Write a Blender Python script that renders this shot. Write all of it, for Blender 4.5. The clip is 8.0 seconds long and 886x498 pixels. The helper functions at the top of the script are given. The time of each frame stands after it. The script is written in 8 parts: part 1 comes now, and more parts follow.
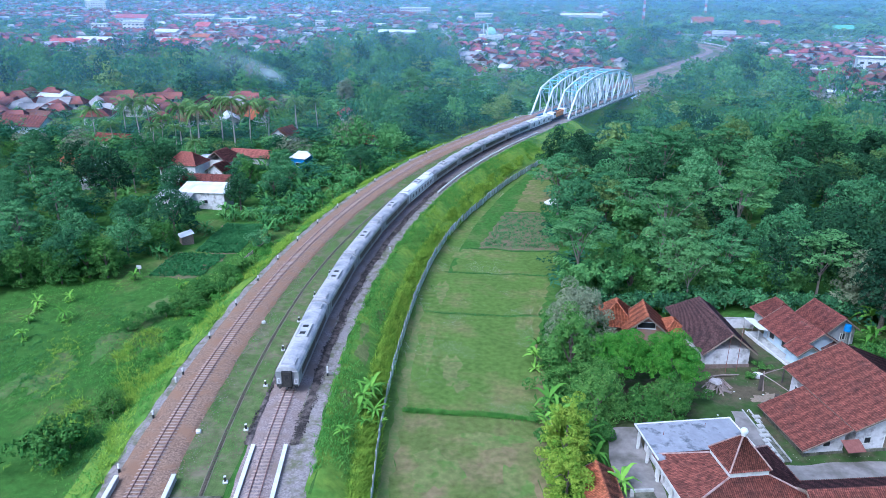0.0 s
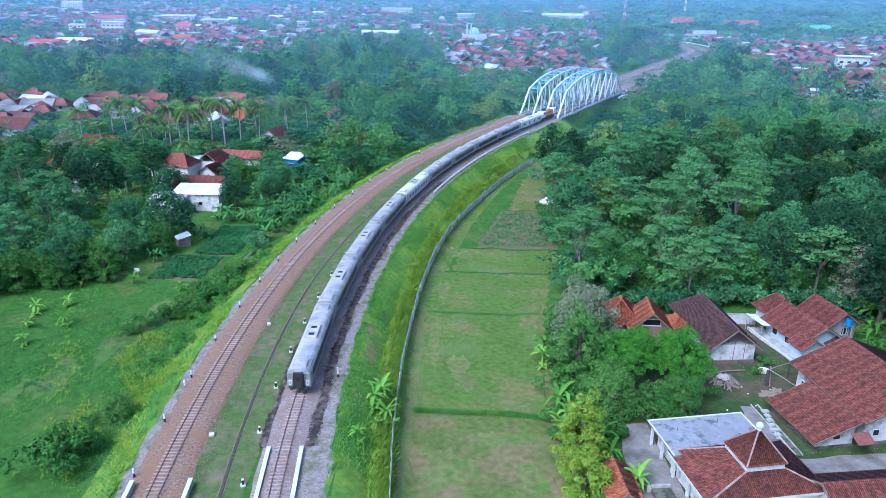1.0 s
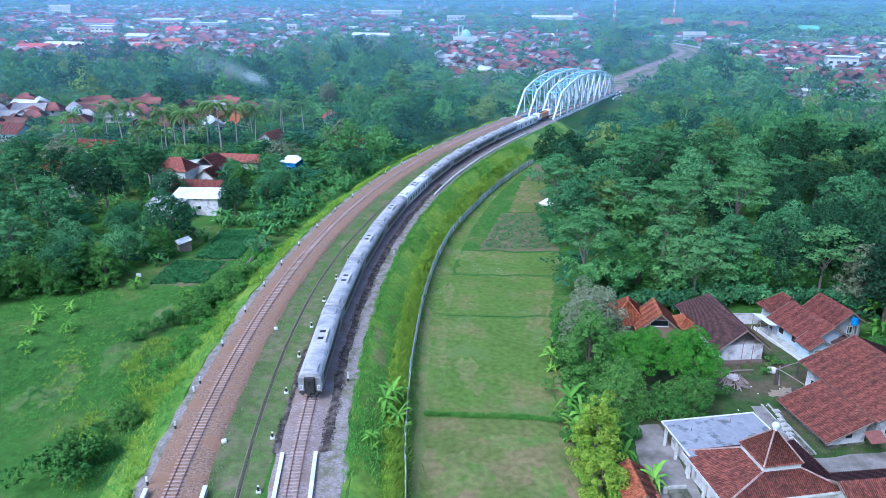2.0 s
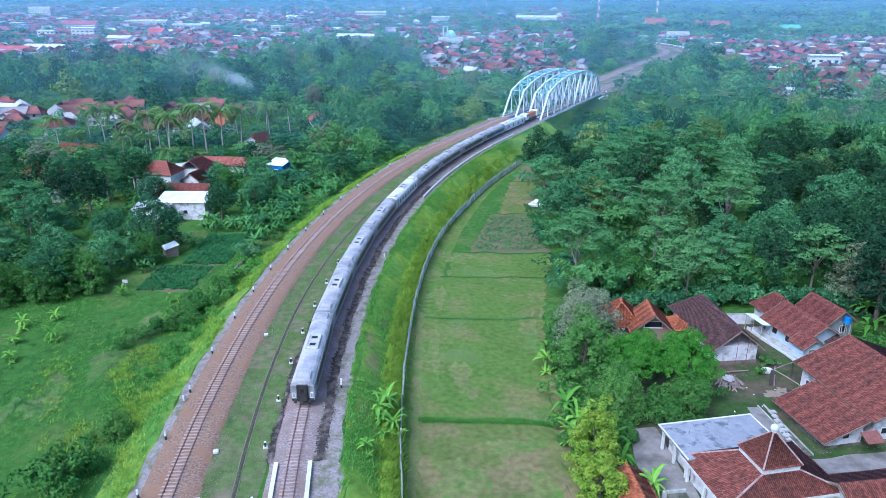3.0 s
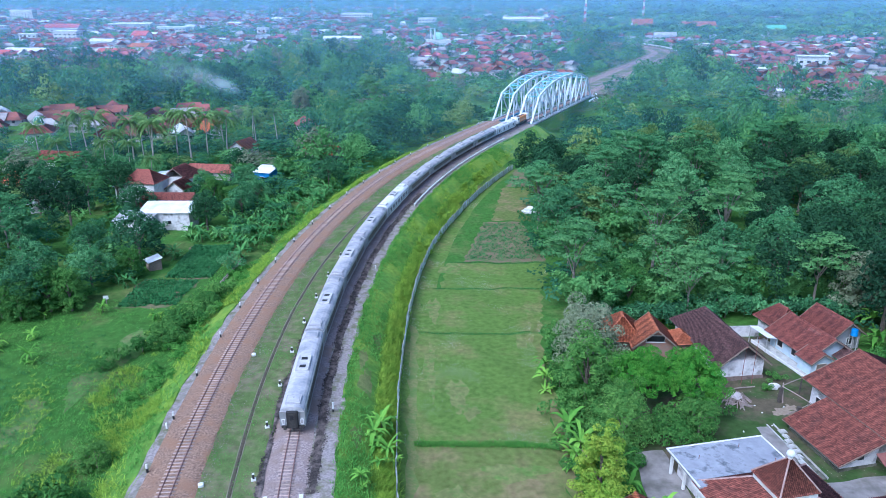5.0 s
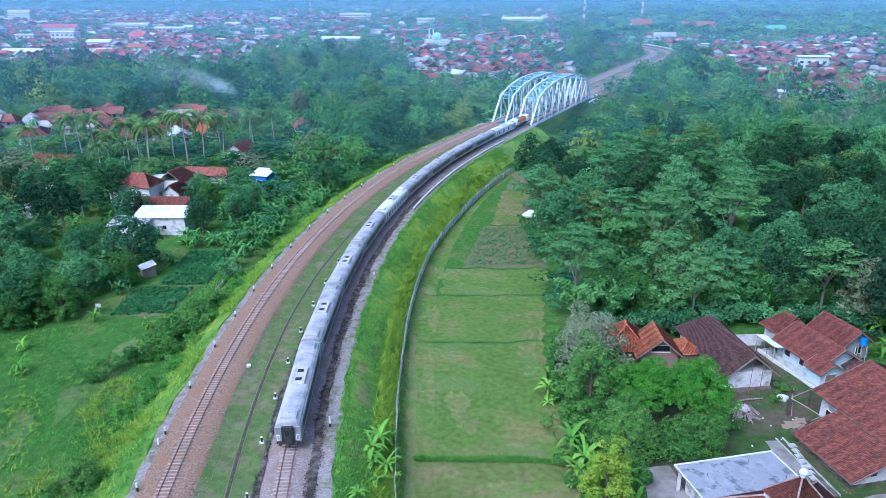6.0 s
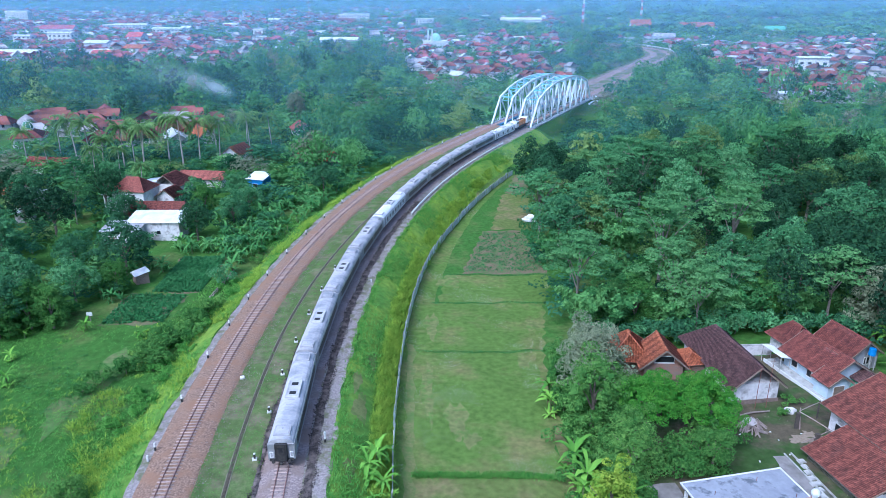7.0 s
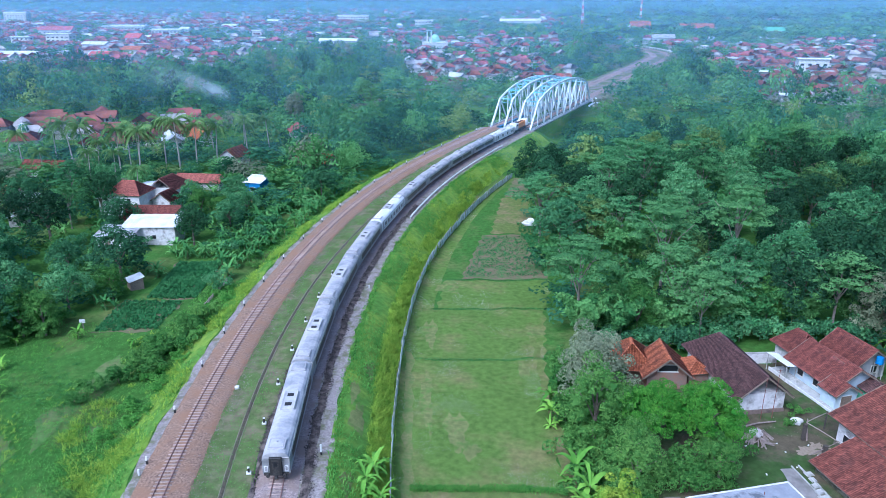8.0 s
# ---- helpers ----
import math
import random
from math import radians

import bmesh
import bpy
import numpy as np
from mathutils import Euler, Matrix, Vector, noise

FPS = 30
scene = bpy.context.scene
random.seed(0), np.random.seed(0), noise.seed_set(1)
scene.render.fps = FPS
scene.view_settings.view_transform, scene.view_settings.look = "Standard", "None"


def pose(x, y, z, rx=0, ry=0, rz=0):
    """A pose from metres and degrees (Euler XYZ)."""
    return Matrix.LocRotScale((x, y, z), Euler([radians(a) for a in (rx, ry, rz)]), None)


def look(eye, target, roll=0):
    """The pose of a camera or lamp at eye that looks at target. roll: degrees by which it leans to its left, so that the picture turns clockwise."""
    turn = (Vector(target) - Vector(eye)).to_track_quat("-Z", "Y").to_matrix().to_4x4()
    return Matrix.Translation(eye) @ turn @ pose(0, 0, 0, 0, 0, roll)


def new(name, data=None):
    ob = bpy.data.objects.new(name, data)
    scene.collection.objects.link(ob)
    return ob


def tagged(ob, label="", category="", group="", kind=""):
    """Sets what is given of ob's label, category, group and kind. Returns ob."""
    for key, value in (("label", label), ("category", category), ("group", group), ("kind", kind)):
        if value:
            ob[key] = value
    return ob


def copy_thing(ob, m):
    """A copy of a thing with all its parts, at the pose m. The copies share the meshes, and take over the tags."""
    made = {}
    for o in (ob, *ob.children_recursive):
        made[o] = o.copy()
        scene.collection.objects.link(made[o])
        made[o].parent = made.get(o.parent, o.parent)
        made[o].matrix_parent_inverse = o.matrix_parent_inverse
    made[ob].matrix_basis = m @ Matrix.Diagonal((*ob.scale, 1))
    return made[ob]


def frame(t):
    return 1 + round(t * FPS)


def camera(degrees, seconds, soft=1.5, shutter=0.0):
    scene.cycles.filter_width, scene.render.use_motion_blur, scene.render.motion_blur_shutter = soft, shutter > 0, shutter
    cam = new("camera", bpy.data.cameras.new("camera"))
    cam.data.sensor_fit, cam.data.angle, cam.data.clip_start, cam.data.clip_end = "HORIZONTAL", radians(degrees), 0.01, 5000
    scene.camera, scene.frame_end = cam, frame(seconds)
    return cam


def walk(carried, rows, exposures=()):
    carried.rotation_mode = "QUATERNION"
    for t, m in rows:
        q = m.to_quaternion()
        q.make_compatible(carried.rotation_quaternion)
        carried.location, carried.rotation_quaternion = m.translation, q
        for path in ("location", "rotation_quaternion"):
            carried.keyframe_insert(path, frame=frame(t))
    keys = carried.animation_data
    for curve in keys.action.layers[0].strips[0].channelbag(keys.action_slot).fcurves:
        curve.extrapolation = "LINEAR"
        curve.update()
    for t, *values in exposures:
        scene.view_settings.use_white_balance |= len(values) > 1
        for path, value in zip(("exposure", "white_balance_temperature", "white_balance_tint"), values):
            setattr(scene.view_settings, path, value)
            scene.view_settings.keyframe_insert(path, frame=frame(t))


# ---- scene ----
cam = camera(63.6, 8.0, soft=0.75)
PATH = [
    (0, (6.397, -5.398, 49.357), (6.313, -3.522, 48.667), 0.5),
    (0.5, (4.614, -5.472, 49.211), (4.563, -3.595, 48.523), 0.4),
    (1, (2.629, -5.494, 49.155), (2.596, -3.617, 48.467), 0.5),
    (1.5, (1.04, -5.432, 49.09), (1.018, -3.553, 48.405), 0.4),
    (3, (-0.882, -3.938, 49.089), (-0.85, -2.058, 48.408), 0.1),
    (3.5, (-1.241, -2.945, 49.173), (-1.192, -1.065, 48.493), 0.0),
    (4, (-1.422, -1.841, 49.244), (-1.363, 0.039, 48.565), -0.1),
    (4.5, (-1.648, -0.615, 49.333), (-1.585, 1.266, 48.655), -0.1),
    (6, (-1.755, 3.539, 49.661), (-1.687, 5.419, 48.983), -0.1),
    (6.5, (-1.669, 4.905, 49.801), (-1.599, 6.785, 49.123), -0.2),
    (7, (-1.596, 6.333, 49.861), (-1.525, 8.214, 49.184), -0.1),
    (7.5, (-1.518, 7.801, 49.925), (-1.446, 9.682, 49.249), -0.1),
    (8, (-1.478, 8.508, 49.936), (-1.405, 10.389, 49.262), -0.1),
]
walk(cam, [(t, look(e, g, r)) for t, e, g, r in PATH], exposures=[(0, 0.77, 4720, 13), (8, 0.77, 4720, 13)])

# ---- light and sky: an even, bright overcast ----
world = bpy.data.worlds.new("overcast_sky")
scene.world = world
world.use_nodes = True
wn = world.node_tree.nodes
wl = world.node_tree.links
sky = wn.new("ShaderNodeTexSky")
sky.sky_type = 'NISHITA'
sky.sun_disc = False
sky.sun_elevation = radians(50)
sky.sun_rotation = radians(-140)
sky.dust_density = 4.0
sky.air_density = 1.3
wl.new(sky.outputs[0], wn["Background"].inputs[0])
wn["Background"].inputs[1].default_value = 0.118
sun_data = bpy.data.lights.new("sun", 'SUN')
sun_data.energy = 1.75
sun_data.angle = radians(32)
sun_data.color = (1.0, 0.95, 0.88)
sun = new("sun", sun_data)
sun.matrix_world = look((-64, -77, 119), (0, 0, 0))

# ---- helpers for meshes and materials ----
rng = np.random.default_rng(11)


def part(name, bm, material, parent=None, label=""):
    me = bpy.data.meshes.new(name)
    bm.to_mesh(me)
    bm.free()
    return link_part(name, me, material, parent, label)


def link_part(name, me, material, parent=None, label=""):
    if material is not None and not me.materials:
        me.materials.append(material)
    ob = new(name, me)
    ob.parent = parent
    if label:
        ob["label"] = label
    return ob


def mesh_from(name, verts, faces, smooth=False):
    me = bpy.data.meshes.new(name)
    verts = np.asarray(verts, dtype=np.float32)
    me.vertices.add(len(verts))
    me.vertices.foreach_set("co", verts.ravel())
    faces = np.asarray(faces, dtype=np.int32)
    n, k = faces.shape
    me.loops.add(n * k)
    me.loops.foreach_set("vertex_index", faces.ravel())
    me.polygons.add(n)
    me.polygons.foreach_set("loop_start", np.arange(n, dtype=np.int32) * k)
    me.polygons.foreach_set("loop_total", np.full(n, k, dtype=np.int32))
    if smooth:
        me.polygons.foreach_set("use_smooth", np.ones(n, dtype=bool))
    me.update(calc_edges=True)
    return me


def npart(name, verts, faces, material, parent=None, label="", smooth=False):
    return link_part(name, mesh_from(name, verts, faces, smooth), material, parent, label)


def thing(name, label, category, m=None, group="", kind=""):
    ob = new(name)
    ob.empty_display_size = 0.3
    if m is not None:
        ob.matrix_basis = m
    return tagged(ob, label, category, group, kind)


def box(bm, c, s, rz=0.0, bevel=0.0, rx=0.0, ry=0.0):
    m = pose(*c, rx, ry, rz) @ Matrix.Diagonal((s[0], s[1], s[2], 1))
    made = bmesh.ops.create_cube(bm, size=1, matrix=m)
    if bevel:
        edges = list({e for v in made["verts"] for e in v.link_edges})
        bmesh.ops.bevel(bm, geom=edges, offset=bevel, segments=1, affect='EDGES')
    return bm


def one_box(c, s, rz=0.0, bevel=0.0, rx=0.0, ry=0.0):
    return box(bmesh.new(), c, s, rz, bevel, rx, ry)


def beam(bm, p, q, w, h):
    p, q = Vector(p), Vector(q)
    d = q - p
    m = Matrix.Translation((p + q) / 2) @ d.to_track_quat('Y', 'Z').to_matrix().to_4x4() @ Matrix.Diagonal((w, d.length, h, 1))
    bmesh.ops.create_cube(bm, size=1, matrix=m)
    return bm


def tube(bm, pts, radii, seg=6):
    rings = []
    pts = [Vector(p) for p in pts]
    for i, p in enumerate(pts):
        d = (pts[min(i + 1, len(pts) - 1)] - pts[max(i - 1, 0)]).normalized()
        a = d.orthogonal().normalized()
        b = d.cross(a)
        rings.append([bm.verts.new(p + (a * math.cos(k * math.tau / seg) + b * math.sin(k * math.tau / seg)) * radii[i]) for k in range(seg)])
    for r0, r1 in zip(rings, rings[1:]):
        for k in range(seg):
            bm.faces.new((r0[k], r0[(k + 1) % seg], r1[(k + 1) % seg], r1[k]))
    bm.faces.new(rings[-1])
    bm.faces.new(rings[0][::-1])
    return bm


def cylinder(bm, c, r, h, seg=12, r2=None, rx=0, ry=0):
    bmesh.ops.create_cone(bm, cap_ends=True, segments=seg, radius1=r, radius2=r if r2 is None else r2, depth=h, matrix=pose(*c, rx, ry, 0))
    return bm


def material(name, c1, c2, scale=6.0, rough=0.85, bump=0.25, c3=None, scale2=0.35, metal=0.0, vary=0.0, island=0.0,
             translucent=0.0, bump_scale=None, patch=(0.45, 0.65), detail=5.0, coords="object", gloss=0.35):
    """Two scales of colour (grain c1 to c2, patches of c3), with relief; vary: from thing to thing; island: from piece to piece."""
    m = bpy.data.materials.new(name)
    m.use_nodes = True
    nt = m.node_tree
    n, l = nt.nodes, nt.links
    shader = n["Principled BSDF"]
    shader.inputs["Roughness"].default_value = rough
    shader.inputs["Metallic"].default_value = metal
    shader.inputs["Specular IOR Level"].default_value = gloss
    if coords == "world":
        co = n.new("ShaderNodeNewGeometry").outputs["Position"]
    else:
        co = n.new("ShaderNodeTexCoord").outputs["Object"]

    def noise_node(sc, det):
        t = n.new("ShaderNodeTexNoise")
        t.inputs["Scale"].default_value = sc
        t.inputs["Detail"].default_value = det
        t.inputs["Roughness"].default_value = 0.62
        l.new(co, t.inputs["Vector"])
        return t

    def mix(fac, a, b, mode='MIX'):
        x = n.new("ShaderNodeMix")
        x.data_type, x.blend_type = 'RGBA', mode
        for k, v in ((0, fac), (6, a), (7, b)):
            if hasattr(v, "is_output"):
                l.new(v, x.inputs[k])
            else:
                x.inputs[k].default_value = v if k == 0 else (*v, 1)
        return x.outputs[2]

    grain = noise_node(scale, detail)
    ramp = n.new("ShaderNodeMapRange")
    ramp.inputs[1].default_value, ramp.inputs[2].default_value = 0.32, 0.68
    l.new(grain.outputs[0], ramp.inputs[0])
    colour = mix(ramp.outputs[0], c1, c2)
    if c3 is not None:
        big = noise_node(scale2, 4.0)
        r2 = n.new("ShaderNodeMapRange")
        r2.inputs[1].default_value, r2.inputs[2].default_value = patch
        l.new(big.outputs[0], r2.inputs[0])
        colour = mix(r2.outputs[0], colour, c3)
    for amount, source in ((vary, "obj"), (island, "isl")):
        if amount:
            if source == "obj":
                rnd = n.new("ShaderNodeObjectInfo").outputs["Random"]
            else:
                rnd = n.new("ShaderNodeNewGeometry").outputs["Random Per Island"]
            r3 = n.new("ShaderNodeMapRange")
            r3.inputs[3].default_value, r3.inputs[4].default_value = 1 - amount, 1 + amount
            l.new(rnd, r3.inputs[0])
            hsv = n.new("ShaderNodeHueSaturation")
            l.new(r3.outputs[0], hsv.inputs["Value"])
            hue = n.new("ShaderNodeMapRange")
            hue.inputs[3].default_value, hue.inputs[4].default_value = 0.5 + amount * 0.045, 0.5 - amount * 0.045
            l.new(rnd, hue.inputs[0])
            l.new(hue.outputs[0], hsv.inputs["Hue"])
            l.new(colour, hsv.inputs["Color"])
            colour = hsv.outputs[0]
    l.new(colour, shader.inputs["Base Color"])
    if bump:
        fine = noise_node(bump_scale or scale * 2, 6.0)
        b = n.new("ShaderNodeBump")
        b.inputs["Strength"].default_value = bump
        b.inputs["Distance"].default_value = 0.08
        l.new(fine.outputs[0], b.inputs["Height"])
        l.new(b.outputs[0], shader.inputs["Normal"])
    if translucent:
        tr = n.new("ShaderNodeBsdfTranslucent")
        l.new(colour, tr.inputs["Color"])
        ms = n.new("ShaderNodeMixShader")
        ms.inputs[0].default_value = translucent
        l.new(shader.outputs[0], ms.inputs[1])
        l.new(tr.outputs[0], ms.inputs[2])
        l.new(ms.outputs[0], n["Material Output"].inputs["Surface"])
        shader.inputs["Specular IOR Level"].default_value = 0.06
    return m


def leaf_material(name, c1, c2, vary=0.25, island=0.35, thin=0.16):
    return material(name, c1, c2, scale=0.5, rough=0.75, bump=0, vary=vary, island=island * 0.65, translucent=thin, detail=2.0)


def turf(name, c1, c2, c3, scale2, patch, specks=None, speck_scale=5.0, speck_level=0.12):
    """Short grass: grain, blotches, and small pale flowers or dry stalks where specks are given."""
    m = material(name, c1, c2, 9.0, 0.95, 0.6, c3, scale2, coords="world", patch=patch, detail=9, gloss=0.05)
    n, l = m.node_tree.nodes, m.node_tree.links
    shader = n["Principled BSDF"]
    old = shader.inputs["Base Color"].links[0].from_socket
    pos = n.new("ShaderNodeNewGeometry").outputs["Position"]
    mid = n.new("ShaderNodeTexNoise")
    mid.inputs["Scale"].default_value = 1.1
    mid.inputs["Detail"].default_value = 7
    l.new(pos, mid.inputs["Vector"])
    r = n.new("ShaderNodeMapRange")
    r.inputs[1].default_value, r.inputs[2].default_value = 0.3, 0.7
    r.inputs[3].default_value, r.inputs[4].default_value = 0.78, 1.22
    l.new(mid.outputs[0], r.inputs[0])
    hsv = n.new("ShaderNodeHueSaturation")
    l.new(old, hsv.inputs["Color"])
    l.new(r.outputs[0], hsv.inputs["Value"])
    out = hsv.outputs[0]
    if specks:
        v = n.new("ShaderNodeTexVoronoi")
        v.inputs["Scale"].default_value = speck_scale
        l.new(pos, v.inputs["Vector"])
        big = n.new("ShaderNodeTexNoise")
        big.inputs["Scale"].default_value = 0.14
        l.new(pos, big.inputs["Vector"])
        lev = n.new("ShaderNodeMapRange")
        lev.inputs[1].default_value, lev.inputs[2].default_value = 0.5, 0.62
        lev.inputs[4].default_value = speck_level * 2
        l.new(big.outputs[0], lev.inputs[0])
        less = n.new("ShaderNodeMath")
        less.operation = 'LESS_THAN'
        l.new(v.outputs["Distance"], less.inputs[0])
        l.new(lev.outputs[0], less.inputs[1])
        x = n.new("ShaderNodeMix")
        x.data_type = 'RGBA'
        l.new(less.outputs[0], x.inputs[0])
        l.new(out, x.inputs[6])
        x.inputs[7].default_value = (*specks, 1)
        out = x.outputs[2]
    l.new(out, shader.inputs["Base Color"])
    return m


M_ground = turf("meadow_earth", (0.038, 0.110, 0.020), (0.084, 0.178, 0.032), (0.135, 0.165, 0.052), 0.09, (0.5, 0.72))
M_field = turf("mown_field_grass", (0.082, 0.145, 0.027), (0.132, 0.203, 0.046), (0.185, 0.183, 0.070), 0.13, (0.50, 0.70), (0.42, 0.43, 0.34))
M_field_dry = turf("worn_field_grass", (0.095, 0.145, 0.034), (0.155, 0.18, 0.055), (0.215, 0.175, 0.09), 0.16, (0.45, 0.66))
M_median = turf("worn_median_grass", (0.075, 0.12, 0.035), (0.14, 0.185, 0.065), (0.19, 0.165, 0.105), 0.3, (0.46, 0.66), (0.40, 0.38, 0.33), 4.0, 0.07)
M_bank = turf("lush_bank_turf", (0.145, 0.245, 0.032), (0.222, 0.315, 0.05), (0.105, 0.215, 0.036), 0.15, (0.42, 0.6))
M_plot = material("tilled_plot_earth", (0.13, 0.11, 0.06), (0.20, 0.16, 0.10), 3.0, 0.95, 0.6, (0.10, 0.15, 0.05), 0.5, gloss=0.12, coords="world")
M_yard = turf("trodden_yard_earth", (0.085, 0.072, 0.047), (0.13, 0.11, 0.072), (0.05, 0.09, 0.026), 0.16, (0.42, 0.56), (0.4, 0.38, 0.3), 2.5, 0.05)
M_path = material("bare_earth_path", (0.14, 0.17, 0.05), (0.205, 0.205, 0.085), 3.0, 0.95, 0.4, (0.11, 0.18, 0.045), 0.4, gloss=0.12, coords="world")
M_ballast_red = material("rusty_brown_ballast", (0.12, 0.075, 0.055), (0.40, 0.27, 0.19), 4.5, 0.95, 1.0, (0.27, 0.16, 0.10), 0.35, gloss=0.12, coords="world", detail=8)
M_ballast_grey = material("grey_ballast", (0.16, 0.125, 0.115), (0.42, 0.34, 0.32), 4.5, 0.95, 0.9, (0.24, 0.18, 0.15), 0.3, gloss=0.12, coords="world", detail=8)
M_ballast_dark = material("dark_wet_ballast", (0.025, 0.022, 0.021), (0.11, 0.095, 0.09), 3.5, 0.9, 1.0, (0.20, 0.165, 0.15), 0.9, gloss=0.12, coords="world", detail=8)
M_cinder = material("grey_cinder_path", (0.19, 0.165, 0.155), (0.38, 0.335, 0.32), 3.5, 0.95, 0.8, (0.15, 0.15, 0.085), 0.6, gloss=0.12, coords="world")
M_formation = material("grey_brown_gravel", (0.14, 0.125, 0.105), (0.27, 0.235, 0.21), 1.5, 0.95, 0.6, (0.10, 0.14, 0.06), 0.1, patch=(0.44, 0.56), gloss=0.12, coords="world", detail=8)
M_rail = material("rusted_rail_steel", (0.19, 0.10, 0.085), (0.28, 0.165, 0.14), 5.0, 0.6, 0.1, metal=0.2)
M_sleeper = material("dusty_concrete_sleeper", (0.28, 0.21, 0.18), (0.40, 0.31, 0.27), 7.0, 0.9, 0.3, vary=0.18)
M_concrete = material("weathered_concrete", (0.36, 0.36, 0.34), (0.52, 0.51, 0.48), 3.0, 0.9, 0.3, (0.24, 0.24, 0.22), 0.8)
M_concrete_dark = material("mossy_concrete", (0.10, 0.10, 0.075), (0.20, 0.19, 0.14), 3.0, 0.9, 0.4, (0.05, 0.055, 0.035), 0.8)
M_white = material("white_paint", (0.60, 0.60, 0.59), (0.72, 0.72, 0.70), 3.0, 0.7, 0.1, (0.55, 0.54, 0.50), 0.9)
M_black = material("black_paint", (0.015, 0.015, 0.016), (0.03, 0.03, 0.03), 6.0, 0.6, 0.1)
M_steel = material("brushed_stainless_steel", (0.33, 0.35, 0.37), (0.42, 0.44, 0.46), 2.0, 0.42, 0.05, (0.26, 0.27, 0.29), 0.6, metal=0.55)
M_roof_steel = material("dusty_grey_coach_roof", (0.40, 0.39, 0.405), (0.50, 0.485, 0.495), 1.5, 0.7, 0.06, (0.26, 0.27, 0.29), 0.35, metal=0.05, vary=0.06)
M_hatch = material("grey_roof_hatch_paint", (0.29, 0.285, 0.295), (0.37, 0.365, 0.375), 2.0, 0.65, 0.1, vary=0.1)
M_coach_white = material("white_coach_paint", (0.70, 0.71, 0.73), (0.80, 0.81, 0.82), 1.5, 0.5, 0.04, (0.62, 0.62, 0.63), 0.4)
M_window = material("tinted_window_glass", (0.010, 0.012, 0.015), (0.022, 0.026, 0.03), 1.0, 0.3, 0.0)
M_under = material("sooty_underframe", (0.02, 0.02, 0.022), (0.06, 0.055, 0.05), 4.0, 0.8, 0.3)
M_orange = material("orange_paint", (0.62, 0.22, 0.05), (0.70, 0.28, 0.08), 2.0, 0.5, 0.05)
M_bridge = material("pale_grey_bridge_paint", (0.60, 0.68, 0.72), (0.72, 0.79, 0.82), 0.8, 0.6, 0.1, (0.48, 0.55, 0.60), 0.3, vary=0.07)
M_bridge_blue = material("sky_blue_bridge_paint", (0.15, 0.44, 0.54), (0.27, 0.58, 0.65), 0.8, 0.6, 0.1, (0.45, 0.62, 0.70), 0.3, vary=0.1)
M_bridge_deep = material("deep_blue_bridge_paint", (0.03, 0.17, 0.36), (0.07, 0.26, 0.46), 0.8, 0.6, 0.1, (0.16, 0.20, 0.24), 0.3)
M_girder = material("grey_girder_paint", (0.30, 0.34, 0.37), (0.42, 0.46, 0.49), 1.0, 0.6, 0.1, (0.20, 0.19, 0.18), 0.4)
M_fence = material("galvanised_sheet", (0.66, 0.72, 0.78), (0.78, 0.82, 0.86), 1.2, 0.5, 0.1, (0.46, 0.49, 0.51), 0.6, metal=0.05, vary=0.2)
M_bark = material("grey_brown_bark", (0.10, 0.08, 0.06), (0.20, 0.17, 0.14), 5.0, 0.95, 0.5, vary=0.2)
M_bark_mid = material("greyish_tree_bark", (0.15, 0.13, 0.11), (0.26, 0.23, 0.20), 4.0, 0.95, 0.4, vary=0.2)
M_bark_pale = material("pale_palm_bark", (0.30, 0.28, 0.25), (0.42, 0.39, 0.35), 4.0, 0.95, 0.4, vary=0.15)
M_wood = material("old_grey_wood", (0.16, 0.12, 0.09), (0.28, 0.22, 0.17), 6.0, 0.9, 0.4, vary=0.2)

L_broad = leaf_material("broadleaf_foliage", (0.053, 0.165, 0.064), (0.11, 0.255, 0.10), 0.38, 0.4)
L_feather = leaf_material("feathery_foliage", (0.053, 0.168, 0.060), (0.104, 0.245, 0.090), 0.3, 0.35)
L_dark = leaf_material("dark_foliage", (0.021, 0.064, 0.030), (0.042, 0.105, 0.044), 0.3, 0.4)
L_bamboo = leaf_material("bamboo_foliage", (0.066, 0.19, 0.052), (0.125, 0.275, 0.078), 0.25, 0.35)
L_bright = leaf_material("bright_green_foliage", (0.06, 0.21, 0.022), (0.125, 0.31, 0.036), 0.1, 0.3)
L_yellow = leaf_material("yellow_green_foliage", (0.16, 0.30, 0.03), (0.33, 0.42, 0.05), 0.1, 0.3)
L_silver = leaf_material("pale_grey_blossom", (0.16, 0.205, 0.115), (0.26, 0.295, 0.185), 0.1, 0.3)
L_banana = leaf_material("banana_leaf", (0.11, 0.275, 0.038), (0.20, 0.39, 0.058), 0.25, 0.25)
M_stem = material("green_plant_stem", (0.10, 0.15, 0.05), (0.18, 0.22, 0.08), 3.0, 0.8, 0.1)
L_grove = leaf_material("grove_banana_leaf", (0.07, 0.205, 0.055), (0.14, 0.31, 0.085), 0.3, 0.25)
L_palm = leaf_material("palm_frond", (0.09, 0.19, 0.06), (0.16, 0.26, 0.085), 0.2, 0.3)
L_grass = leaf_material("tall_slope_grass", (0.18, 0.325, 0.035), (0.29, 0.42, 0.05), 0.1, 0.4, 0.3)
L_herb = leaf_material("green_herbs", (0.09, 0.26, 0.042), (0.15, 0.335, 0.06), 0.1, 0.4, 0.3)
L_crop = leaf_material("vegetable_leaves", (0.05, 0.17, 0.05), (0.09, 0.24, 0.08), 0.1, 0.3)

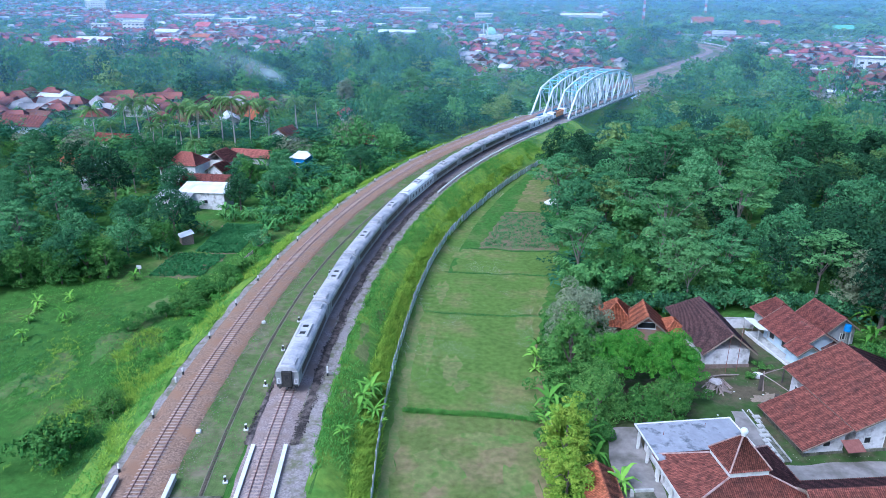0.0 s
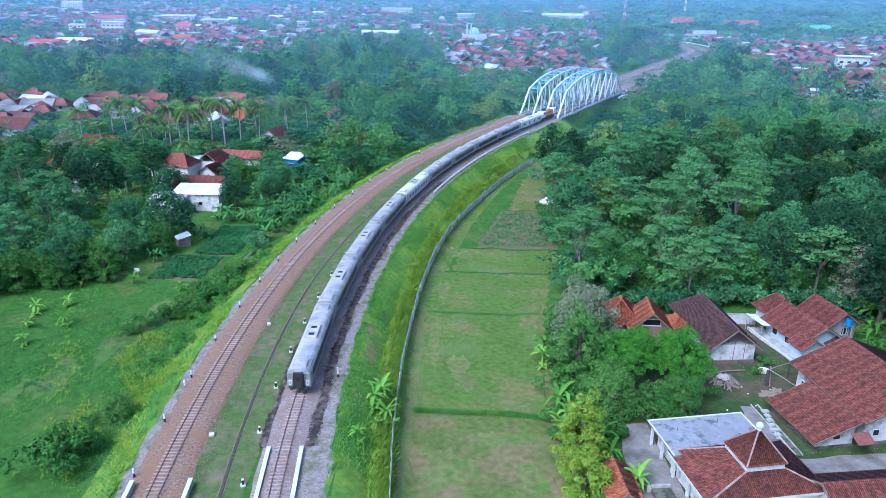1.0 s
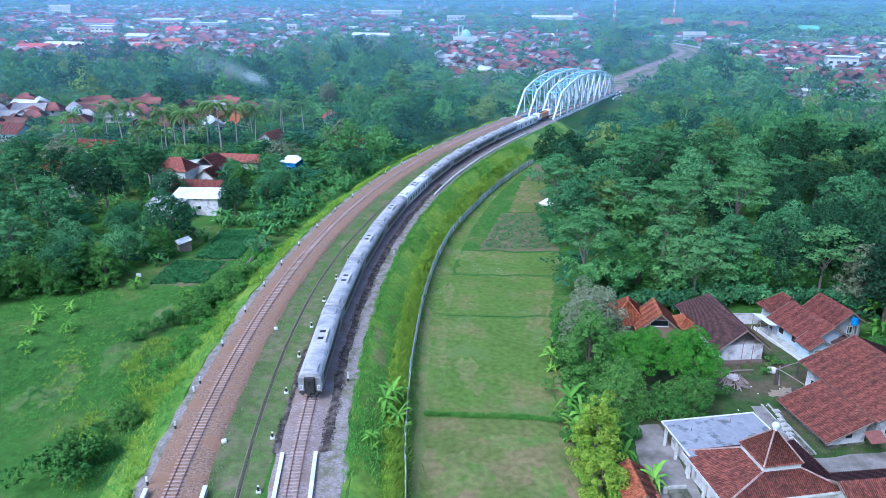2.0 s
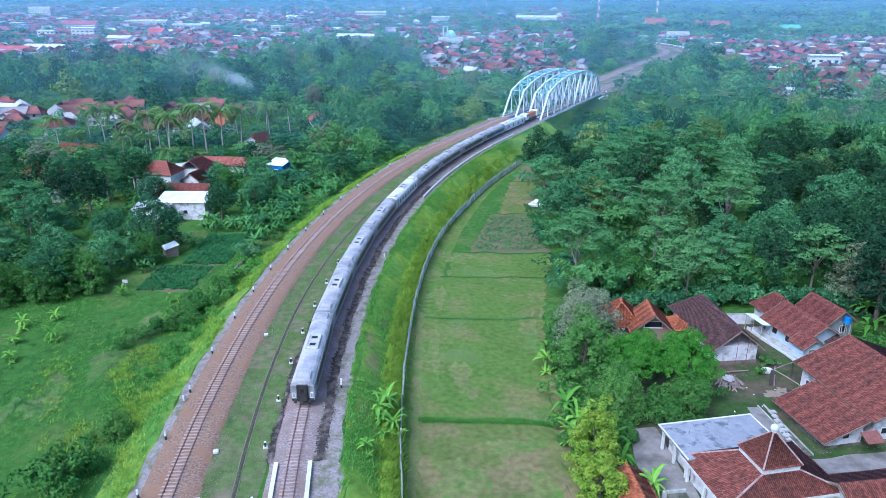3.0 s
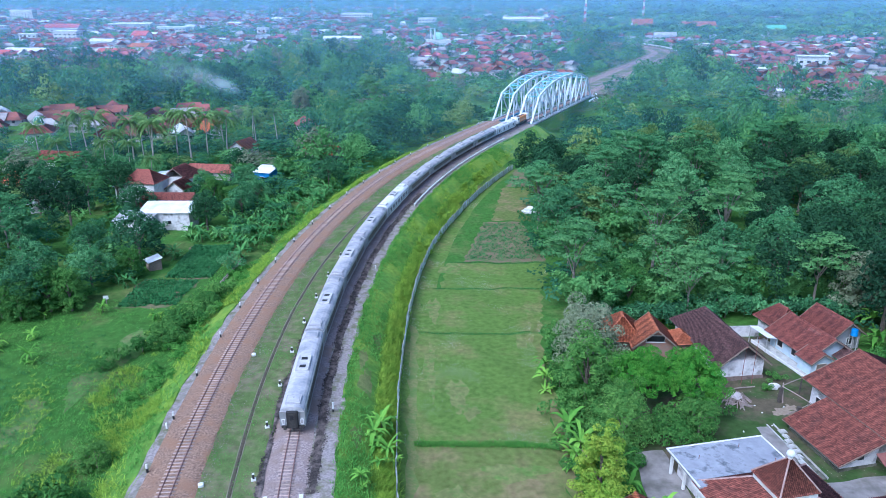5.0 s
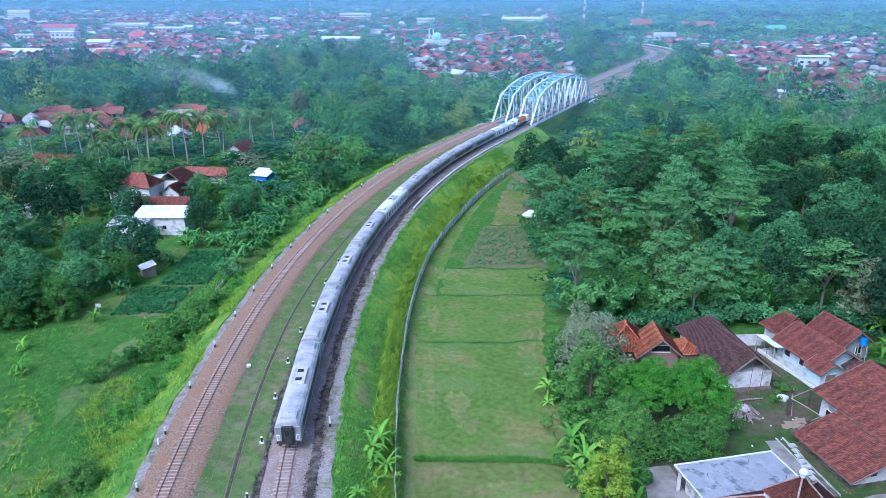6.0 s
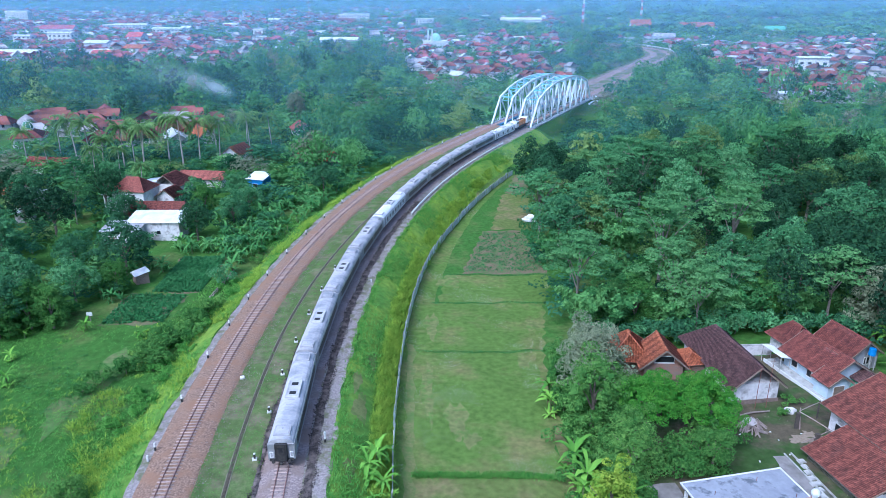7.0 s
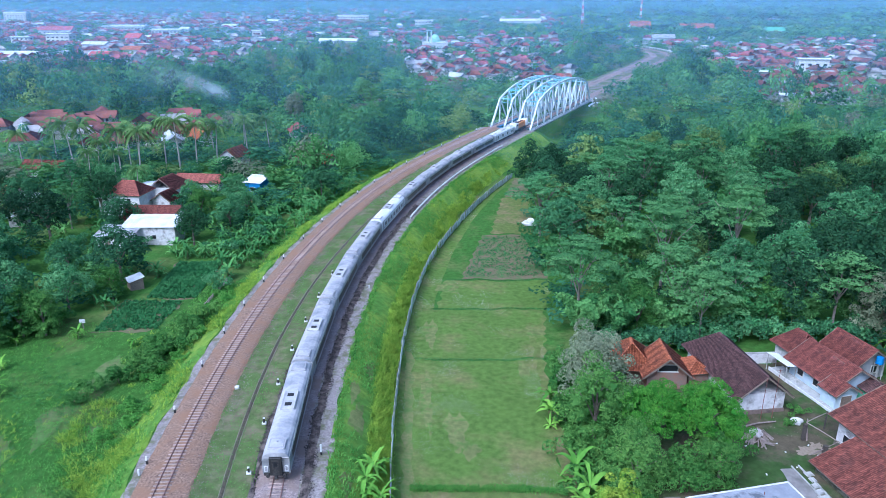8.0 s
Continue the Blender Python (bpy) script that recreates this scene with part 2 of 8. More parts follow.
# ---- the line of the railway: a curve that eases into a straight over the bridge, then bends away ----
STEP = 1.0
S_MIN, S_MAX = -160.0, 900.0
RADIUS = 347.0
S_EASE, EASE = 128.0, 76.0


def heading_rate(s):
    if s < -110:
        return 0.0
    if s < S_EASE:
        return 1 / RADIUS
    if s < S_EASE + EASE:
        return (1 - (s - S_EASE) / EASE) / RADIUS
    if s < 560:
        return 0.0
    if s < 700:
        return -1 / 170.0
    return 0.0


def railway_line():
    rows = {0: (-17.2, 88.0, 0.0)}
    for sign in (1, -1):
        x, y, a = rows[0]
        s = 0.0
        while S_MIN < s + sign * STEP < S_MAX:
            a2 = a + sign * STEP * heading_rate(s + sign * STEP / 2)
            am = (a + a2) / 2
            x, y, a = x + sign * STEP * math.sin(am), y + sign * STEP * math.cos(am), a2
            s += sign * STEP
            rows[round(s)] = (x, y, a)
    keys = sorted(rows)
    return np.array(keys, dtype=float), np.array([rows[k] for k in keys])


LINE_S, LINE = railway_line()


def on_line(s, u=0.0):
    """Place and heading (radians from north to the east) at s metres along the eastern track, u metres to its right."""
    x, y, a = (np.interp(s, LINE_S, LINE[:, k]) for k in range(3))
    return x + u * math.cos(a), y - u * math.sin(a), a


def line_coords(x, y):
    """s and u of many places."""
    x, y = np.asarray(x, float), np.asarray(y, float)
    s, u = np.zeros_like(x), np.full_like(x, 1e9)
    pts = LINE[::2]
    for i in range(0, len(x), 4000):
        dx = x[i:i + 4000, None] - pts[None, :, 0]
        dy = y[i:i + 4000, None] - pts[None, :, 1]
        k = np.argmin(dx * dx + dy * dy, axis=1)
        r = np.arange(len(k))
        a = pts[k, 2]
        s[i:i + 4000] = LINE_S[::2][k] + dx[r, k] * np.sin(a) + dy[r, k] * np.cos(a)
        u[i:i + 4000] = dx[r, k] * np.cos(a) - dy[r, k] * np.sin(a)
    return s, u


TRACK_GAP = 12.4
BRIDGE_S0, BRIDGE_S1 = 208.5, 302.5


def smooth(a, b, v):
    t = np.clip((np.asarray(v, float) - a) / (b - a), 0, 1)
    return t * t * (3 - 2 * t)


def ripple(x, y, k, seed):
    return np.sin(x * k + seed) * np.cos(y * k * 0.83 + seed * 1.7) + 0.5 * np.sin((x + y) * k * 1.9 + seed * 2.3)


def ground_height(x, y):
    x, y = np.atleast_1d(np.asarray(x, float)), np.atleast_1d(np.asarray(y, float))
    s, u = line_coords(x, y)
    right = -5.35 + 2.15 * smooth(18, 26, x) * (1 - smooth(104, 122, y)) + 0.9 * smooth(30, 60, x) * smooth(104, 122, y)
    left = -3.45 + 0.25 * ripple(x, y, 0.06, 2)
    base = np.where(u > -5, right, left)
    far = smooth(330, 480, y)
    base = base * (1 - far) + far * (-3.0)
    # the river's bed under the bridge
    valley = np.exp(-((s - 255) / 26.0) ** 2) * smooth(500, 120, np.abs(u))
    base = base - 6.5 * valley
    base = base + 0.12 * ripple(x, y, 0.35, 5) * smooth(0, 3, np.abs(u + 5.4) - 13)
    top = -0.42
    slope_r = top + (base - top) * smooth(5.4, 14.5, u)
    slope_l = top + (base - top) * smooth(16.2, 23.0, -u)
    bank = np.where(u > -5, slope_r, slope_l)
    gap = smooth(BRIDGE_S0 - 1.0, BRIDGE_S0 + 9, s) * (1 - smooth(BRIDGE_S1 - 9, BRIDGE_S1 + 1.0, s))
    z = bank * (1 - gap) + np.minimum(base, bank) * gap
    # the underpass at the near end
    under = (1 - smooth(1.6, 2.2, np.abs(s + 36.5)))
    return z - under * 3.0 * smooth(-24, -20, u) * (1 - smooth(9, 13, u))


def ground_at(x, y):
    return float(ground_height([x], [y])[0])


def spread(lo, hi, step, far, growth=1.18):
    mid = list(np.arange(lo, hi + 1e-6, step))
    for sign, start, end in ((1, mid[-1], far[1]), (-1, mid[0], far[0])):
        d, v = step, start
        while (v - end) * sign < 0:
            d *= growth
            v = v + sign * d
            if sign > 0:
                mid.append(min(v, end))
            else:
                mid.insert(0, max(v, end))
    return np.array(mid)


def grid_faces(nx, ny):
    i = np.arange(nx - 1)[None, :] + nx * np.arange(ny - 1)[:, None]
    i = i.ravel()
    return np.stack([i, i + 1, i + nx + 1, i + nx], axis=1)


def build_ground():
    gx = spread(-75, 75, 1.0, (-6000, 6000))
    gy = spread(40, 330, 1.0, (-1500, 9000))
    xx, yy = np.meshgrid(gx, gy)
    zz = ground_height(xx.ravel(), yy.ravel())
    verts = np.stack([xx.ravel(), yy.ravel(), zz], axis=1)
    ob = npart("ground", verts, grid_faces(len(gx), len(gy)), M_ground, smooth=True)
    return tagged(ob, "grassy ground with bare patches round a railway embankment", "ground", kind="structure")


build_ground()


def strip(name, s0, s1, profile, mat, label, category, step=2.0, lift=0.0, wobble=0.0, taper=False):
    """A strip along the railway with the cross-section profile [(u, z), ...]."""
    ss = np.arange(s0, s1 + 1e-6, step)
    verts = []
    for s in ss:
        for k, (u, z) in enumerate(profile):
            w = wobble * math.sin(s * 0.9 + k * 2.1) + wobble * 0.7 * math.sin(s * 0.31 + k)
            mid = (profile[0][0] + profile[-1][0]) / 2
            close = min(1.0, 0.25 + (s - s0) / 6.0) if taper else 1.0
            x, y, a = on_line(s, mid + (u + (w if k in (0, len(profile) - 1) else 0) - mid) * close)
            verts.append((x, y, z + lift))
    faces = grid_faces(len(profile), len(ss))[:, ::-1]
    ob = npart(name, verts, faces, mat)
    return tagged(ob, label, category, kind="structure")


def sheet(name, corners, mat, label, category="field", lift=0.05, n=24, edge=0.35):
    """A patch of ground that follows the land inside four corners, with uneven edges."""
    a, b, c, d = [np.array(p, float) for p in corners]
    verts = []
    for j in range(n + 1):
        for i in range(n + 1):
            p, q = i / n, j / n
            v = a * (1 - p) * (1 - q) + b * p * (1 - q) + c * p * q + d * (1 - p) * q
            v = v + edge * np.array([math.sin(v[1] * 1.3 + v[0]), math.cos(v[0] * 1.1 + v[1] * 0.7)])
            verts.append(v)
    verts = np.array(verts)
    z = ground_height(verts[:, 0], verts[:, 1]) + lift
    ob = npart(name, np.column_stack([verts, z]), grid_faces(n + 1, n + 1), mat, smooth=True)
    return tagged(ob, label, category, kind="structure")


def turf_strip(name, s0, s1, u0, u1, mat, label, n=6, lift=0.04, step=2.0, wobble=0.5):
    """Turf that follows the land along the railway."""
    ss, uu = np.arange(s0, s1 + 1e-6, step), np.linspace(u0, u1, n + 1)
    pts = []
    for s in ss:
        for k, u in enumerate(uu):
            w = wobble * (math.sin(s * 0.23 + k) + 0.6 * math.sin(s * 0.61 + 2 * k)) if k in (0, n) else 0
            pts.append(on_line(s, u + w)[:2])
    pts = np.array(pts)
    z = ground_height(pts[:, 0], pts[:, 1]) + lift
    ob = npart(name, np.column_stack([pts, z]), grid_faces(n + 1, len(ss))[:, ::-1], mat, smooth=True)
    return tagged(ob, label, "grass", kind="structure")


turf_strip("median", -34, 206, -9.6, -3.0, M_median, "worn grass strip with bare spots between the tracks", wobble=0.2)
turf_strip("bank_turf_east", -60, 206, 5.2, 12.0, M_bank, "lush yellow-green turf on the railway bank", wobble=0.15)
turf_strip("verge", -48, 150, 11.9, 16.0, M_field, "short green grass between the fence and the fields", lift=0.03, wobble=0.1)
turf_strip("bank_turf_west", -60, 206, -21.5, -16.4, M_bank, "lush yellow-green turf on the railway bank", wobble=0.4)
strip("formation", BRIDGE_S1 + 1, 880, [(-19.5, -1.0), (-16.4, -0.33), (-12.4, -0.30), (-6, -0.34), (0, -0.30), (5.2, -0.33), (8.5, -1.0)], M_formation, "grey-brown gravel formation of the line beyond the bridge", "gravel", wobble=0.3)
# ballast beds, shoulders and the strip between the tracks
BED = [(-2.9, -0.50), (-2.2, -0.30), (-1.25, -0.115), (1.25, -0.115), (2.2, -0.30), (2.9, -0.50)]
for first, last, tail in ((-150, BRIDGE_S0 + 1, ""), (BRIDGE_S1 - 1, 880, "")):
    strip("ballast_west", first, last, [(u * 1.25 - TRACK_GAP, z) for u, z in BED], M_ballast_red if first < 0 else M_ballast_grey,
          "rusty brown ballast bed under the older track", "ballast", wobble=0.15)
    strip("ballast_east", first, last, BED, M_ballast_grey, "grey crushed stone ballast bed under the newer track", "ballast", wobble=0.12)
strip("shoulder_west", -34, BRIDGE_S0, [(-16.5, -0.40), (-15.5, -0.36), (-14.6, -0.385)], M_cinder, "narrow grey path along the ballast", "path", wobble=0.15)
strip("cinder_path", -44, BRIDGE_S0, [(1.9, -0.30), (2.6, -0.34), (3.6, -0.33), (4.4, -0.335), (5.3, -0.40)], M_cinder, "grey cinder path beside the track", "path", step=1.0, wobble=0.22)
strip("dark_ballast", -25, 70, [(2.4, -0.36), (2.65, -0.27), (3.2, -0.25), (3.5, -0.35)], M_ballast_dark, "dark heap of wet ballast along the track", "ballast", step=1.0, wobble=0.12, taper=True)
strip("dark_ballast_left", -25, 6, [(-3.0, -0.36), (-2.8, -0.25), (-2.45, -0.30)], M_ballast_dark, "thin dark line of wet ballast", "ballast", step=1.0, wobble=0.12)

# ---- tracks ----
def rail_mesh(s0, s1, u, step=2.0):
    prof = [(-0.07, -0.15), (-0.015, -0.11), (-0.015, -0.05), (-0.048, -0.04), (-0.048, 0.0), (0.048, 0.0), (0.048, -0.04), (0.015, -0.05), (0.015, -0.11), (0.07, -0.15)]
    ss = np.arange(s0, s1 + 1e-6, step)
    verts = []
    for s in ss:
        for du, z in prof:
            x, y, a = on_line(s, u + du)
            verts.append((x, y, z))
    return verts, grid_faces(len(prof), len(ss))[:, ::-1]


TRACKS = {}
for key, off, words in (("west", -TRACK_GAP, "single railway track with rusty rails on brown ballast"),
                        ("east", 0.0, "single railway track with rusty rails on grey ballast")):
    t_ob = thing("railway_track", words, "railway track", group="railway tracks")
    TRACKS[key] = t_ob
    for du in (-0.57, 0.57):
        npart("rail", *rail_mesh(-150, 880, off + du), M_rail, t_ob)


# ---- the truss bridges ----
def truss_bridge(s0, s1, off, label, floor):
    x0, y0, a = on_line(s0, off)
    x1, y1, _ = on_line(s1, off)
    a = math.atan2(x1 - x0, y1 - y0)
    length = math.hypot(x1 - x0, y1 - y0)
    ob = thing("truss_bridge", label, "railway bridge", Matrix.Translation((x0, y0, 0)) @ pose(0, 0, 0, 0, 0, -math.degrees(a)), group="railway truss bridges")
    n = 10
    d = length / n
    half = 2.75
    low = -0.9

    def top(i):
        k = (i - n / 2) / (n / 2 - 1)
        return 13.9 - 4.6 * abs(k) ** 2.6

    for side in (-half, half):
        part("bottom_chord", beam(bmesh.new(), (side, 0, low), (side, length, low), 0.55, 1.25), M_girder, ob)
        for i in range(1, n - 1):
            part("top_chord", beam(bmesh.new(), (side, i * d, top(i)), (side, (i + 1) * d, top(i + 1)), 0.62, 0.6), M_bridge, ob)
        for i, j in ((0, 1), (n, n - 1)):
            part("end_post", beam(bmesh.new(), (side, i * d, low), (side, j * d, top(j)), 0.68, 0.66), M_bridge, ob)
            part("bearing", one_box((side, i * d, low - 0.6), (1.0, 1.2, 0.5), bevel=0.05), M_white, ob)
        for i in range(1, n):
            part("vertical", beam(bmesh.new(), (side, i * d, low), (side, i * d, top(i)), 0.42, 0.36), M_bridge, ob)
        for i in range(1, n):
            j = i + 1 if i < n / 2 else i - 1
            if i == n / 2:
                continue
            part("diagonal", beam(bmesh.new(), (side, i * d, top(i)), (side, j * d, low), 0.44, 0.42), M_bridge, ob)
        for i in range(n + 1):
            part("gusset_plate", one_box((side * 0.93, i * d, low + 0.5), (0.06, 0.5, 0.9)), M_girder, ob)
    for i in range(1, n):
        part("cross_strut", beam(bmesh.new(), (-half, i * d, top(i)), (half, i * d, top(i)), 0.36, 0.42), M_bridge_blue, ob)
        part("sway_brace", beam(bmesh.new(), (-half, i * d, top(i) - 1.5), (half, i * d, top(i) - 1.5), 0.16, 0.16), M_bridge_blue, ob)
        for sx in (-1, 1):
            part("knee_brace", beam(bmesh.new(), (sx * half, i * d, top(i) - 2.6), (sx * half * 0.4, i * d, top(i) - 0.2), 0.14, 0.14), M_bridge_blue, ob)
    for i in range(1, n - 1):
        for sx in (-1, 1):
            part("wind_brace", beam(bmesh.new(), (-half * sx, i * d, top(i)), (half * sx, (i + 1) * d, top(i + 1)), 0.26, 0.22), M_bridge_blue, ob)
    for i in range(n + 1):
        part("floor_beam", beam(bmesh.new(), (-half, i * d, low), (half, i * d, low), 0.35, 0.8), floor, ob)
    for sx in (-0.6, 0.6):
        part("stringer", beam(bmesh.new(), (sx, 0, -0.55), (sx, length, -0.55), 0.3, 0.6), floor, ob)
    bm = bmesh.new()
    box(bm, (0, length / 2, -0.23), (2.4, length, 0.08))
    part("deck", bm, floor, ob)
    for sx in (-1, 1):
        part("walkway", beam(bmesh.new(), (sx * (half + 0.75), 0, low + 0.35), (sx * (half + 0.75), length, low + 0.35), 0.9, 0.1), M_girder, ob)
        bm = bmesh.new()
        for k in range(0, 41):
            box(bm, (sx * (half + 1.15), k * length / 40, low + 0.9), (0.06, 0.06, 1.0))
        for z in (0.9, 1.35):
            box(bm, (sx * (half + 1.15), length / 2, low + z), (0.05, length, 0.05))
        part("handrail", bm, M_bridge, ob)
    return ob


truss_bridge(BRIDGE_S0, BRIDGE_S1, 0.0, "pale grey steel arched truss railway bridge with blue bracing", M_girder)
truss_bridge(BRIDGE_S0 + 3, BRIDGE_S1 + 3, -TRACK_GAP + 0.6, "pale grey and sky blue steel truss railway bridge", M_bridge_deep)


def abutment(s, sign):
    x, y, a = on_line(s, -TRACK_GAP / 2)
    ob = thing("abutment", "weathered concrete bridge abutment with wing walls under the tracks", "bridge abutment",
               pose(x, y, 0, 0, 0, -math.degrees(a)), group="bridge abutments")
    bm = one_box((0, -sign * 1.6, -5.6), (TRACK_GAP + 9, 2.6, 8.0), bevel=0.1)
    part("wall", bm, M_concrete, ob)
    for sx in (-1, 1):
        part("wing_wall", one_box((sx * (TRACK_GAP / 2 + 4.8), -sign * 4.4, -3.2), (0.6, 6.5, 5.4), bevel=0.06), M_concrete, ob)
        part("cap", one_box((sx * (TRACK_GAP / 2 + 3.6), -sign * 0.6, -1.2), (2.0, 1.6, 1.2), bevel=0.08), M_white, ob)
    return ob


abutment(BRIDGE_S0, 1)
abutment(BRIDGE_S1, -1)


# pale steel struts left standing beside the far abutment
def bearing_struts():
    x, y, a = on_line(BRIDGE_S1 - 2, 5.5)
    ob = thing("steel_trestle", "pale grey steel trestle leaning beside the bridge abutment", "trestle", pose(x, y, 0, 0, 0, -math.degrees(a)))
    zg = ground_at(x, y)
    for k in range(4):
        part("leg", beam(bmesh.new(), (0.4 + k * 0.2, -k * 4.6, -1.2), (3.0 - k * 0.5, -k * 4.6 - 1.5, max(zg, -7.5)), 0.35, 0.35), M_bridge, ob)
    part("head_beam", beam(bmesh.new(), (0.4, 1.5, -1.0), (1.0, -15, -1.0), 0.5, 0.5), M_bridge, ob)
    part("inclined_beam", beam(bmesh.new(), (0.2, 1.0, 0.8), (3.8, -2.4, -5.0), 0.5, 0.5), M_bridge, ob)
    return ob


bearing_struts()

M_silt = material("wet_dark_silt", (0.045, 0.038, 0.024), (0.11, 0.09, 0.06), 3.0, 0.7, 0.3)
M_concrete_moss = material("moss_stained_kerb", (0.17, 0.155, 0.11), (0.29, 0.26, 0.20), 2.0, 0.9, 0.4, (0.11, 0.15, 0.06), 0.5)
# ---- drain between the tracks ----
DRAIN = [(-34, -5.6), (0, -6.1), (20, -6.3), (40, -6.1), (70, -5.4), (100, -4.6), (118, -4.4)]


def drain():
    ob = thing("drain_channel", "narrow mossy concrete drain channel between the tracks", "drain", kind="structure")
    ss = np.arange(-34, 118, 1.5)
    uu = np.interp(ss, [d[0] for d in DRAIN], [d[1] for d in DRAIN])
    for name, lo, hi, z0, z1, mat in (("kerb", -0.30, -0.20, -0.5, -0.34, M_concrete_moss), ("kerb", 0.20, 0.30, -0.5, -0.34, M_concrete_moss), ("bed", -0.20, 0.20, -0.6, -0.365, M_silt)):
        verts = []
        for s, u in zip(ss, uu):
            for du, z in ((lo, z0), (lo, z1), (hi, z1), (hi, z0)):
                x, y, a = on_line(s, u + du)
                verts.append((x, y, z))
        npart(name, verts, grid_faces(4, len(ss))[:, ::-1], mat, ob)


drain()


# ---- marker posts and small cable markers ----
def marker_post(s, u, label, h=1.1, white=0.5, tilt=0.0, flip=False):
    x, y, a = on_line(s, u)
    z = ground_at(x, y)
    ob = thing("marker_post", label, "marker post", pose(x, y, z, tilt, tilt * 0.6, -math.degrees(a)), group="trackside marker posts")
    m0, m1 = (M_white, M_black) if flip else (M_black, M_white)
    part("foot", one_box((0, 0, h * (1 - white) / 2), (0.2, 0.2, h * (1 - white)), bevel=0.02), m0, ob)
    part("head", one_box((0, 0, h - h * white / 2), (0.22, 0.22, h * white), bevel=0.03), m1, ob)
    return ob


for k, s in enumerate((-29.5, -19.6, -9.6, 0.5, 11.8, 22.0, 32.0, 42.5, 54.0, 66.0, 78.0, 90.0, 102.0, 114.0, 126.0, 138.0, 152.0, 166.0, 182.0, 198.0)):
    marker_post(s, -15.4, "black and white concrete marker post on the track shoulder", tilt=(k * 37 % 7 - 3) * 0.8)
marker_post(-11.6, -15.6, "short whitewashed stone marker on the track shoulder", h=0.9, white=0.9)
marker_post(-9.3, 4.2, "whitewashed marker post with a black foot beside the path", h=1.5, white=0.65)
marker_post(41.0, 4.6, "low whitewashed stone beside the cinder path", h=0.7, white=0.9)


def cable_marker(s, u):
    x, y, a = on_line(s, u)
    ob = thing("cable_marker", "small black post on a white concrete foot in the grass", "cable marker", pose(x, y, ground_at(x, y), 0, 0, -math.degrees(a) + 10), group="cable markers")
    part("foot", one_box((0, 0, 0.12), (0.55, 0.5, 0.24), bevel=0.05), M_white, ob)
    part("post", one_box((0, 0, 0.5), (0.22, 0.22, 0.6), bevel=0.02), M_black, ob)
    part("cap", one_box((0, 0, 0.84), (0.26, 0.26, 0.1), bevel=0.02), M_white, ob)


for s in (-31.5, -22.0, -12.1, -2.4, 7.0, 16.8, 26.6, 36.5, 47.0, 58.0, 70.0):
    cable_marker(s, -3.55)
for s, u in ((-22.5, -9.0), (6.0, -8.9)):
    x, y, a = on_line(s, u)
    ob = thing("stone_block", "small whitewashed stone block in the grass", "stone", pose(x, y, ground_at(x, y), 0, 0, 20), group="white stones")
    part("block", one_box((0, 0, 0.22), (0.6, 0.55, 0.45), bevel=0.1), M_white, ob)


# ---- low white barrier rail along the outer path ----
def barrier():
    x0, y0, _ = on_line(84.0, 4.5)
    ob = thing("barrier_rail", "low white painted steel guard rail on short posts along the path", "guard rail")
    pts = []
    for s in np.arange(84, 176, 3.0):
        x, y, a = on_line(s, 4.3)
        pts.append((x, y, 0.15))
    for p, q in zip(pts, pts[1:]):
        part("rail", beam(bmesh.new(), p, q, 0.3, 0.28), M_white, ob)
    for p in pts[::2]:
        part("post", one_box((p[0], p[1], -0.15), (0.14, 0.14, 0.6)), M_white, ob)


barrier()


# ---- sheet fence at the foot of the bank ----
def bank_fence():
    ob = thing("sheet_fence", "grey corrugated metal fence with leaning panels below the bank", "fence")
    post_me = mesh_from("post", *box_arrays((0.12, 0.12, 2.1)))
    post_me.materials.append(M_concrete)
    n = 7
    pv, pf = [], []
    for i in range(2 * n + 1):
        xw = -1.15 + 2.3 * i / (2 * n)
        for z in (0.0, 1.7):
            pv.append((xw, 0.035 * (-1) ** i, z))
    for i in range(2 * n):
        pf.append((2 * i, 2 * i + 2, 2 * i + 3, 2 * i + 1))
    back = [(x, y + 0.03, z) for x, y, z in pv]
    m = len(pv)
    pf = pf + [tuple(m + k for k in f[::-1]) for f in pf]
    panel_me = mesh_from("panel", pv + back, pf)
    panel_me.materials.append(M_fence)
    prng = random.Random(4)
    s = -40.0
    while s < 152:
        u = np.interp(s, [-40, 10, 60, 100, 152], [11.7, 12.4, 12.2, 13.6, 15.0])
        x, y, a = on_line(s, u)
        z = ground_at(x, y)
        p = new("post", post_me)
        p.parent = ob
        p.matrix_basis = pose(x, y, z + 1.0, prng.uniform(-2, 2), prng.uniform(-2, 2), 0)
        x, y, a = on_line(s + 1.2, u)
        z = ground_at(x, y)
        p = new("panel", panel_me)
        p.parent = ob
        p.matrix_basis = pose(x, y, z + prng.uniform(-0.1, 0.12), prng.uniform(-5, 5), prng.uniform(-2, 2), 90 - math.degrees(a) + prng.uniform(-3, 3))
        s += 2.4


def box_arrays(size):
    x, y, z = (v / 2 for v in size)
    v = [(sx * x, sy * y, sz * z) for sz in (-1, 1) for sy in (-1, 1) for sx in (-1, 1)]
    f = [(0, 2, 3, 1), (4, 5, 7, 6), (0, 1, 5, 4), (2, 6, 7, 3), (0, 4, 6, 2), (1, 3, 7, 5)]
    return v, f


bank_fence()


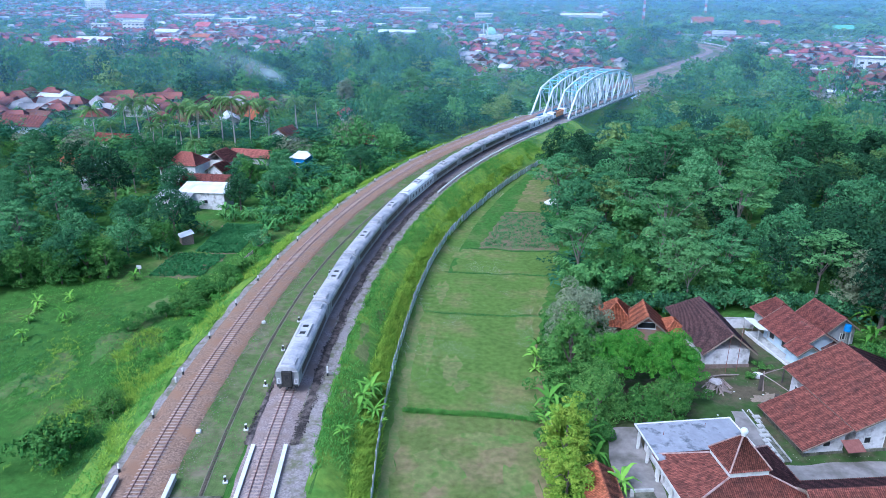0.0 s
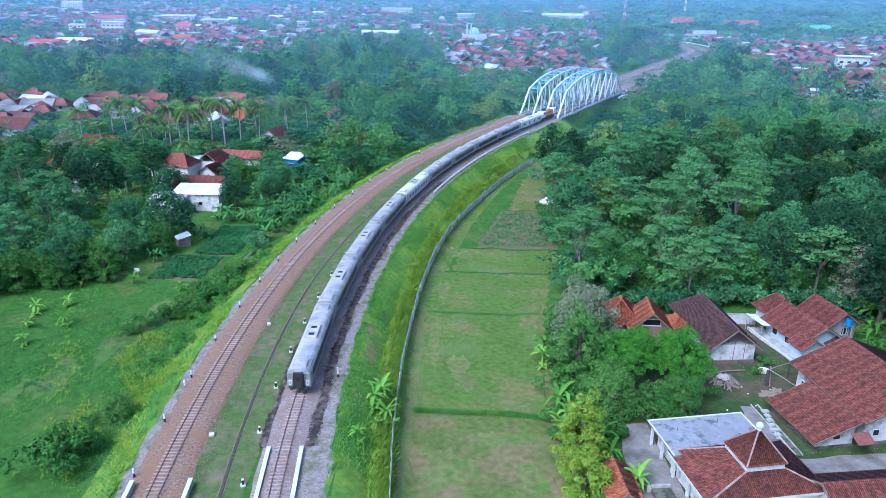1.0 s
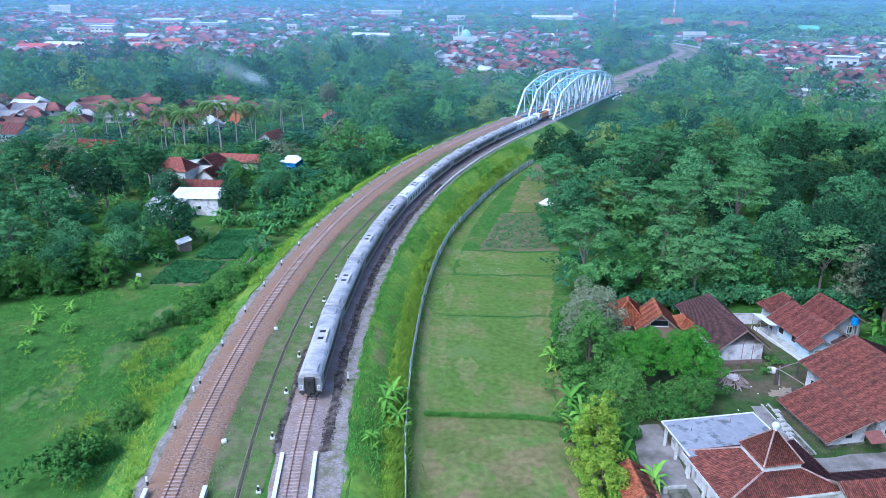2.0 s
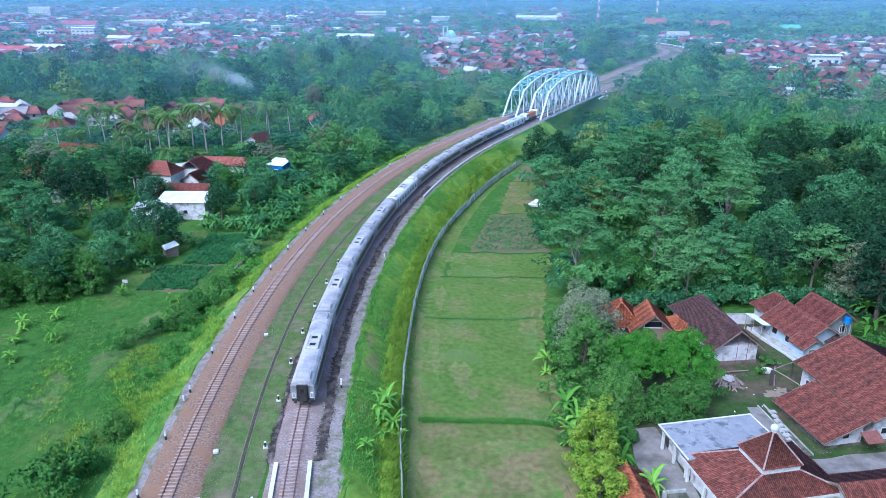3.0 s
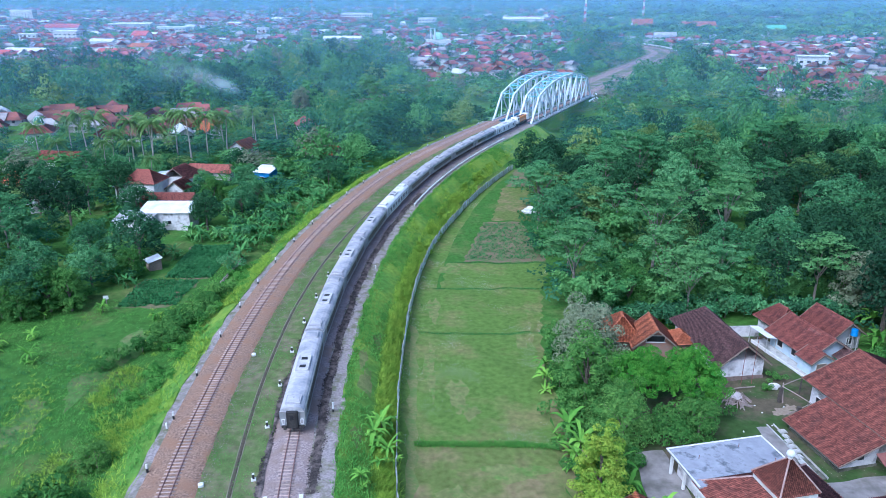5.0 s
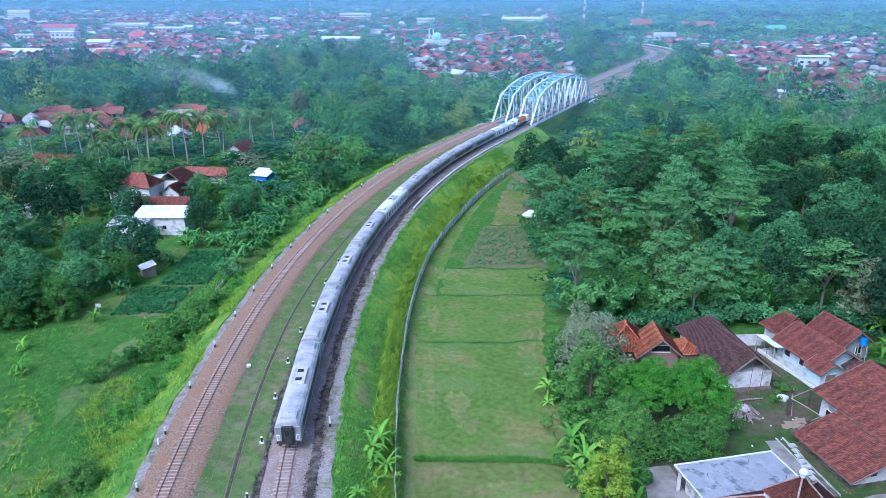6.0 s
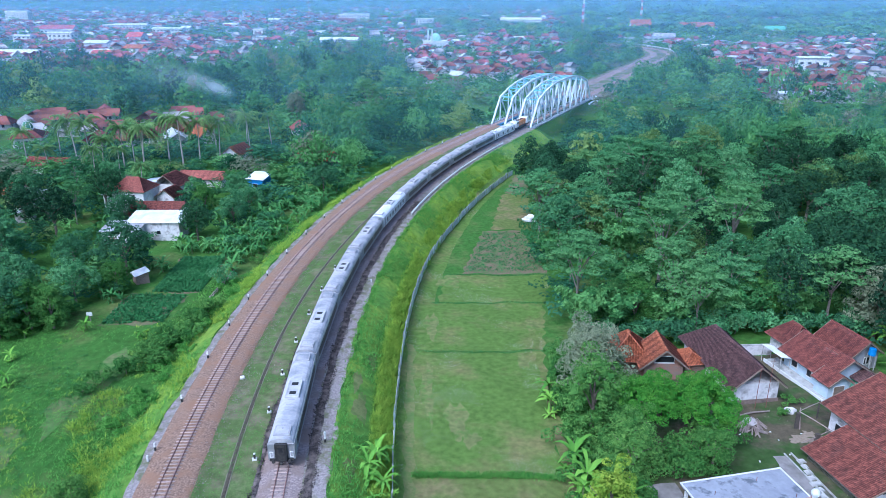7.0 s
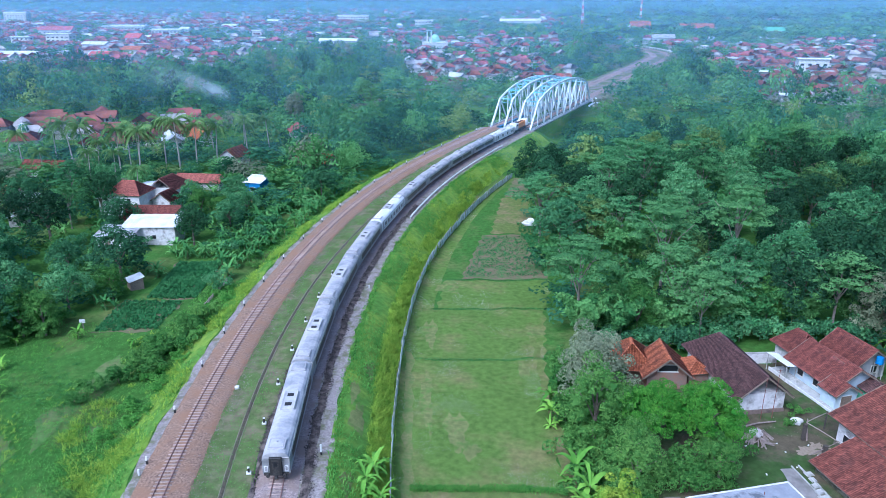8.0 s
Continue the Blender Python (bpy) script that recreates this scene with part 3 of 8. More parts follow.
# ---- parapets of the underpass at the near end ----
def parapet(s0, s1, u, h, label):
    x0, y0, _ = on_line(s0, u)
    x1, y1, _ = on_line(s1, u)
    ob = thing("parapet_wall", label, "parapet", group="underpass parapets")
    bm = beam(bmesh.new(), (x0, y0, h / 2 - 0.9), (x1, y1, h / 2 - 0.9), 0.35, h + 0.8)
    part("wall", bm, M_concrete, ob)
    part("coping", beam(bmesh.new(), (x0, y0, h - 0.46), (x1, y1, h - 0.46), 0.45, 0.12), M_white, ob)


parapet(-42, -31.0, -TRACK_GAP - 2.6, 0.9, "low concrete parapet wall with a white coping beside the track")
parapet(-42, -31.0, -TRACK_GAP + 3.4, 0.9, "low concrete parapet wall with a white coping beside the track")
parapet(-40, -25.5, -1.85, 0.55, "white concrete parapet kerb beside the ballast")
parapet(-40, -25.5, 1.85, 0.55, "white concrete parapet kerb beside the ballast")
x, y, a = on_line(-34.0, -TRACK_GAP / 2 - 0.2)
wall = thing("underpass_wall", "dark mossy concrete edge wall of the underpass", "retaining wall", pose(x, y, -0.9, 0, 0, -math.degrees(a)))
part("wall", one_box((0, 0, 0.05), (6.0, 0.4, 1.4), bevel=0.04), M_concrete_dark, wall)
x, y, a = on_line(-34.5, -TRACK_GAP - 5.6)
wall = thing("underpass_wall", "pale concrete wing wall of the underpass", "retaining wall", pose(x, y, -1.1, 0, 0, -math.degrees(a) + 8))
part("wall", one_box((0, 0, 0.0), (5.4, 0.4, 1.8), bevel=0.05), M_concrete, wall)

# ---- the train, as it stands in the middle of the shot ----
TRAIN_REAR = -14.5


def bar_profile(pts, y0, y1, cap=True):
    """A body of constant cross-section pts [(x, z), ...] from y0 to y1."""
    bm = bmesh.new()
    r0 = [bm.verts.new((x, y0, z)) for x, z in pts]
    r1 = [bm.verts.new((x, y1, z)) for x, z in pts]
    n = len(pts)
    for i in range(n):
        j = (i + 1) % n
        bm.faces.new((r0[i], r1[i], r1[j], r0[j]))
    if cap:
        bm.faces.new(r0)
        bm.faces.new(r1[::-1])
    bmesh.ops.recalc_face_normals(bm, faces=bm.faces)
    return bm


def bogie(parent, y):
    b = part("bogie", one_box((0, y, 0.62), (1.9, 2.6, 0.35), bevel=0.05), M_under, parent)
    for dy in (-1.1, 1.1):
        for sx in (-0.57, 0.57):
            part("wheel", cylinder(bmesh.new(), (sx, y + dy, 0.43), 0.42, 0.13, 14, ry=90), M_under, b)


M_unit = material("pale_grey_unit_casing", (0.43, 0.42, 0.42), (0.52, 0.51, 0.51), 2.0, 0.7, 0.05, (0.36, 0.35, 0.35), 0.6)


def coach(kind):
    words = {"grey": "grey stainless steel passenger coach with dark windows on the curved track",
             "white": "white dining coach with square windows on the curved track",
             "power": "white power coach with roof vents behind the locomotive"}[kind]
    ob = thing("passenger_coach", words, "railway coach", group="coaches of the train")
    side = M_steel if kind == "grey" else M_coach_white
    roof = M_roof_steel if kind == "grey" else M_coach_white
    h = 10.15
    lower = [(-1.40, 0.95), (-1.495, 1.10), (-1.495, 2.75), (-1.44, 2.98), (1.44, 2.98), (1.495, 2.75), (1.495, 1.10), (1.40, 0.95)]
    part("body", bar_profile(lower, -h, h), side, ob)
    arch = [(-1.44, 2.983), (-1.30, 3.28), (-1.02, 3.50), (-0.55, 3.64), (0, 3.68), (0.55, 3.64), (1.02, 3.50), (1.30, 3.28), (1.44, 2.983)]
    part("roof", bar_profile(arch, -h, h), roof, ob)
    for sx in (-1, 1):
        part("gutter", one_box((sx * 1.43, 0, 3.0), (0.08, 2 * h, 0.07)), M_hatch, ob)
        if kind == "grey":
            part("window_band", one_box((sx * 1.49, 0, 2.12), (0.05, 16.6, 0.98), bevel=0.015), M_window, ob, "dark tinted window band")
            part("sill_rail", one_box((sx * 1.5, 0, 1.32), (0.04, 20.2, 0.06)), M_hatch, ob)
            part("pillar", one_box((sx * 1.525, 0, 2.12), (0.02, 0.3, 1.0)), side, ob)
        else:
            for k in range(7):
                if kind == "power" and k in (1, 3, 5):
                    continue
                part("window", one_box((sx * 1.49, -7.2 + k * 2.4, 2.15), (0.05, 1.25, 0.85), bevel=0.015), M_window, ob)
            part("stripe", one_box((sx * 1.498, 0, 1.5), (0.02, 20.2, 0.14)), M_hatch, ob)
        for sy in (-1, 1):
            part("side_door", one_box((sx * 1.49, sy * 9.2, 1.98), (0.04, 0.85, 1.85), bevel=0.01), M_hatch, ob)
    # roof gear
    unit = part("air_conditioner", one_box((0, 0.3, 3.70), (1.75, 3.9, 0.26), bevel=0.06), M_unit, ob)
    if kind != "power":
        for dy in (-0.75, 1.35):
            part("fan_grille", one_box((0, dy, 3.84), (0.8, 0.72, 0.05), bevel=0.02), M_black, unit)
        for sx in (-0.75, 0.75):
            part("side_rail", one_box((sx, 0.3, 3.85), (0.18, 3.9, 0.08), bevel=0.02), M_unit, unit)
    for sy in (-1, 1):
        ht = part("roof_hatch", one_box((0, sy * 8.55, 3.66), (1.85, 1.9, 0.22), bevel=0.05), M_hatch, ob)
        part("hatch_lid", one_box((0, sy * 8.55, 3.79), (1.45, 1.4, 0.06), bevel=0.02), roof, ht)
        part("vent_cap", cylinder(bmesh.new(), (0.0, sy * 8.3, 3.84), 0.13, 0.1, 10), M_hatch, ht)
    for k in range(-9, 10):
        part("roof_seam", one_box((0, k * 1.06, 3.685), (0.9, 0.03, 0.02)), M_hatch, ob)
    # ends
    for sy in (-1, 1):
        g = part("gangway", one_box((0, sy * (h + 0.18), 2.08), (1.35, 0.36, 2.2), bevel=0.06), M_black, ob)
        part("door", one_box((0, sy * (h + 0.37), 2.0), (0.75, 0.03, 1.95)), M_under, g)
        part("door_window", one_box((0, sy * (h + 0.39), 2.45), (0.45, 0.02, 0.6)), M_window, g)
        part("end_rim", one_box((0, sy * (h + 0.03), 3.03), (2.9, 0.1, 0.1), bevel=0.02), M_hatch, ob)
        part("coupler", one_box((0, sy * (h + 0.3), 0.85), (0.3, 0.75, 0.3), bevel=0.04), M_under, ob)
        part("headstock", one_box((0, sy * (h + 0.02), 1.0), (2.7, 0.2, 0.3)), M_under, ob)
        for sx in (-0.9, 0.9):
            part("buffer", cylinder(bmesh.new(), (sx, sy * (h + 0.22), 0.95), 0.2, 0.4, 10, rx=90), M_under, ob)
            lamp = part("end_panel", one_box((sx * 1.22, sy * (h + 0.03), 1.65), (0.42, 0.05, 0.75), bevel=0.02), M_coach_white, ob)
            part("tail_lamp", one_box((sx * 1.22, sy * (h + 0.07), 1.7), (0.22, 0.04, 0.5)), M_hatch, lamp)
        bogie(ob, sy * 7.0)
    part("underframe", one_box((0, 0, 0.78), (2.2, 9.5, 0.5), bevel=0.08), M_under, ob)
    return ob


def locomotive():
    ob = thing("locomotive", "white and orange diesel locomotive with a long hood", "locomotive")
    part("frame_deck", one_box((0, 0, 1.25), (2.7, 15.6, 0.35), bevel=0.05), M_under, ob)
    part("long_hood", one_box((0, 1.4, 2.45), (1.75, 10.4, 2.1), bevel=0.15), M_orange, ob, "orange long hood")
    part("cab", one_box((0, -5.2, 2.6), (2.75, 2.6, 2.4), bevel=0.18), M_coach_white, ob, "white driver's cab")
    part("short_hood", one_box((0, -7.0, 2.2), (1.9, 1.3, 1.6), bevel=0.15), M_coach_white, ob)
    part("nose_cab", one_box((0, 6.4, 2.6), (2.75, 2.2, 2.4), bevel=0.18), M_coach_white, ob, "white driver's cab")
    for sx in (-1, 1):
        part("cab_window", one_box((sx * 1.38, -5.2, 3.1), (0.03, 1.6, 0.7)), M_window, ob)
        part("handrail", beam(bmesh.new(), (sx * 1.3, -3.5, 2.3), (sx * 1.3, 5.2, 2.3), 0.05, 0.05), M_white, ob)
    for dy in (-1.5, 0.8, 3.2):
        part("radiator_fan", cylinder(bmesh.new(), (0, dy, 3.55), 0.65, 0.14, 14), M_black, ob)
    part("exhaust", one_box((0, -2.6, 3.6), (0.6, 0.9, 0.2)), M_black, ob)
    part("fuel_tank", one_box((0, 0, 0.7), (2.4, 4.0, 0.8), bevel=0.15), M_under, ob)
    for y in (-5.0, 5.0):
        bogie(ob, y)
    return ob


def train_pose(s_mid, half):
    xa, ya, _ = on_line(s_mid - half * 0.68)
    xb, yb, _ = on_line(s_mid + half * 0.68)
    return pose((xa + xb) / 2, (ya + yb) / 2, 0, 0, 0, -math.degrees(math.atan2(xb - xa, yb - ya)))


MADE = {}
for k, kind in enumerate(("grey", "grey", "grey", "grey", "white", "grey", "grey", "grey", "grey", "power")):
    m = train_pose(TRAIN_REAR + 10.46 + k * 20.92, 10.4)
    if kind in MADE:
        copy_thing(MADE[kind], m)
    else:
        MADE[kind] = coach(kind)
        MADE[kind].matrix_basis = m
loco = locomotive()
loco.matrix_basis = train_pose(TRAIN_REAR + 209.2 + 8.3, 8.0)

# ---- vegetation: meshes of leaves ----
def unit(v):
    return v / np.maximum(np.linalg.norm(v, axis=1, keepdims=True), 1e-6)


def leaf_tris(c, nrm, size, aspect=0.7, r=rng):
    """Three-cornered leaf clumps."""
    n = len(c)
    t = unit(np.cross(nrm, r.normal(size=(n, 3))))
    b = np.cross(nrm, t)
    s = size[:, None]
    v = np.stack([c - t * s * 0.5 - b * s * aspect * 0.35, c + t * s * 0.5 - b * s * aspect * 0.35 * r.uniform(0, 1, (n, 1)), c + b * s * aspect * 0.65 + nrm * s * 0.1], axis=1).reshape(-1, 3)
    return v, np.arange(3 * n).reshape(-1, 3)


def on_lobes(lobes, n, r, under=-0.45):
    """n places on the outside of a union of ellipsoids (x, y, z, radius, height), with their outward directions."""
    lob = np.array(lobes, float)
    w = lob[:, 3] * (lob[:, 3] + lob[:, 4])
    c, d = [], []
    need = n
    for _ in range(8):
        k = r.choice(len(lob), size=need * 2, p=w / w.sum())
        dirs = unit(r.normal(size=(need * 2, 3)))
        dirs = dirs[dirs[:, 2] > under]
        k = k[:len(dirs)]
        p = lob[k, :3] + dirs * lob[k][:, [3, 3, 4]] * r.uniform(0.84, 1.07, (len(k), 1))
        q = (p[:, None, :] - lob[None, :, :3]) / lob[None, :, [3, 3, 4]]
        inside = (np.linalg.norm(q, axis=2) < 0.8).any(axis=1)
        c.append(p[~inside]); d.append(dirs[~inside])
        need = n - sum(len(x) for x in c)
        if need <= 0:
            break
    return np.concatenate(c)[:n], np.concatenate(d)[:n]


def crown_arrays(lobes, n, size, r, aspect=0.55, up=0.35, wild=0.5, under=-0.45, inner=0.0):
    """Small leaf sprays over the clumps of a crown, and a few larger dim ones inside it."""
    c, d = on_lobes(lobes, n, r, under)
    nrm = unit(d * 0.9 + r.normal(size=d.shape) * wild + np.array([0, 0, up]))
    v, f = leaf_tris(c, nrm, r.uniform(0.6, 1.35, len(c)) * size, aspect + 0.25, r)
    if inner:
        lob = np.array(lobes)
        k = r.integers(0, len(lob), int(n * 0.05))
        p = lob[k, :3] * np.array([0.72, 0.72, 0.9]) + r.normal(0, 0.3, (len(k), 3)) * lob[k, 3:4]
        w, g = leaf_tris(p, unit(r.normal(size=p.shape) + np.array([0, 0, 0.8])), r.uniform(0.7, 1.3, len(k)) * inner, 0.9, r)
        v, f = np.concatenate([v, w]), np.concatenate([f, g + len(v)])
    return v, f


def trunk_bm(h, r0, crown_r, r, limbs=4, lean=0.0):
    bm = bmesh.new()
    lx, ly = r.normal(0, lean, 2)
    tube(bm, [(0, 0, -0.4), (lx * 0.3, ly * 0.3, h * 0.4), (lx, ly, h * 0.85)], [r0 * 1.25, r0 * 0.85, r0 * 0.4], 7)
    for k in range(limbs):
        a = k * math.tau / limbs + r.uniform(-0.4, 0.4)
        z0 = h * r.uniform(0.35, 0.6)
        reach = crown_r * r.uniform(0.5, 0.8)
        p0 = (lx * z0 / h, ly * z0 / h, z0)
        p1 = (math.cos(a) * reach * 0.5, math.sin(a) * reach * 0.5, z0 + (h - z0) * 0.55)
        p2 = (math.cos(a) * reach, math.sin(a) * reach, h * r.uniform(0.8, 0.95))
        tube(bm, [p0, p1, p2], [r0 * 0.5, r0 * 0.33, r0 * 0.14], 5)
    return bm


def lobes_round(h, w, r, n=34, flat=0.7, low=0.44, rr=(0.085, 0.15)):
    """Leaf clumps over an uneven dome, from the top down to below its widest girth."""
    out = []
    p1, p2 = r.uniform(0, math.tau, 2)
    mid = h * (0.70 - 0.28 * low)
    for k in range(n):
        t = (k + 0.5) / n
        a = k * 2.39996 + r.uniform(-0.35, 0.35)
        cz = 1 - (1.0 + 0.6 * low) * t
        sr = math.sqrt(max(0.0, 1 - cz * cz))
        uneven = 1 + 0.16 * math.sin(2 * a + p1 + 2 * cz) + 0.12 * math.sin(3 * a + p2) + r.uniform(-0.10, 0.06)
        rad = w * r.uniform(*rr)
        reach = max(0.2, w * 0.5 * uneven - rad)
        out.append((math.cos(a) * sr * reach, math.sin(a) * sr * reach, mid + (h - mid) * cz * (uneven if cz > 0 else 1) - rad * flat * 0.6, rad, rad * flat * r.uniform(0.75, 1.2)))
    return out


def lobes_layers(h, w, r, n=32):
    """Flat sprays held out in tiers, the outer ones lower."""
    out = []
    p1 = r.uniform(0, math.tau)
    for k in range(n):
        a = k * 2.39996 + r.uniform(-0.4, 0.4)
        q = math.sqrt((k + 0.3) / n)
        rad = w * 0.46 * q * (1 + 0.18 * math.sin(2 * a + p1))
        rr = w * r.uniform(0.075, 0.135)
        out.append((math.cos(a) * rad, math.sin(a) * rad, h * (0.96 - 0.30 * q * q) - h * r.choice((0.0, 0.05, 0.12, 0.22)) * r.uniform(0.6, 1.0), rr, rr * r.uniform(0.2, 0.36)))
    return out


TREE_KINDS = {}


def tree_kind(name, variants, words, mats, build):
    TREE_KINDS[name] = []
    for k in range(variants):
        r = np.random.default_rng(100 + 17 * k + sum(map(ord, name)))
        trunk, (v, f) = build(r)
        tm = bpy.data.meshes.new("trunk")
        trunk.to_mesh(tm)
        trunk.free()
        tm.materials.append(mats[0])
        cm = mesh_from("crown", v, f)
        cm.materials.append(mats[1])
        TREE_KINDS[name].append((tm, cm, words))


def round_tree(h, w, leaf_count, size, **kw):
    def build(r):
        hh, ww = h * r.uniform(0.92, 1.08), w * r.uniform(0.92, 1.08)
        shape = {k: kw[k] for k in ("flat", "low", "n", "rr") if k in kw}
        rest = {k: kw[k] for k in kw if k not in ("flat", "low", "n", "rr")}
        return trunk_bm(hh * 0.8, 0.024 * hh, ww / 2, r, 4), crown_arrays(lobes_round(hh, ww, r, **shape), leaf_count, size, r, inner=1.0, **rest)
    return build


def layer_tree(h, w, n, size):
    def build(r):
        hh, ww = h * r.uniform(0.9, 1.1), w * r.uniform(0.9, 1.1)
        return trunk_bm(hh * 0.88, 0.014 * hh, ww / 2, r, 6), crown_arrays(lobes_layers(hh, ww, r), n, size, r, 0.42, up=1.1, wild=0.45, under=-0.15, inner=0.8)
    return build


def bamboo_clump(h, w, n):
    def build(r):
        bm = bmesh.new()
        cs, ns = [], []
        for k in range(26):
            a = r.uniform(0, math.tau)
            b0 = np.array([math.cos(a), math.sin(a), 0]) * r.uniform(0.1, w * 0.16)
            lean = r.uniform(0.25, 1.0) * w * 0.5
            hh = h * r.uniform(0.75, 1.0)
            pts = [b0 + np.array([math.cos(a) * lean * t ** 2.2, math.sin(a) * lean * t ** 2.2, hh * (t - 0.22 * t ** 4)]) for t in (0, 0.35, 0.7, 0.9, 1.0)]
            tube(bm, pts, [0.07, 0.06, 0.045, 0.03, 0.015], 4)
            m = n // 26
            tt = r.uniform(0.35, 1.0, m) ** 0.8
            p = np.stack([np.interp(tt, (0, 0.35, 0.7, 0.9, 1.0), [q[i] for q in pts]) for i in range(3)], axis=1)
            p += r.normal(0, 0.36, p.shape) * np.array([1, 1, 0.8]) - np.array([0, 0, 0.15])
            cs.append(p)
            ns.append(unit(r.normal(size=p.shape) * 0.45 + np.array([math.cos(a) * 0.7, math.sin(a) * 0.7, 0.7])))
        c, nn = np.concatenate(cs), np.concatenate(ns)
        return bm, leaf_tris(c, nn, r.uniform(0.4, 0.85, len(c)), 0.55, r)
    return build


def blade(base, a, length, width, rise, droop, r, segs=7):
    """One long leaf: a folded strip that rises and arches over, its edges torn here and there."""
    v, f = [], []
    da = np.array([math.cos(a), math.sin(a), 0])
    side = np.array([-math.sin(a), math.cos(a), 0])
    sweep = r.uniform(-0.25, 0.25)
    for i in range(segs + 1):
        t = i / segs
        p = base + da * length * (t * 0.9) + side * sweep * length * t * t + np.array([0, 0, rise * t - droop * t * t])
        w = width * math.sin(math.pi * min(0.97, 0.12 + 0.88 * t)) ** 0.7
        wl, wr = w * r.uniform(0.55, 1.1), w * r.uniform(0.55, 1.1)
        lift = w * r.uniform(-0.1, 0.3)
        v += [p - side * wl / 2 + np.array([0, 0, lift]), p, p + side * wr / 2 + np.array([0, 0, lift])]
        if i:
            b = 3 * (i - 1)
            f += [(b, b + 1, b + 4), (b, b + 4, b + 3), (b + 1, b + 2, b + 5), (b + 1, b + 5, b + 4)]
    return v, f


def banana(h):
    def build(r):
        bm = bmesh.new()
        vs, fs = [], []
        for k in range(3):
            bx, by = (0, 0) if k == 0 else r.normal(0, 0.7, 2)
            hh = h * (1.0 if k == 0 else r.uniform(0.5, 0.85))
            if k == 0:
                tube(bm, [(bx, by, -0.2), (bx, by, hh * 0.22), (bx, by, hh * 0.42)], [0.14, 0.11, 0.07], 6)
            for j in range(10):
                a = j * 2.4 + r.uniform(-0.4, 0.4)
                ln = hh * r.uniform(0.38, 0.60)
                v, f = blade(np.array([bx, by, hh * (0.38 if k == 0 else 0.1)]), a, ln, hh * r.uniform(0.10, 0.145), ln * r.uniform(0.5, 1.7), ln * r.uniform(0.55, 1.3), r)
                fs += [tuple(i + len(vs) for i in q) for q in f]
                vs += v
        return bm, (np.array(vs), np.array(fs))
    return build


def palm(h):
    def build(r):
        bm = bmesh.new()
        lx, ly = r.normal(0, 0.7, 2)
        tube(bm, [(0, 0, -0.4), (lx * 0.25, ly * 0.25, h * 0.35), (lx * 0.7, ly * 0.7, h * 0.72), (lx, ly, h)], [0.24, 0.17, 0.14, 0.12], 7)
        vs, fs = [], []
        base = np.array([lx, ly, h])
        for k in range(20):
            a = k * 2.4 + r.uniform(-0.25, 0.25)
            ln = r.uniform(4.2, 5.6)
            rise = ln * (1.25 - 0.085 * k) * r.uniform(0.85, 1.15)
            droop = ln * r.uniform(0.75, 1.15)
            da = np.array([math.cos(a), math.sin(a), 0])
            side = np.array([-math.sin(a), math.cos(a), 0])
            for i in range(17):
                t = (i + 0.6) / 17
                p = base + da * ln * (t - 0.22 * t ** 3) + np.array([0, 0, rise * t - droop * t * t])
                w = 1.25 * math.sin(math.pi * (0.15 + 0.8 * t)) ** 0.8
                for sgn in (-1, 1):
                    b = len(vs)
                    q = p + side * sgn * w * 0.6 + da * 0.3 * w - np.array([0, 0, w * r.uniform(0.35, 0.75)])
                    vs += [p - da * 0.15, p + da * 0.15, q]
                    fs.append((b, b + 1, b + 2))
        return bm, (np.array(vs), np.array(fs))
    return build


def bush(h, w, n, size):
    def build(r):
        lob = [(r.normal(0, w * 0.22), r.normal(0, w * 0.22), h * r.uniform(0.3, 0.75), w * r.uniform(0.10, 0.20), h * r.uniform(0.12, 0.24)) for _ in range(15)]
        return trunk_bm(h * 0.5, 0.05, w / 2, r, 3), crown_arrays(lob, n, size, r, 0.5, under=-0.6, inner=0.5)
    return build


L_olive = leaf_material("yellowish_young_foliage", (0.085, 0.175, 0.045), (0.15, 0.235, 0.075), 0.2, 0.4)
L_edge = leaf_material("fresh_edge_foliage", (0.062, 0.17, 0.034), (0.115, 0.245, 0.052), 0.25, 0.4)
L_feather_light = leaf_material("light_feathery_foliage", (0.066, 0.178, 0.056), (0.116, 0.25, 0.085), 0.2, 0.3)
tree_kind("broad", 4, ("dense green broadleaf tree in the woodland", "tree"), (M_bark, L_broad), round_tree(13, 11, 3900, 0.42))
tree_kind("dark", 3, ("dark green broadleaf tree with a dense crown", "tree"), (M_bark, L_dark), round_tree(13.5, 11.0, 3800, 0.42, n=44))
tree_kind("feather", 4, ("tall feathery green tree with flat layered branches", "tree"), (M_bark_mid, L_feather), layer_tree(15, 12.5, 4000, 0.40))
tree_kind("airy", 2, ("tall light green tree with flat feathery branches", "tree"), (M_bark_mid, L_feather_light), layer_tree(15.5, 12, 3900, 0.40))
tree_kind("bamboo", 3, ("large clump of arching green bamboo", "bamboo"), (M_stem, L_bamboo), bamboo_clump(12, 10, 5600))
tree_kind("banana", 4, ("banana plant with long arching green leaves", "banana plant"), (M_stem, L_banana), banana(4.4))
tree_kind("grove", 4, ("leafy banana plant with drooping green leaves", "banana plant"), (M_stem, L_grove), banana(4.6))
tree_kind("palm", 3, ("tall coconut palm with a slender pale trunk", "palm tree"), (M_bark_pale, L_palm), palm(12.0))
tree_kind("bush", 4, ("low green bush with loose leaves", "bush"), (M_bark, L_edge), bush(2.6, 3.8, 1300, 0.22))
tree_kind("thicket", 4, ("dense dark green bush between the trees", "bush"), (M_bark, L_broad), bush(3.4, 4.6, 1000, 0.30))
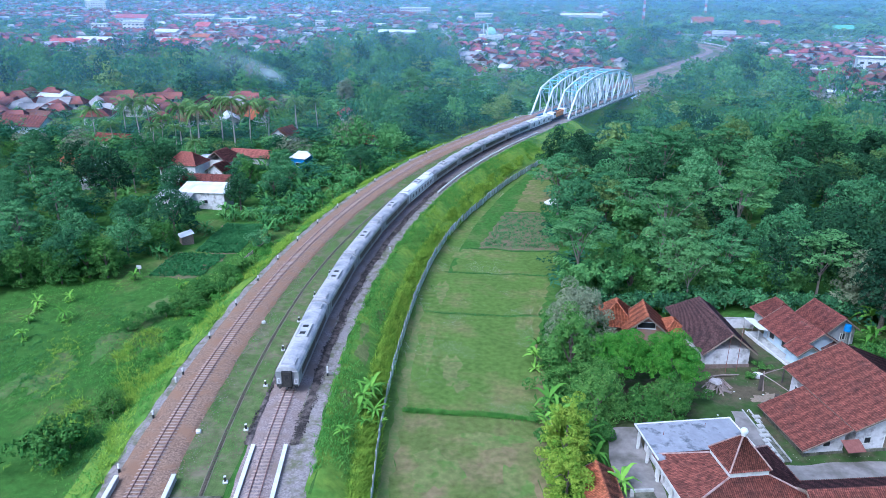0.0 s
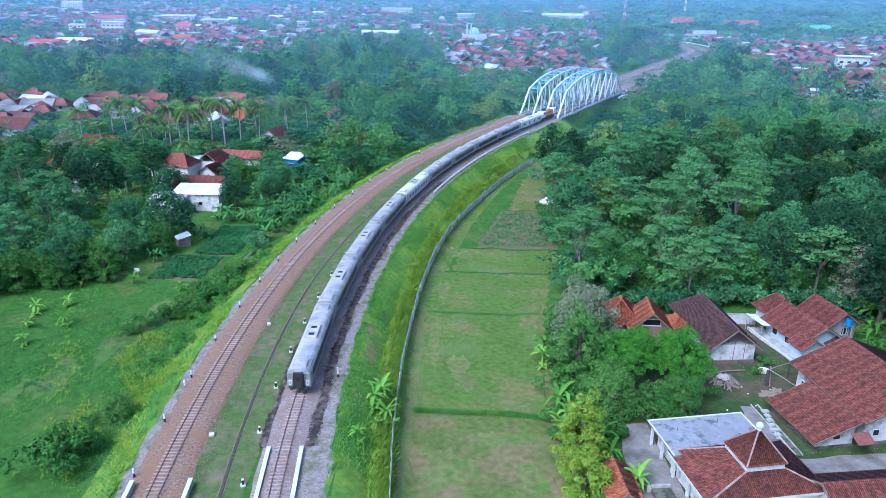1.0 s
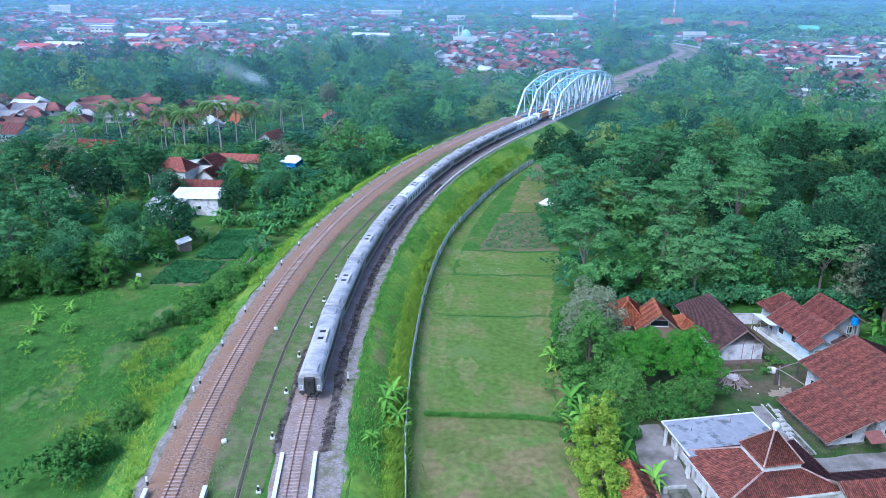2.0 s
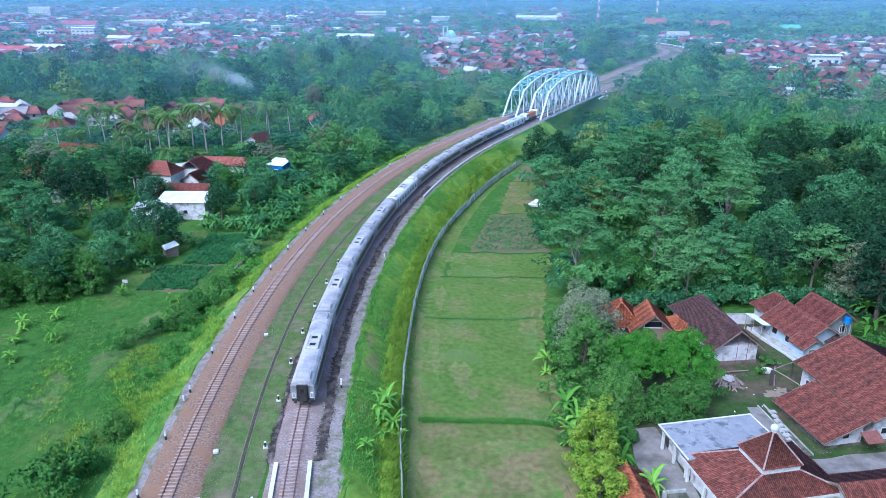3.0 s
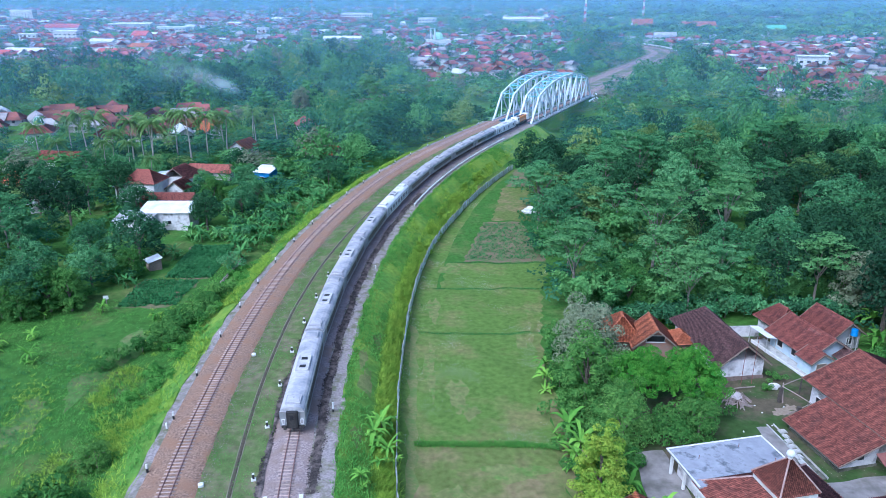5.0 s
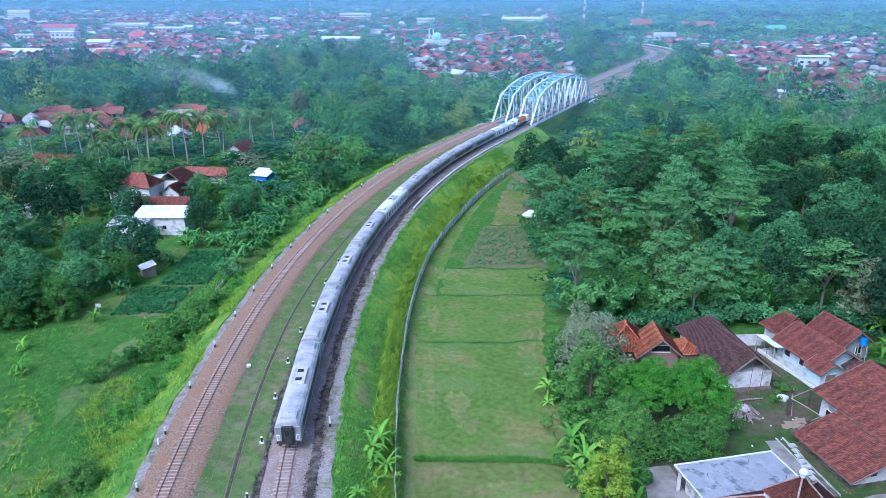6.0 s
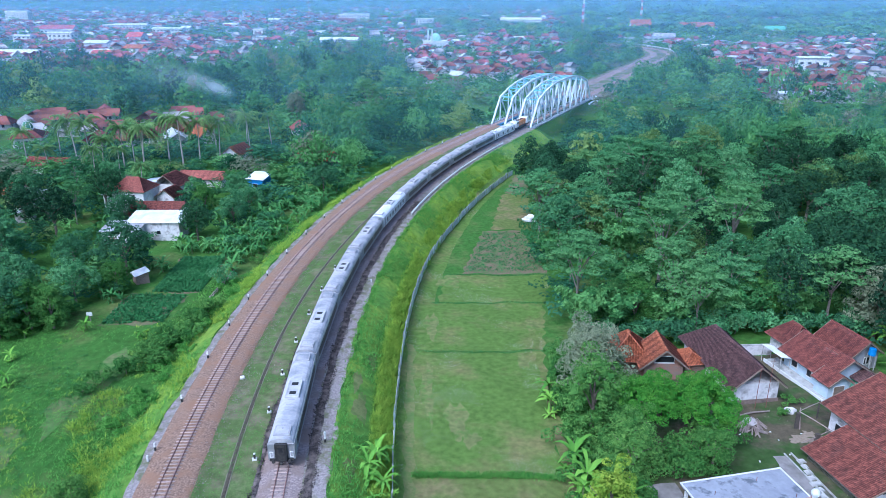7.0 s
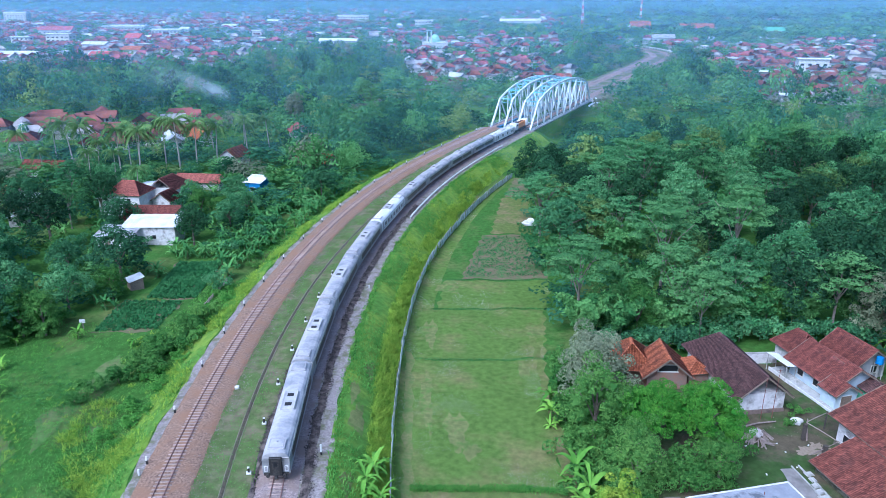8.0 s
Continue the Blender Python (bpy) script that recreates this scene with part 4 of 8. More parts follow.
tree_kind("herb", 3, ("bright green leafy shrub on the grassy bank", "shrub"), (M_bark, L_herb), bush(1.6, 3.0, 800, 0.18))
tree_kind("bright", 2, ("bright green wide-crowned tree beside the yard", "tree"), (M_bark, L_bright), round_tree(10.2, 13.5, 17000, 0.21, flat=0.5, low=0.3, n=60, rr=(0.06, 0.11)))
tree_kind("yellow", 2, ("young tree with yellow-green leaves at the field edge", "tree"), (M_bark, L_yellow), round_tree(9.5, 7.0, 7000, 0.24, low=0.9, n=50, rr=(0.07, 0.13)))
tree_kind("silver", 1, ("tree covered in pale greyish blossom", "tree"), (M_bark, L_silver), round_tree(12, 10, 9000, 0.26, low=0.6, n=48, rr=(0.08, 0.14), flat=0.85))
tree_kind("olive", 2, ("tree with yellowish young leaves in the wood", "tree"), (M_bark, L_olive), round_tree(13, 11, 4200, 0.38, n=44))
tree_kind("blossom", 1, ("tree with greyish leaves and pale yellow blossom", "tree"), (M_bark, L_silver), round_tree(11, 9, 6000, 0.30, low=0.7, n=40, flat=0.9))
tree_kind("edge", 3, ("leafy green tree with low branches at the field edge", "tree"), (M_bark, L_edge), round_tree(10.5, 8.5, 7500, 0.23, low=0.9, n=46))
TREE_COUNT = {}


def plant(kind, x, y, scale=1.0, group="", z=None, words=None, variant=None, squash=1.0):
    k = TREE_COUNT.get(kind, 0)
    TREE_COUNT[kind] = k + 1
    tm, cm, (label, category) = TREE_KINDS[kind][(k if variant is None else variant) % len(TREE_KINDS[kind])]
    z = ground_at(x, y) if z is None else z
    name = {"banana": "banana_plant", "grove": "banana_plant", "palm": "palm_tree", "bamboo": "bamboo_clump", "bush": "bush", "thicket": "bush", "herb": "shrub"}.get(kind, "tree")
    ob = thing(name, words or label, category, Matrix.Translation((x, y, z)) @ Matrix.Rotation(k * 2.39, 4, 'Z') @ Matrix.Diagonal((scale, scale, scale * squash, 1)), group)
    stem = link_part("trunk" if kind != "bamboo" else "clump_base", tm, None, ob)
    if kind == "bamboo":
        tagged(stem, kind="stuff")
    link_part("crown" if kind not in ("banana", "grove", "palm") else "leaves", cm, None, ob)
    return ob


def scatter(region, spacing, r, tries=30000, keep=None):
    """Places inside region(x, y) no nearer to one another than spacing."""
    x0, x1, y0, y1, inside = region
    pts = []
    cell = {}
    for _ in range(tries):
        x, y = r.uniform(x0, x1), r.uniform(y0, y1)
        if not inside(x, y):
            continue
        i, j = int(x // spacing), int(y // spacing)
        if any((x - p) ** 2 + (y - q) ** 2 < spacing ** 2 for a in (-1, 0, 1) for b in (-1, 0, 1) for p, q in cell.get((i + a, j + b), ())):
            continue
        cell.setdefault((i, j), []).append((x, y))
        pts.append((x, y))
    return pts


def lateral(x, y):
    s, u = line_coords([x], [y])
    return float(s[0]), float(u[0])


CLEAR = []          # circles kept free of scattered trees: x, y, radius


def clear_of(x, y):
    return all((x - a) ** 2 + (y - b) ** 2 > c * c for a, b, c in CLEAR)


CLEAR += [(-57, 153, 8), (-50, 146, 8), (44, 96, 13), (57, 97, 13), (33, 98, 8), (50, 78, 12), (33, 65, 12), (44, 84, 9), (48, 62, 9), (30, 82, 10),
          (-75, 192, 8), (-67, 200, 7), (-64.5, 176, 6.5), (-61, 167, 6.5), (-68, 162, 5.5), (-67, 191, 5), (-66, 214, 6), (-46, 206, 4), (-64, 156, 6), (-58, 159, 5), (-71, 154, 4.5), (-50, 199, 4), (-73, 180, 7), (-77, 183, 5), (-66, 184, 5), (-63, 152, 5), (-55, 137, 4), (-144, 272, 13), (-138, 256, 9), (-161, 254, 10), (-152, 240, 9), (-160, 236, 7), (-146, 258, 8), (-110, 200, 7), (-63, 240, 6), (-55, 232, 4)]


# the wood east of the field
def in_wood(x, y):
    if y < 112:
        return x > 70 and y > 60 and clear_of(x, y)
    edge = 23.5 + max(0, y - 140) * 0.09
    if y > 215:
        edge = 34 + (y - 215) * 0.36
    if y > 286:
        edge = 66 + (y - 286) * 0.62
    return x > edge and x < 30 + y * 0.66 and y < 330 and clear_of(x, y)


wood_rng = np.random.default_rng(5)
for k, (x, y) in enumerate(scatter((15, 240, 60, 335, lambda x, y: in_wood(x, y) and y < 212), 8.8, wood_rng, 12000)):
    near_edge = x < 44 and y < 175
    v = math.sin(x * 0.05 + 1.3) + math.cos(y * 0.041 + x * 0.02)
    if near_edge and y < 150:
        kind = ("bamboo", "airy", "bamboo", "edge")[k % 4]
    elif x > 56 + 0.72 * max(0.0, y - 132):
        kind = ("dark", "dark", "dark", "broad", "dark", "dark", "dark", "dark")[k % 8]
    elif v > -0.2:
        kind = ("feather", "airy", "feather", "airy", "olive", "feather", "broad")[k % 7]
    else:
        kind = ("feather", "broad", "airy", "dark", "bamboo")[k % 5]
    if y > 270:
        kind = ("bamboo", "dark", "broad")[k % 3]
    plant(kind, x, y, wood_rng.uniform(0.8, 1.22), "trees of the wood beside the field")

row_rng = np.random.default_rng(8)
for k, x in enumerate(np.arange(25.5, 82, 4.6)):
    plant(("bamboo", "bamboo", "edge", "bamboo", "airy")[k % 5], x, 112.5 + row_rng.uniform(-2.0, 2.0) + (3 if 48 < x < 66 else 0), row_rng.uniform(0.78, 1.0), "trees of the wood beside the field")
for k, x in enumerate(np.arange(27, 76, 3.4)):
    plant("thicket", x, 108.6 + row_rng.uniform(-1.0, 1.2) + (1.5 if 50 < x < 66 else 0), row_rng.uniform(1.1, 1.7), "bushes at the wood's edge")

# trees west of the line
def in_grove(x, y):
    s, u = lateral(x, y)
    if u > -26 or not clear_of(x, y):
        return False
    if y < 121:
        return x < -62 - (121 - y) * 0.9 and y > 92
    if y < 143:
        return x < -53 - (143 - y) * 0.2
    if y < 186:
        return x < -44
    return True


for k, (x, y) in enumerate(scatter((-235, -8, 92, 330, lambda x, y: in_grove(x, y) and y < 205), 9.2, wood_rng, 9000)):
    s, u = lateral(x, y)
    if u > -40 and y < 300:
        kind = ("banana", "bush", "broad")[k % 3] if y > 165 else "banana"
    elif 205 < y < 255 and -130 < x < -40:
        kind = ("palm", "broad", "dark", "palm", "banana")[k % 5]
    elif y < 150:
        kind = "broad" if k % 3 else "feather"
    else:
        kind = ("edge", "broad", "broad", "palm", "bamboo", "feather", "airy", "dark")[k % 8]
    plant(kind, x, y, wood_rng.uniform(0.7, 0.98) * (0.8 if kind in ("broad", "dark", "feather", "bamboo") and u > -60 and y > 150 else 0.95), "trees between the houses and the railway")

for x, y, sc in ((-92.7, 228.7, 1.0), (-84.5, 222.6, 1.15), (-82.4, 239.7, 1.1), (-76.6, 235.5, 1.1), (-71.6, 236.8, 1.0), (-98, 226, 0.9), (-104, 232, 1.05), (-88, 233, 0.95), (-66, 240, 0.95), (-58, 249, 1.0),
                 (-112, 240, 1.1), (-120, 246, 0.9), (-95, 243, 1.0), (-52, 256, 0.9), (-70, 252, 0.9), (-62, 262, 0.95), (-127, 238, 1.0), (-110, 218, 0.8), (-96, 215, 0.75), (-90, 218, 0.7)):
    plant("palm", x, y, sc * (1.0 + 0.22 * abs(math.sin(x * 1.7 + y))), "coconut palms behind the houses")

for x, y, sc in ((72, 225, 1.1), (88, 224, 1.15), (38, 160, 1.0), (100, 177, 1.05), (118, 191, 1.1)):
    plant("olive", x, y, sc, "trees of the wood beside the field")
for k in range(9):
    plant("edge", -63.0 - 3.4 * k, 117.5 - 1.3 * k + 1.2 * math.sin(k * 2.3), 0.72 + 0.12 * math.sin(k * 1.7), "leafy trees along the meadow", words="leafy green tree with low branches beside the meadow")
for x, y, sc in ((-57.5, 139.5, 1.0), (-58.5, 134, 0.9), (-53.0, 142.5, 1.0), (-60, 129.5, 1.1), (-57, 127, 0.9), (-50.5, 154, 1.1), (-53.5, 156.5, 1.2), (-47.0, 155, 1.0), (-56.5, 145, 1.1), (-43.5, 153.5, 0.9)):
    plant("grove", x, y, sc, "bananas beside the vegetable plots")
plant("airy", -22.0, 322.0, 1.3, words="tall bright green tree above the wood")
for x, y, sc in ((-55, 331, 1.1), (-116, 392, 1.35), (-20, 352, 1.0)):
    plant("blossom", x, y, sc, "grey trees above the wood", words="tree with thin greyish leaves above the wood")

# single trees round the yard and the field's edge
plant("silver", 22.6, 94.8, 0.98, z=-5.0)
plant("edge", 20.6, 85.0, 1.05, z=-4.6, words="green tree with yellowing leaf tips at the field edge")
plant("bright", 33.6, 81.6, 0.70, z=-3.2, squash=1.28)
plant("bright", 27.2, 83.2, 0.62, z=-3.5, squash=1.3)
plant("edge", 32.6, 75.4, 0.62, z=-3.2, words="slender pale-trunked tree beside the yard")
plant("edge", 24.5, 79.5, 0.7, z=-3.8)
plant("blossom", 72.5, 108.5, 1.05, z=-3.4)
plant("edge", 22.8, 74.6, 0.78, z=-4.6, words="rounded green tree beside bananas at the field edge")
plant("yellow", 17.8, 65.4, 1.0, z=-5.0)
plant("yellow", 17.4, 60.0, 0.8, z=-5.0)
for x, y, sc in ((19.5, 81.5, 1.4), (22.5, 79.0, 1.5), (25.5, 76.0, 1.3), (29.0, 77.0, 1.4), (23.5, 90.5, 1.5), (27.0, 92.0, 1.5), (35.5, 79.5, 1.2), (36.0, 84.5, 1.2), (19.8, 71.0, 1.2), (31.0, 88.5, 1.4), (18.2, 84.0, 1.5), (18.5, 92.0, 1.5), (18.3, 77.5, 1.3), (20.0, 99.5, 1.6), (21.0, 103.5, 1.7), (26.0, 97.5, 1.5), (17.6, 70.5, 1.2), (23.0, 70.8, 1.1), (33.0, 80.5, 1.4), (28.5, 74.6, 1.2)):
    plant("bush", x, y, sc, "bushes under the edge trees")
for x, y, sc in ((17.2, 79.5, 1.25), (17.9, 75.5, 1.3), (20.2, 69.5, 1.35), (16.4, 91.5, 1.2), (17.0, 96.0, 1.1), (19.4, 72.0, 1.3), (17.0, 73.4, 1.1), (21.5, 66.5, 1.0), (23.5, 61.0, 1.0), (22.0, 58.5, 0.9)):
    plant("banana", x, y, sc, "bananas along the field edge")
for x, y, sc in ((39.5, 112.0, 1.5), (72, 104, 1.5), (69, 98, 1.3), (75, 100, 1.4), (30.5, 175, 1.2), (41.5, 114.5, 1.3)):
    plant("banana", x, y, sc, "bananas by the wood")
for x, y, sc in ((49.0, 89.0, 0.6), (46.5, 86.5, 0.5), (66.5, 88.0, 1.1), (64.0, 84.0, 1.2), (69, 92, 1.6)):
    plant("bush", x, y, sc, "bushes round the yard")
for x, y, sc in ((-6.8, 77.8, 1.0), (-7.6, 75.2, 0.95), (-5.9, 73.8, 0.9), (-8.5, 66.0, 0.7), (-6.8, 70.5, 0.6), (-6.0, 79.6, 0.8)):
    plant("banana", x, y, sc, "young bananas on the bank")
plant("edge", -39.9, 72.4, 0.47, z=-4.0, words="dense green bush on the railway bank")
plant("edge", -43.2, 71.6, 0.34, z=-5.4, words="dense green bush on the railway bank")
for x, y, sc in ((-41.5, 65.0, 1.3), (-43.5, 62.0, 1.5), (-43.1, 105.1, 1.0), (-41.2, 110.0, 1.1), (-45.0, 101.5, 0.9), (-42.2, 107.5, 1.0), (-47.5, 99.0, 0.8), (-39.6, 113.0, 1.1), (-38.6, 116.5, 1.0), (-44.2, 107.8, 0.8), (-49.0, 96.0, 0.6), (-41.8, 104.0, 0.8), (-38.0, 121.0, 1.2), (-39.8, 118.5, 1.0)):
    plant("bush", x, y, sc * 1.3, "bushes at the foot of the bank")
for k in range(26):
    t = k / 25
    x, y, a = on_line(-2 + 48 * t, -22.5 - 2.2 * math.sin(k * 1.7))
    plant("herb", x, y, 0.75 + 0.4 * ((k * 7) % 5) / 5, "shrubs at the foot of the bank")
for x, y in ((-66, 114), (-57, 116), (-64, 106), (-68, 103), (-61, 99), (-64, 92), (-47, 113), (-44, 108), (-66, 97)):
    plant("banana", x, y, 0.62 + 0.25 * ((x * 7 + y) % 3) / 3, "young bananas in the meadow")
for k in range(60):
    x = -33.5 - 9 * abs(math.sin(k * 1.13)) + max(0, (k - 20)) * 0.18
    y = 146 + k * 2.0
    s, u = lateral(x, y)
    if u < -23:
        plant("grove", x, y, 0.8 + 0.3 * ((k * 5) % 7) / 7, "bananas below the railway bank")


for k in range(70):
    x = -35.0 - 11 * abs(math.sin(k * 2.17)) + max(0, (k - 20)) * 0.15
    y = 148 + k * 1.5
    s, u = lateral(x, y)
    if u < -22.5 and clear_of(x, y):
        plant("grove" if k % 4 else "bush", x, y, 0.75 + 0.35 * ((k * 5) % 7) / 7, "bananas below the railway bank" if k % 4 else "bushes below the railway bank")
for k in range(22):
    x = -57.5 - 2.6 * k
    y = 123.5 - 0.42 * k + 1.6 * math.sin(k * 1.9) + (8 if k < 2 else 0)
    plant("edge" if k % 3 == 0 else "bush", x, y, 0.62 if k % 3 == 0 else 1.5 + 0.3 * math.sin(k * 2.3), "bushes along the grove's edge", words="leafy green tree with low branches beside the meadow" if k % 3 == 0 else None)


fill_rng = np.random.default_rng(40)
for k, (x, y) in enumerate(scatter((-112, -37, 128, 226, lambda x, y: all((x - a) ** 2 + (y - b) ** 2 > (0.85 * c) ** 2 for a, b, c in CLEAR) and lateral(x, y)[1] < -25 and not (-58 < x < -40 and y < 154)), 5.2, fill_rng, 5000)):
    kind = ("thicket", "grove", "thicket", "bush", "grove", "thicket", "grove")[k % 7]
    plant(kind, x, y, fill_rng.uniform(0.85, 1.2), "bushes between the houses" if kind != "grove" else "bananas and palms between the houses")


for k, (x, y) in enumerate(scatter((-52, -20, 152, 232, lambda x, y: -36 < lateral(x, y)[1] < -22.8 and clear_of(x, y)), 3.3, fill_rng, 2500)):
    plant("grove" if k % 6 else "bush", x, y, fill_rng.uniform(0.7, 1.15), "bananas below the railway bank" if k % 6 else "bushes below the railway bank")


# ---- grass and herbs as stuff ----
def grass_stuff(name, words, mat, places, h, w, r, lean=0.5, each=4, bent=None):
    """Tufts of narrow bent blades."""
    p = np.repeat(np.asarray(places), each, axis=0)
    n = len(p)
    a = r.uniform(0, math.tau, n) if bent is None else r.normal(bent, 0.8, n)
    hh = h * r.uniform(0.5, 1.2, n)
    ww = w * r.uniform(0.6, 1.3, n)
    da = np.stack([np.cos(a), np.sin(a), np.zeros(n)], axis=1)
    sd = np.stack([-np.sin(a), np.cos(a), np.zeros(n)], axis=1)
    base = p + r.normal(0, 0.22, p.shape) * np.array([1, 1, 0])
    tip = base + da * (hh * lean)[:, None] + np.array([0, 0, 1]) * hh[:, None]
    mid = base + da * (hh * lean * 0.3)[:, None] + np.array([0, 0, 0.65]) * hh[:, None]
    v = np.stack([base, mid + sd * ww[:, None] * 0.5, tip, mid - sd * ww[:, None] * 0.5], axis=1).reshape(-1, 3)
    i = np.arange(n) * 4
    f = np.concatenate([np.stack([i, i + 1, i + 3], 1), np.stack([i + 3, i + 1, i + 2], 1)])
    return tagged(npart(name, v, f, mat), words, "grass", kind="stuff")


grass_rng = np.random.default_rng(21)


def line_places(n, s0, s1, u0, u1, thin=None):
    s = grass_rng.uniform(s0, s1, n)
    u = grass_rng.uniform(u0, u1, n)
    if thin is not None:
        keep = thin(s, u)
        s, u = s[keep], u[keep]
    x, y, a = (np.interp(s, LINE_S, LINE[:, k]) for k in range(3))
    px, py = x + u * np.cos(a), y - u * np.sin(a)
    return np.stack([px, py, ground_height(px, py)], axis=1)


def patchy(k, seed, level):
    return lambda s, u: ripple(s, u * 1.6, k, seed) + grass_rng.normal(0, 0.35, len(s)) > level


grass_stuff("bank_grass", "tall yellow-green grass on the railway bank", L_grass, np.concatenate([
    line_places(7000, -40, 150, 9.4, 11.8, patchy(0.25, 1, 0.0)), line_places(4400, 24, 200, -21.5, -16.6, patchy(0.2, 4, 0.0)), line_places(1500, -40, 24, -21.5, -16.6, patchy(0.2, 4, 0.5)), line_places(1200, 60, 200, 5.6, 11, patchy(0.2, 4, 0.4)), line_places(1600, -20, 8, -30, -19, patchy(0.3, 7, 0.3))]), 0.62, 0.075, grass_rng, 1.2, each=8)
grass_stuff("fence_grass", "tall drooping yellow-green grass along the fence", L_grass, np.concatenate([
    line_places(3000, -42, 60, 9.6, 12.0, patchy(0.3, 2, -0.5)), line_places(900, 60, 120, 11.0, 12.6, patchy(0.3, 2, 0.1))]), 0.95, 0.08, grass_rng, 0.9, each=9)
grass_stuff("median_grass", "short patchy grass between the tracks", L_herb, line_places(9000, -33, 150, -9.4, -3.0, patchy(0.4, 5, -0.1)), 0.12, 0.05, grass_rng, 1.3, each=5)
grass_stuff("bank_herbs", "green weeds and herbs on the railway bank", L_herb, np.concatenate([
    line_places(9000, -40, 205, 5.4, 10.2, patchy(0.18, 8, 0.0)), line_places(9000, -40, 120, -28, -17, patchy(0.15, 3, 0.1)), line_places(1500, -30, 200, 5.2, 6.2)]), 0.34, 0.09, grass_rng, 1.1, each=6)


def area_places(n, x0, x1, y0, y1, test):
    x, y = grass_rng.uniform(x0, x1, n), grass_rng.uniform(y0, y1, n)
    k = test(x, y)
    x, y = x[k], y[k]
    return np.stack([x, y, ground_height(x, y)], axis=1)


grass_stuff("meadow_grass", "uneven green meadow grass below the bank", L_herb, area_places(15000, -75, -38, 60, 122, lambda x, y: ripple(x, y, 0.16, 6) + grass_rng.normal(0, 0.5, len(x)) > 0.0), 0.19, 0.06, grass_rng, 1.7, each=6, bent=0.6)
grass_stuff("dark_weeds", "darker weeds in the meadow", L_bamboo, area_places(3500, -75, -36, 60, 122, lambda x, y: ripple(x, y, 0.13, 9) + grass_rng.normal(0, 0.3, len(x)) > 0.5), 0.32, 0.09, grass_rng, 1.2, each=7)
grass_stuff("tall_grass", "yellowing tufts of tall grass on the meadow slope", L_grass, area_places(1500, -60, -34, 60, 118, lambda x, y: (ripple(x * 1.4, y * 0.7, 0.22, 12) + grass_rng.normal(0, 0.25, len(x)) > 0.55)), 0.4, 0.07, grass_rng, 1.4, each=9, bent=0.6)

# fields, bunds, plots
sheet("field", ((-2.6, 52), (14.5, 52), (15.5, 77.2), (-2.6, 78.6)), M_field_dry, "short worn field grass with bare brown patches")
sheet("field", ((-2.6, 78.9), (15.3, 77.7), (18.6, 109.3), (-2.4, 110.2)), M_field, "short green field grass with pale patches")
sheet("field", ((-1.6, 110.6), (18.8, 109.8), (22.0, 128.6), (1.2, 129.4)), M_field, "short green field grass with a worn corner")
sheet("field", ((2.0, 129.9), (22.6, 129.1), (25.4, 142.6), (4.6, 143.4)), M_field, "short green field grass with a worn corner")
sheet("plot", ((7.5, 144.2), (25.5, 143.4), (24.0, 172), (14.5, 172)), M_plot, "tilled plot of brown earth with sparse crops")
sheet("plot", ((16.5, 173), (27.0, 173), (30.5, 205), (23.0, 205)), M_field_dry, "worn grass plot with dry brown patches")
sheet("plot", ((24.0, 206), (30.0, 206), (34.5, 228), (29.5, 228)), M_plot, "bare brown plot of dry stalks")
sheet("footpath", ((-3.9, 50), (-2.6, 50), (-2.3, 112), (-3.5, 112)), M_path, "narrow bare earth footpath along the fence", "path", lift=0.07)
sheet("footpath", ((14.8, 60), (16.4, 60), (18.6, 118), (17.6, 118)), M_field_dry, "bare earth path under the trees", "path", lift=0.08)
sheet("yard", ((24.5, 56), (72, 60), (66, 104), (25.5, 101)), M_yard, "trodden earth yard with grass tufts between houses", "yard", lift=0.06, n=40)
sheet("vegetable_plot", ((-56, 118.5), (-46.5, 117.5), (-44, 130), (-55.5, 131)), M_plot, "dark tilled vegetable plot with green rows", "plot")
sheet("vegetable_plot", ((-51, 132), (-43, 131), (-42, 152), (-52, 152)), M_plot, "vegetable plot with leafy green crops", "plot")



def worn_patch(x, y, rx, ry, mat=None, k=0):
    """An irregular worn spot in the turf."""
    n = 28
    ring = []
    for j in range(1, 5):
        for i in range(n):
            a = i * math.tau / n
            w = (1 + 0.22 * math.sin(3 * a + k) + 0.14 * math.sin(7 * a + 2 * k) + 0.08 * math.sin(13 * a)) * j / 4
            ring.append((x + rx * w * math.cos(a), y + ry * w * math.sin(a)))
    pts = np.array([(x, y)] + ring)
    z = ground_height(pts[:, 0], pts[:, 1]) + 0.075
    f = [(0, 1 + i, 1 + (i + 1) % n) for i in range(n)]
    for j in range(3):
        for i in range(n):
            a, b = 1 + j * n + i, 1 + j * n + (i + 1) % n
            f += [(a, a + n, b + n), (a, b + n, b)]
    ob = npart("worn_patch", np.column_stack([pts, z]), f, mat or M_worn, smooth=True)
    tagged(ob, "worn pale patch in the short grass", "bare patch", kind="structure", group="worn patches")


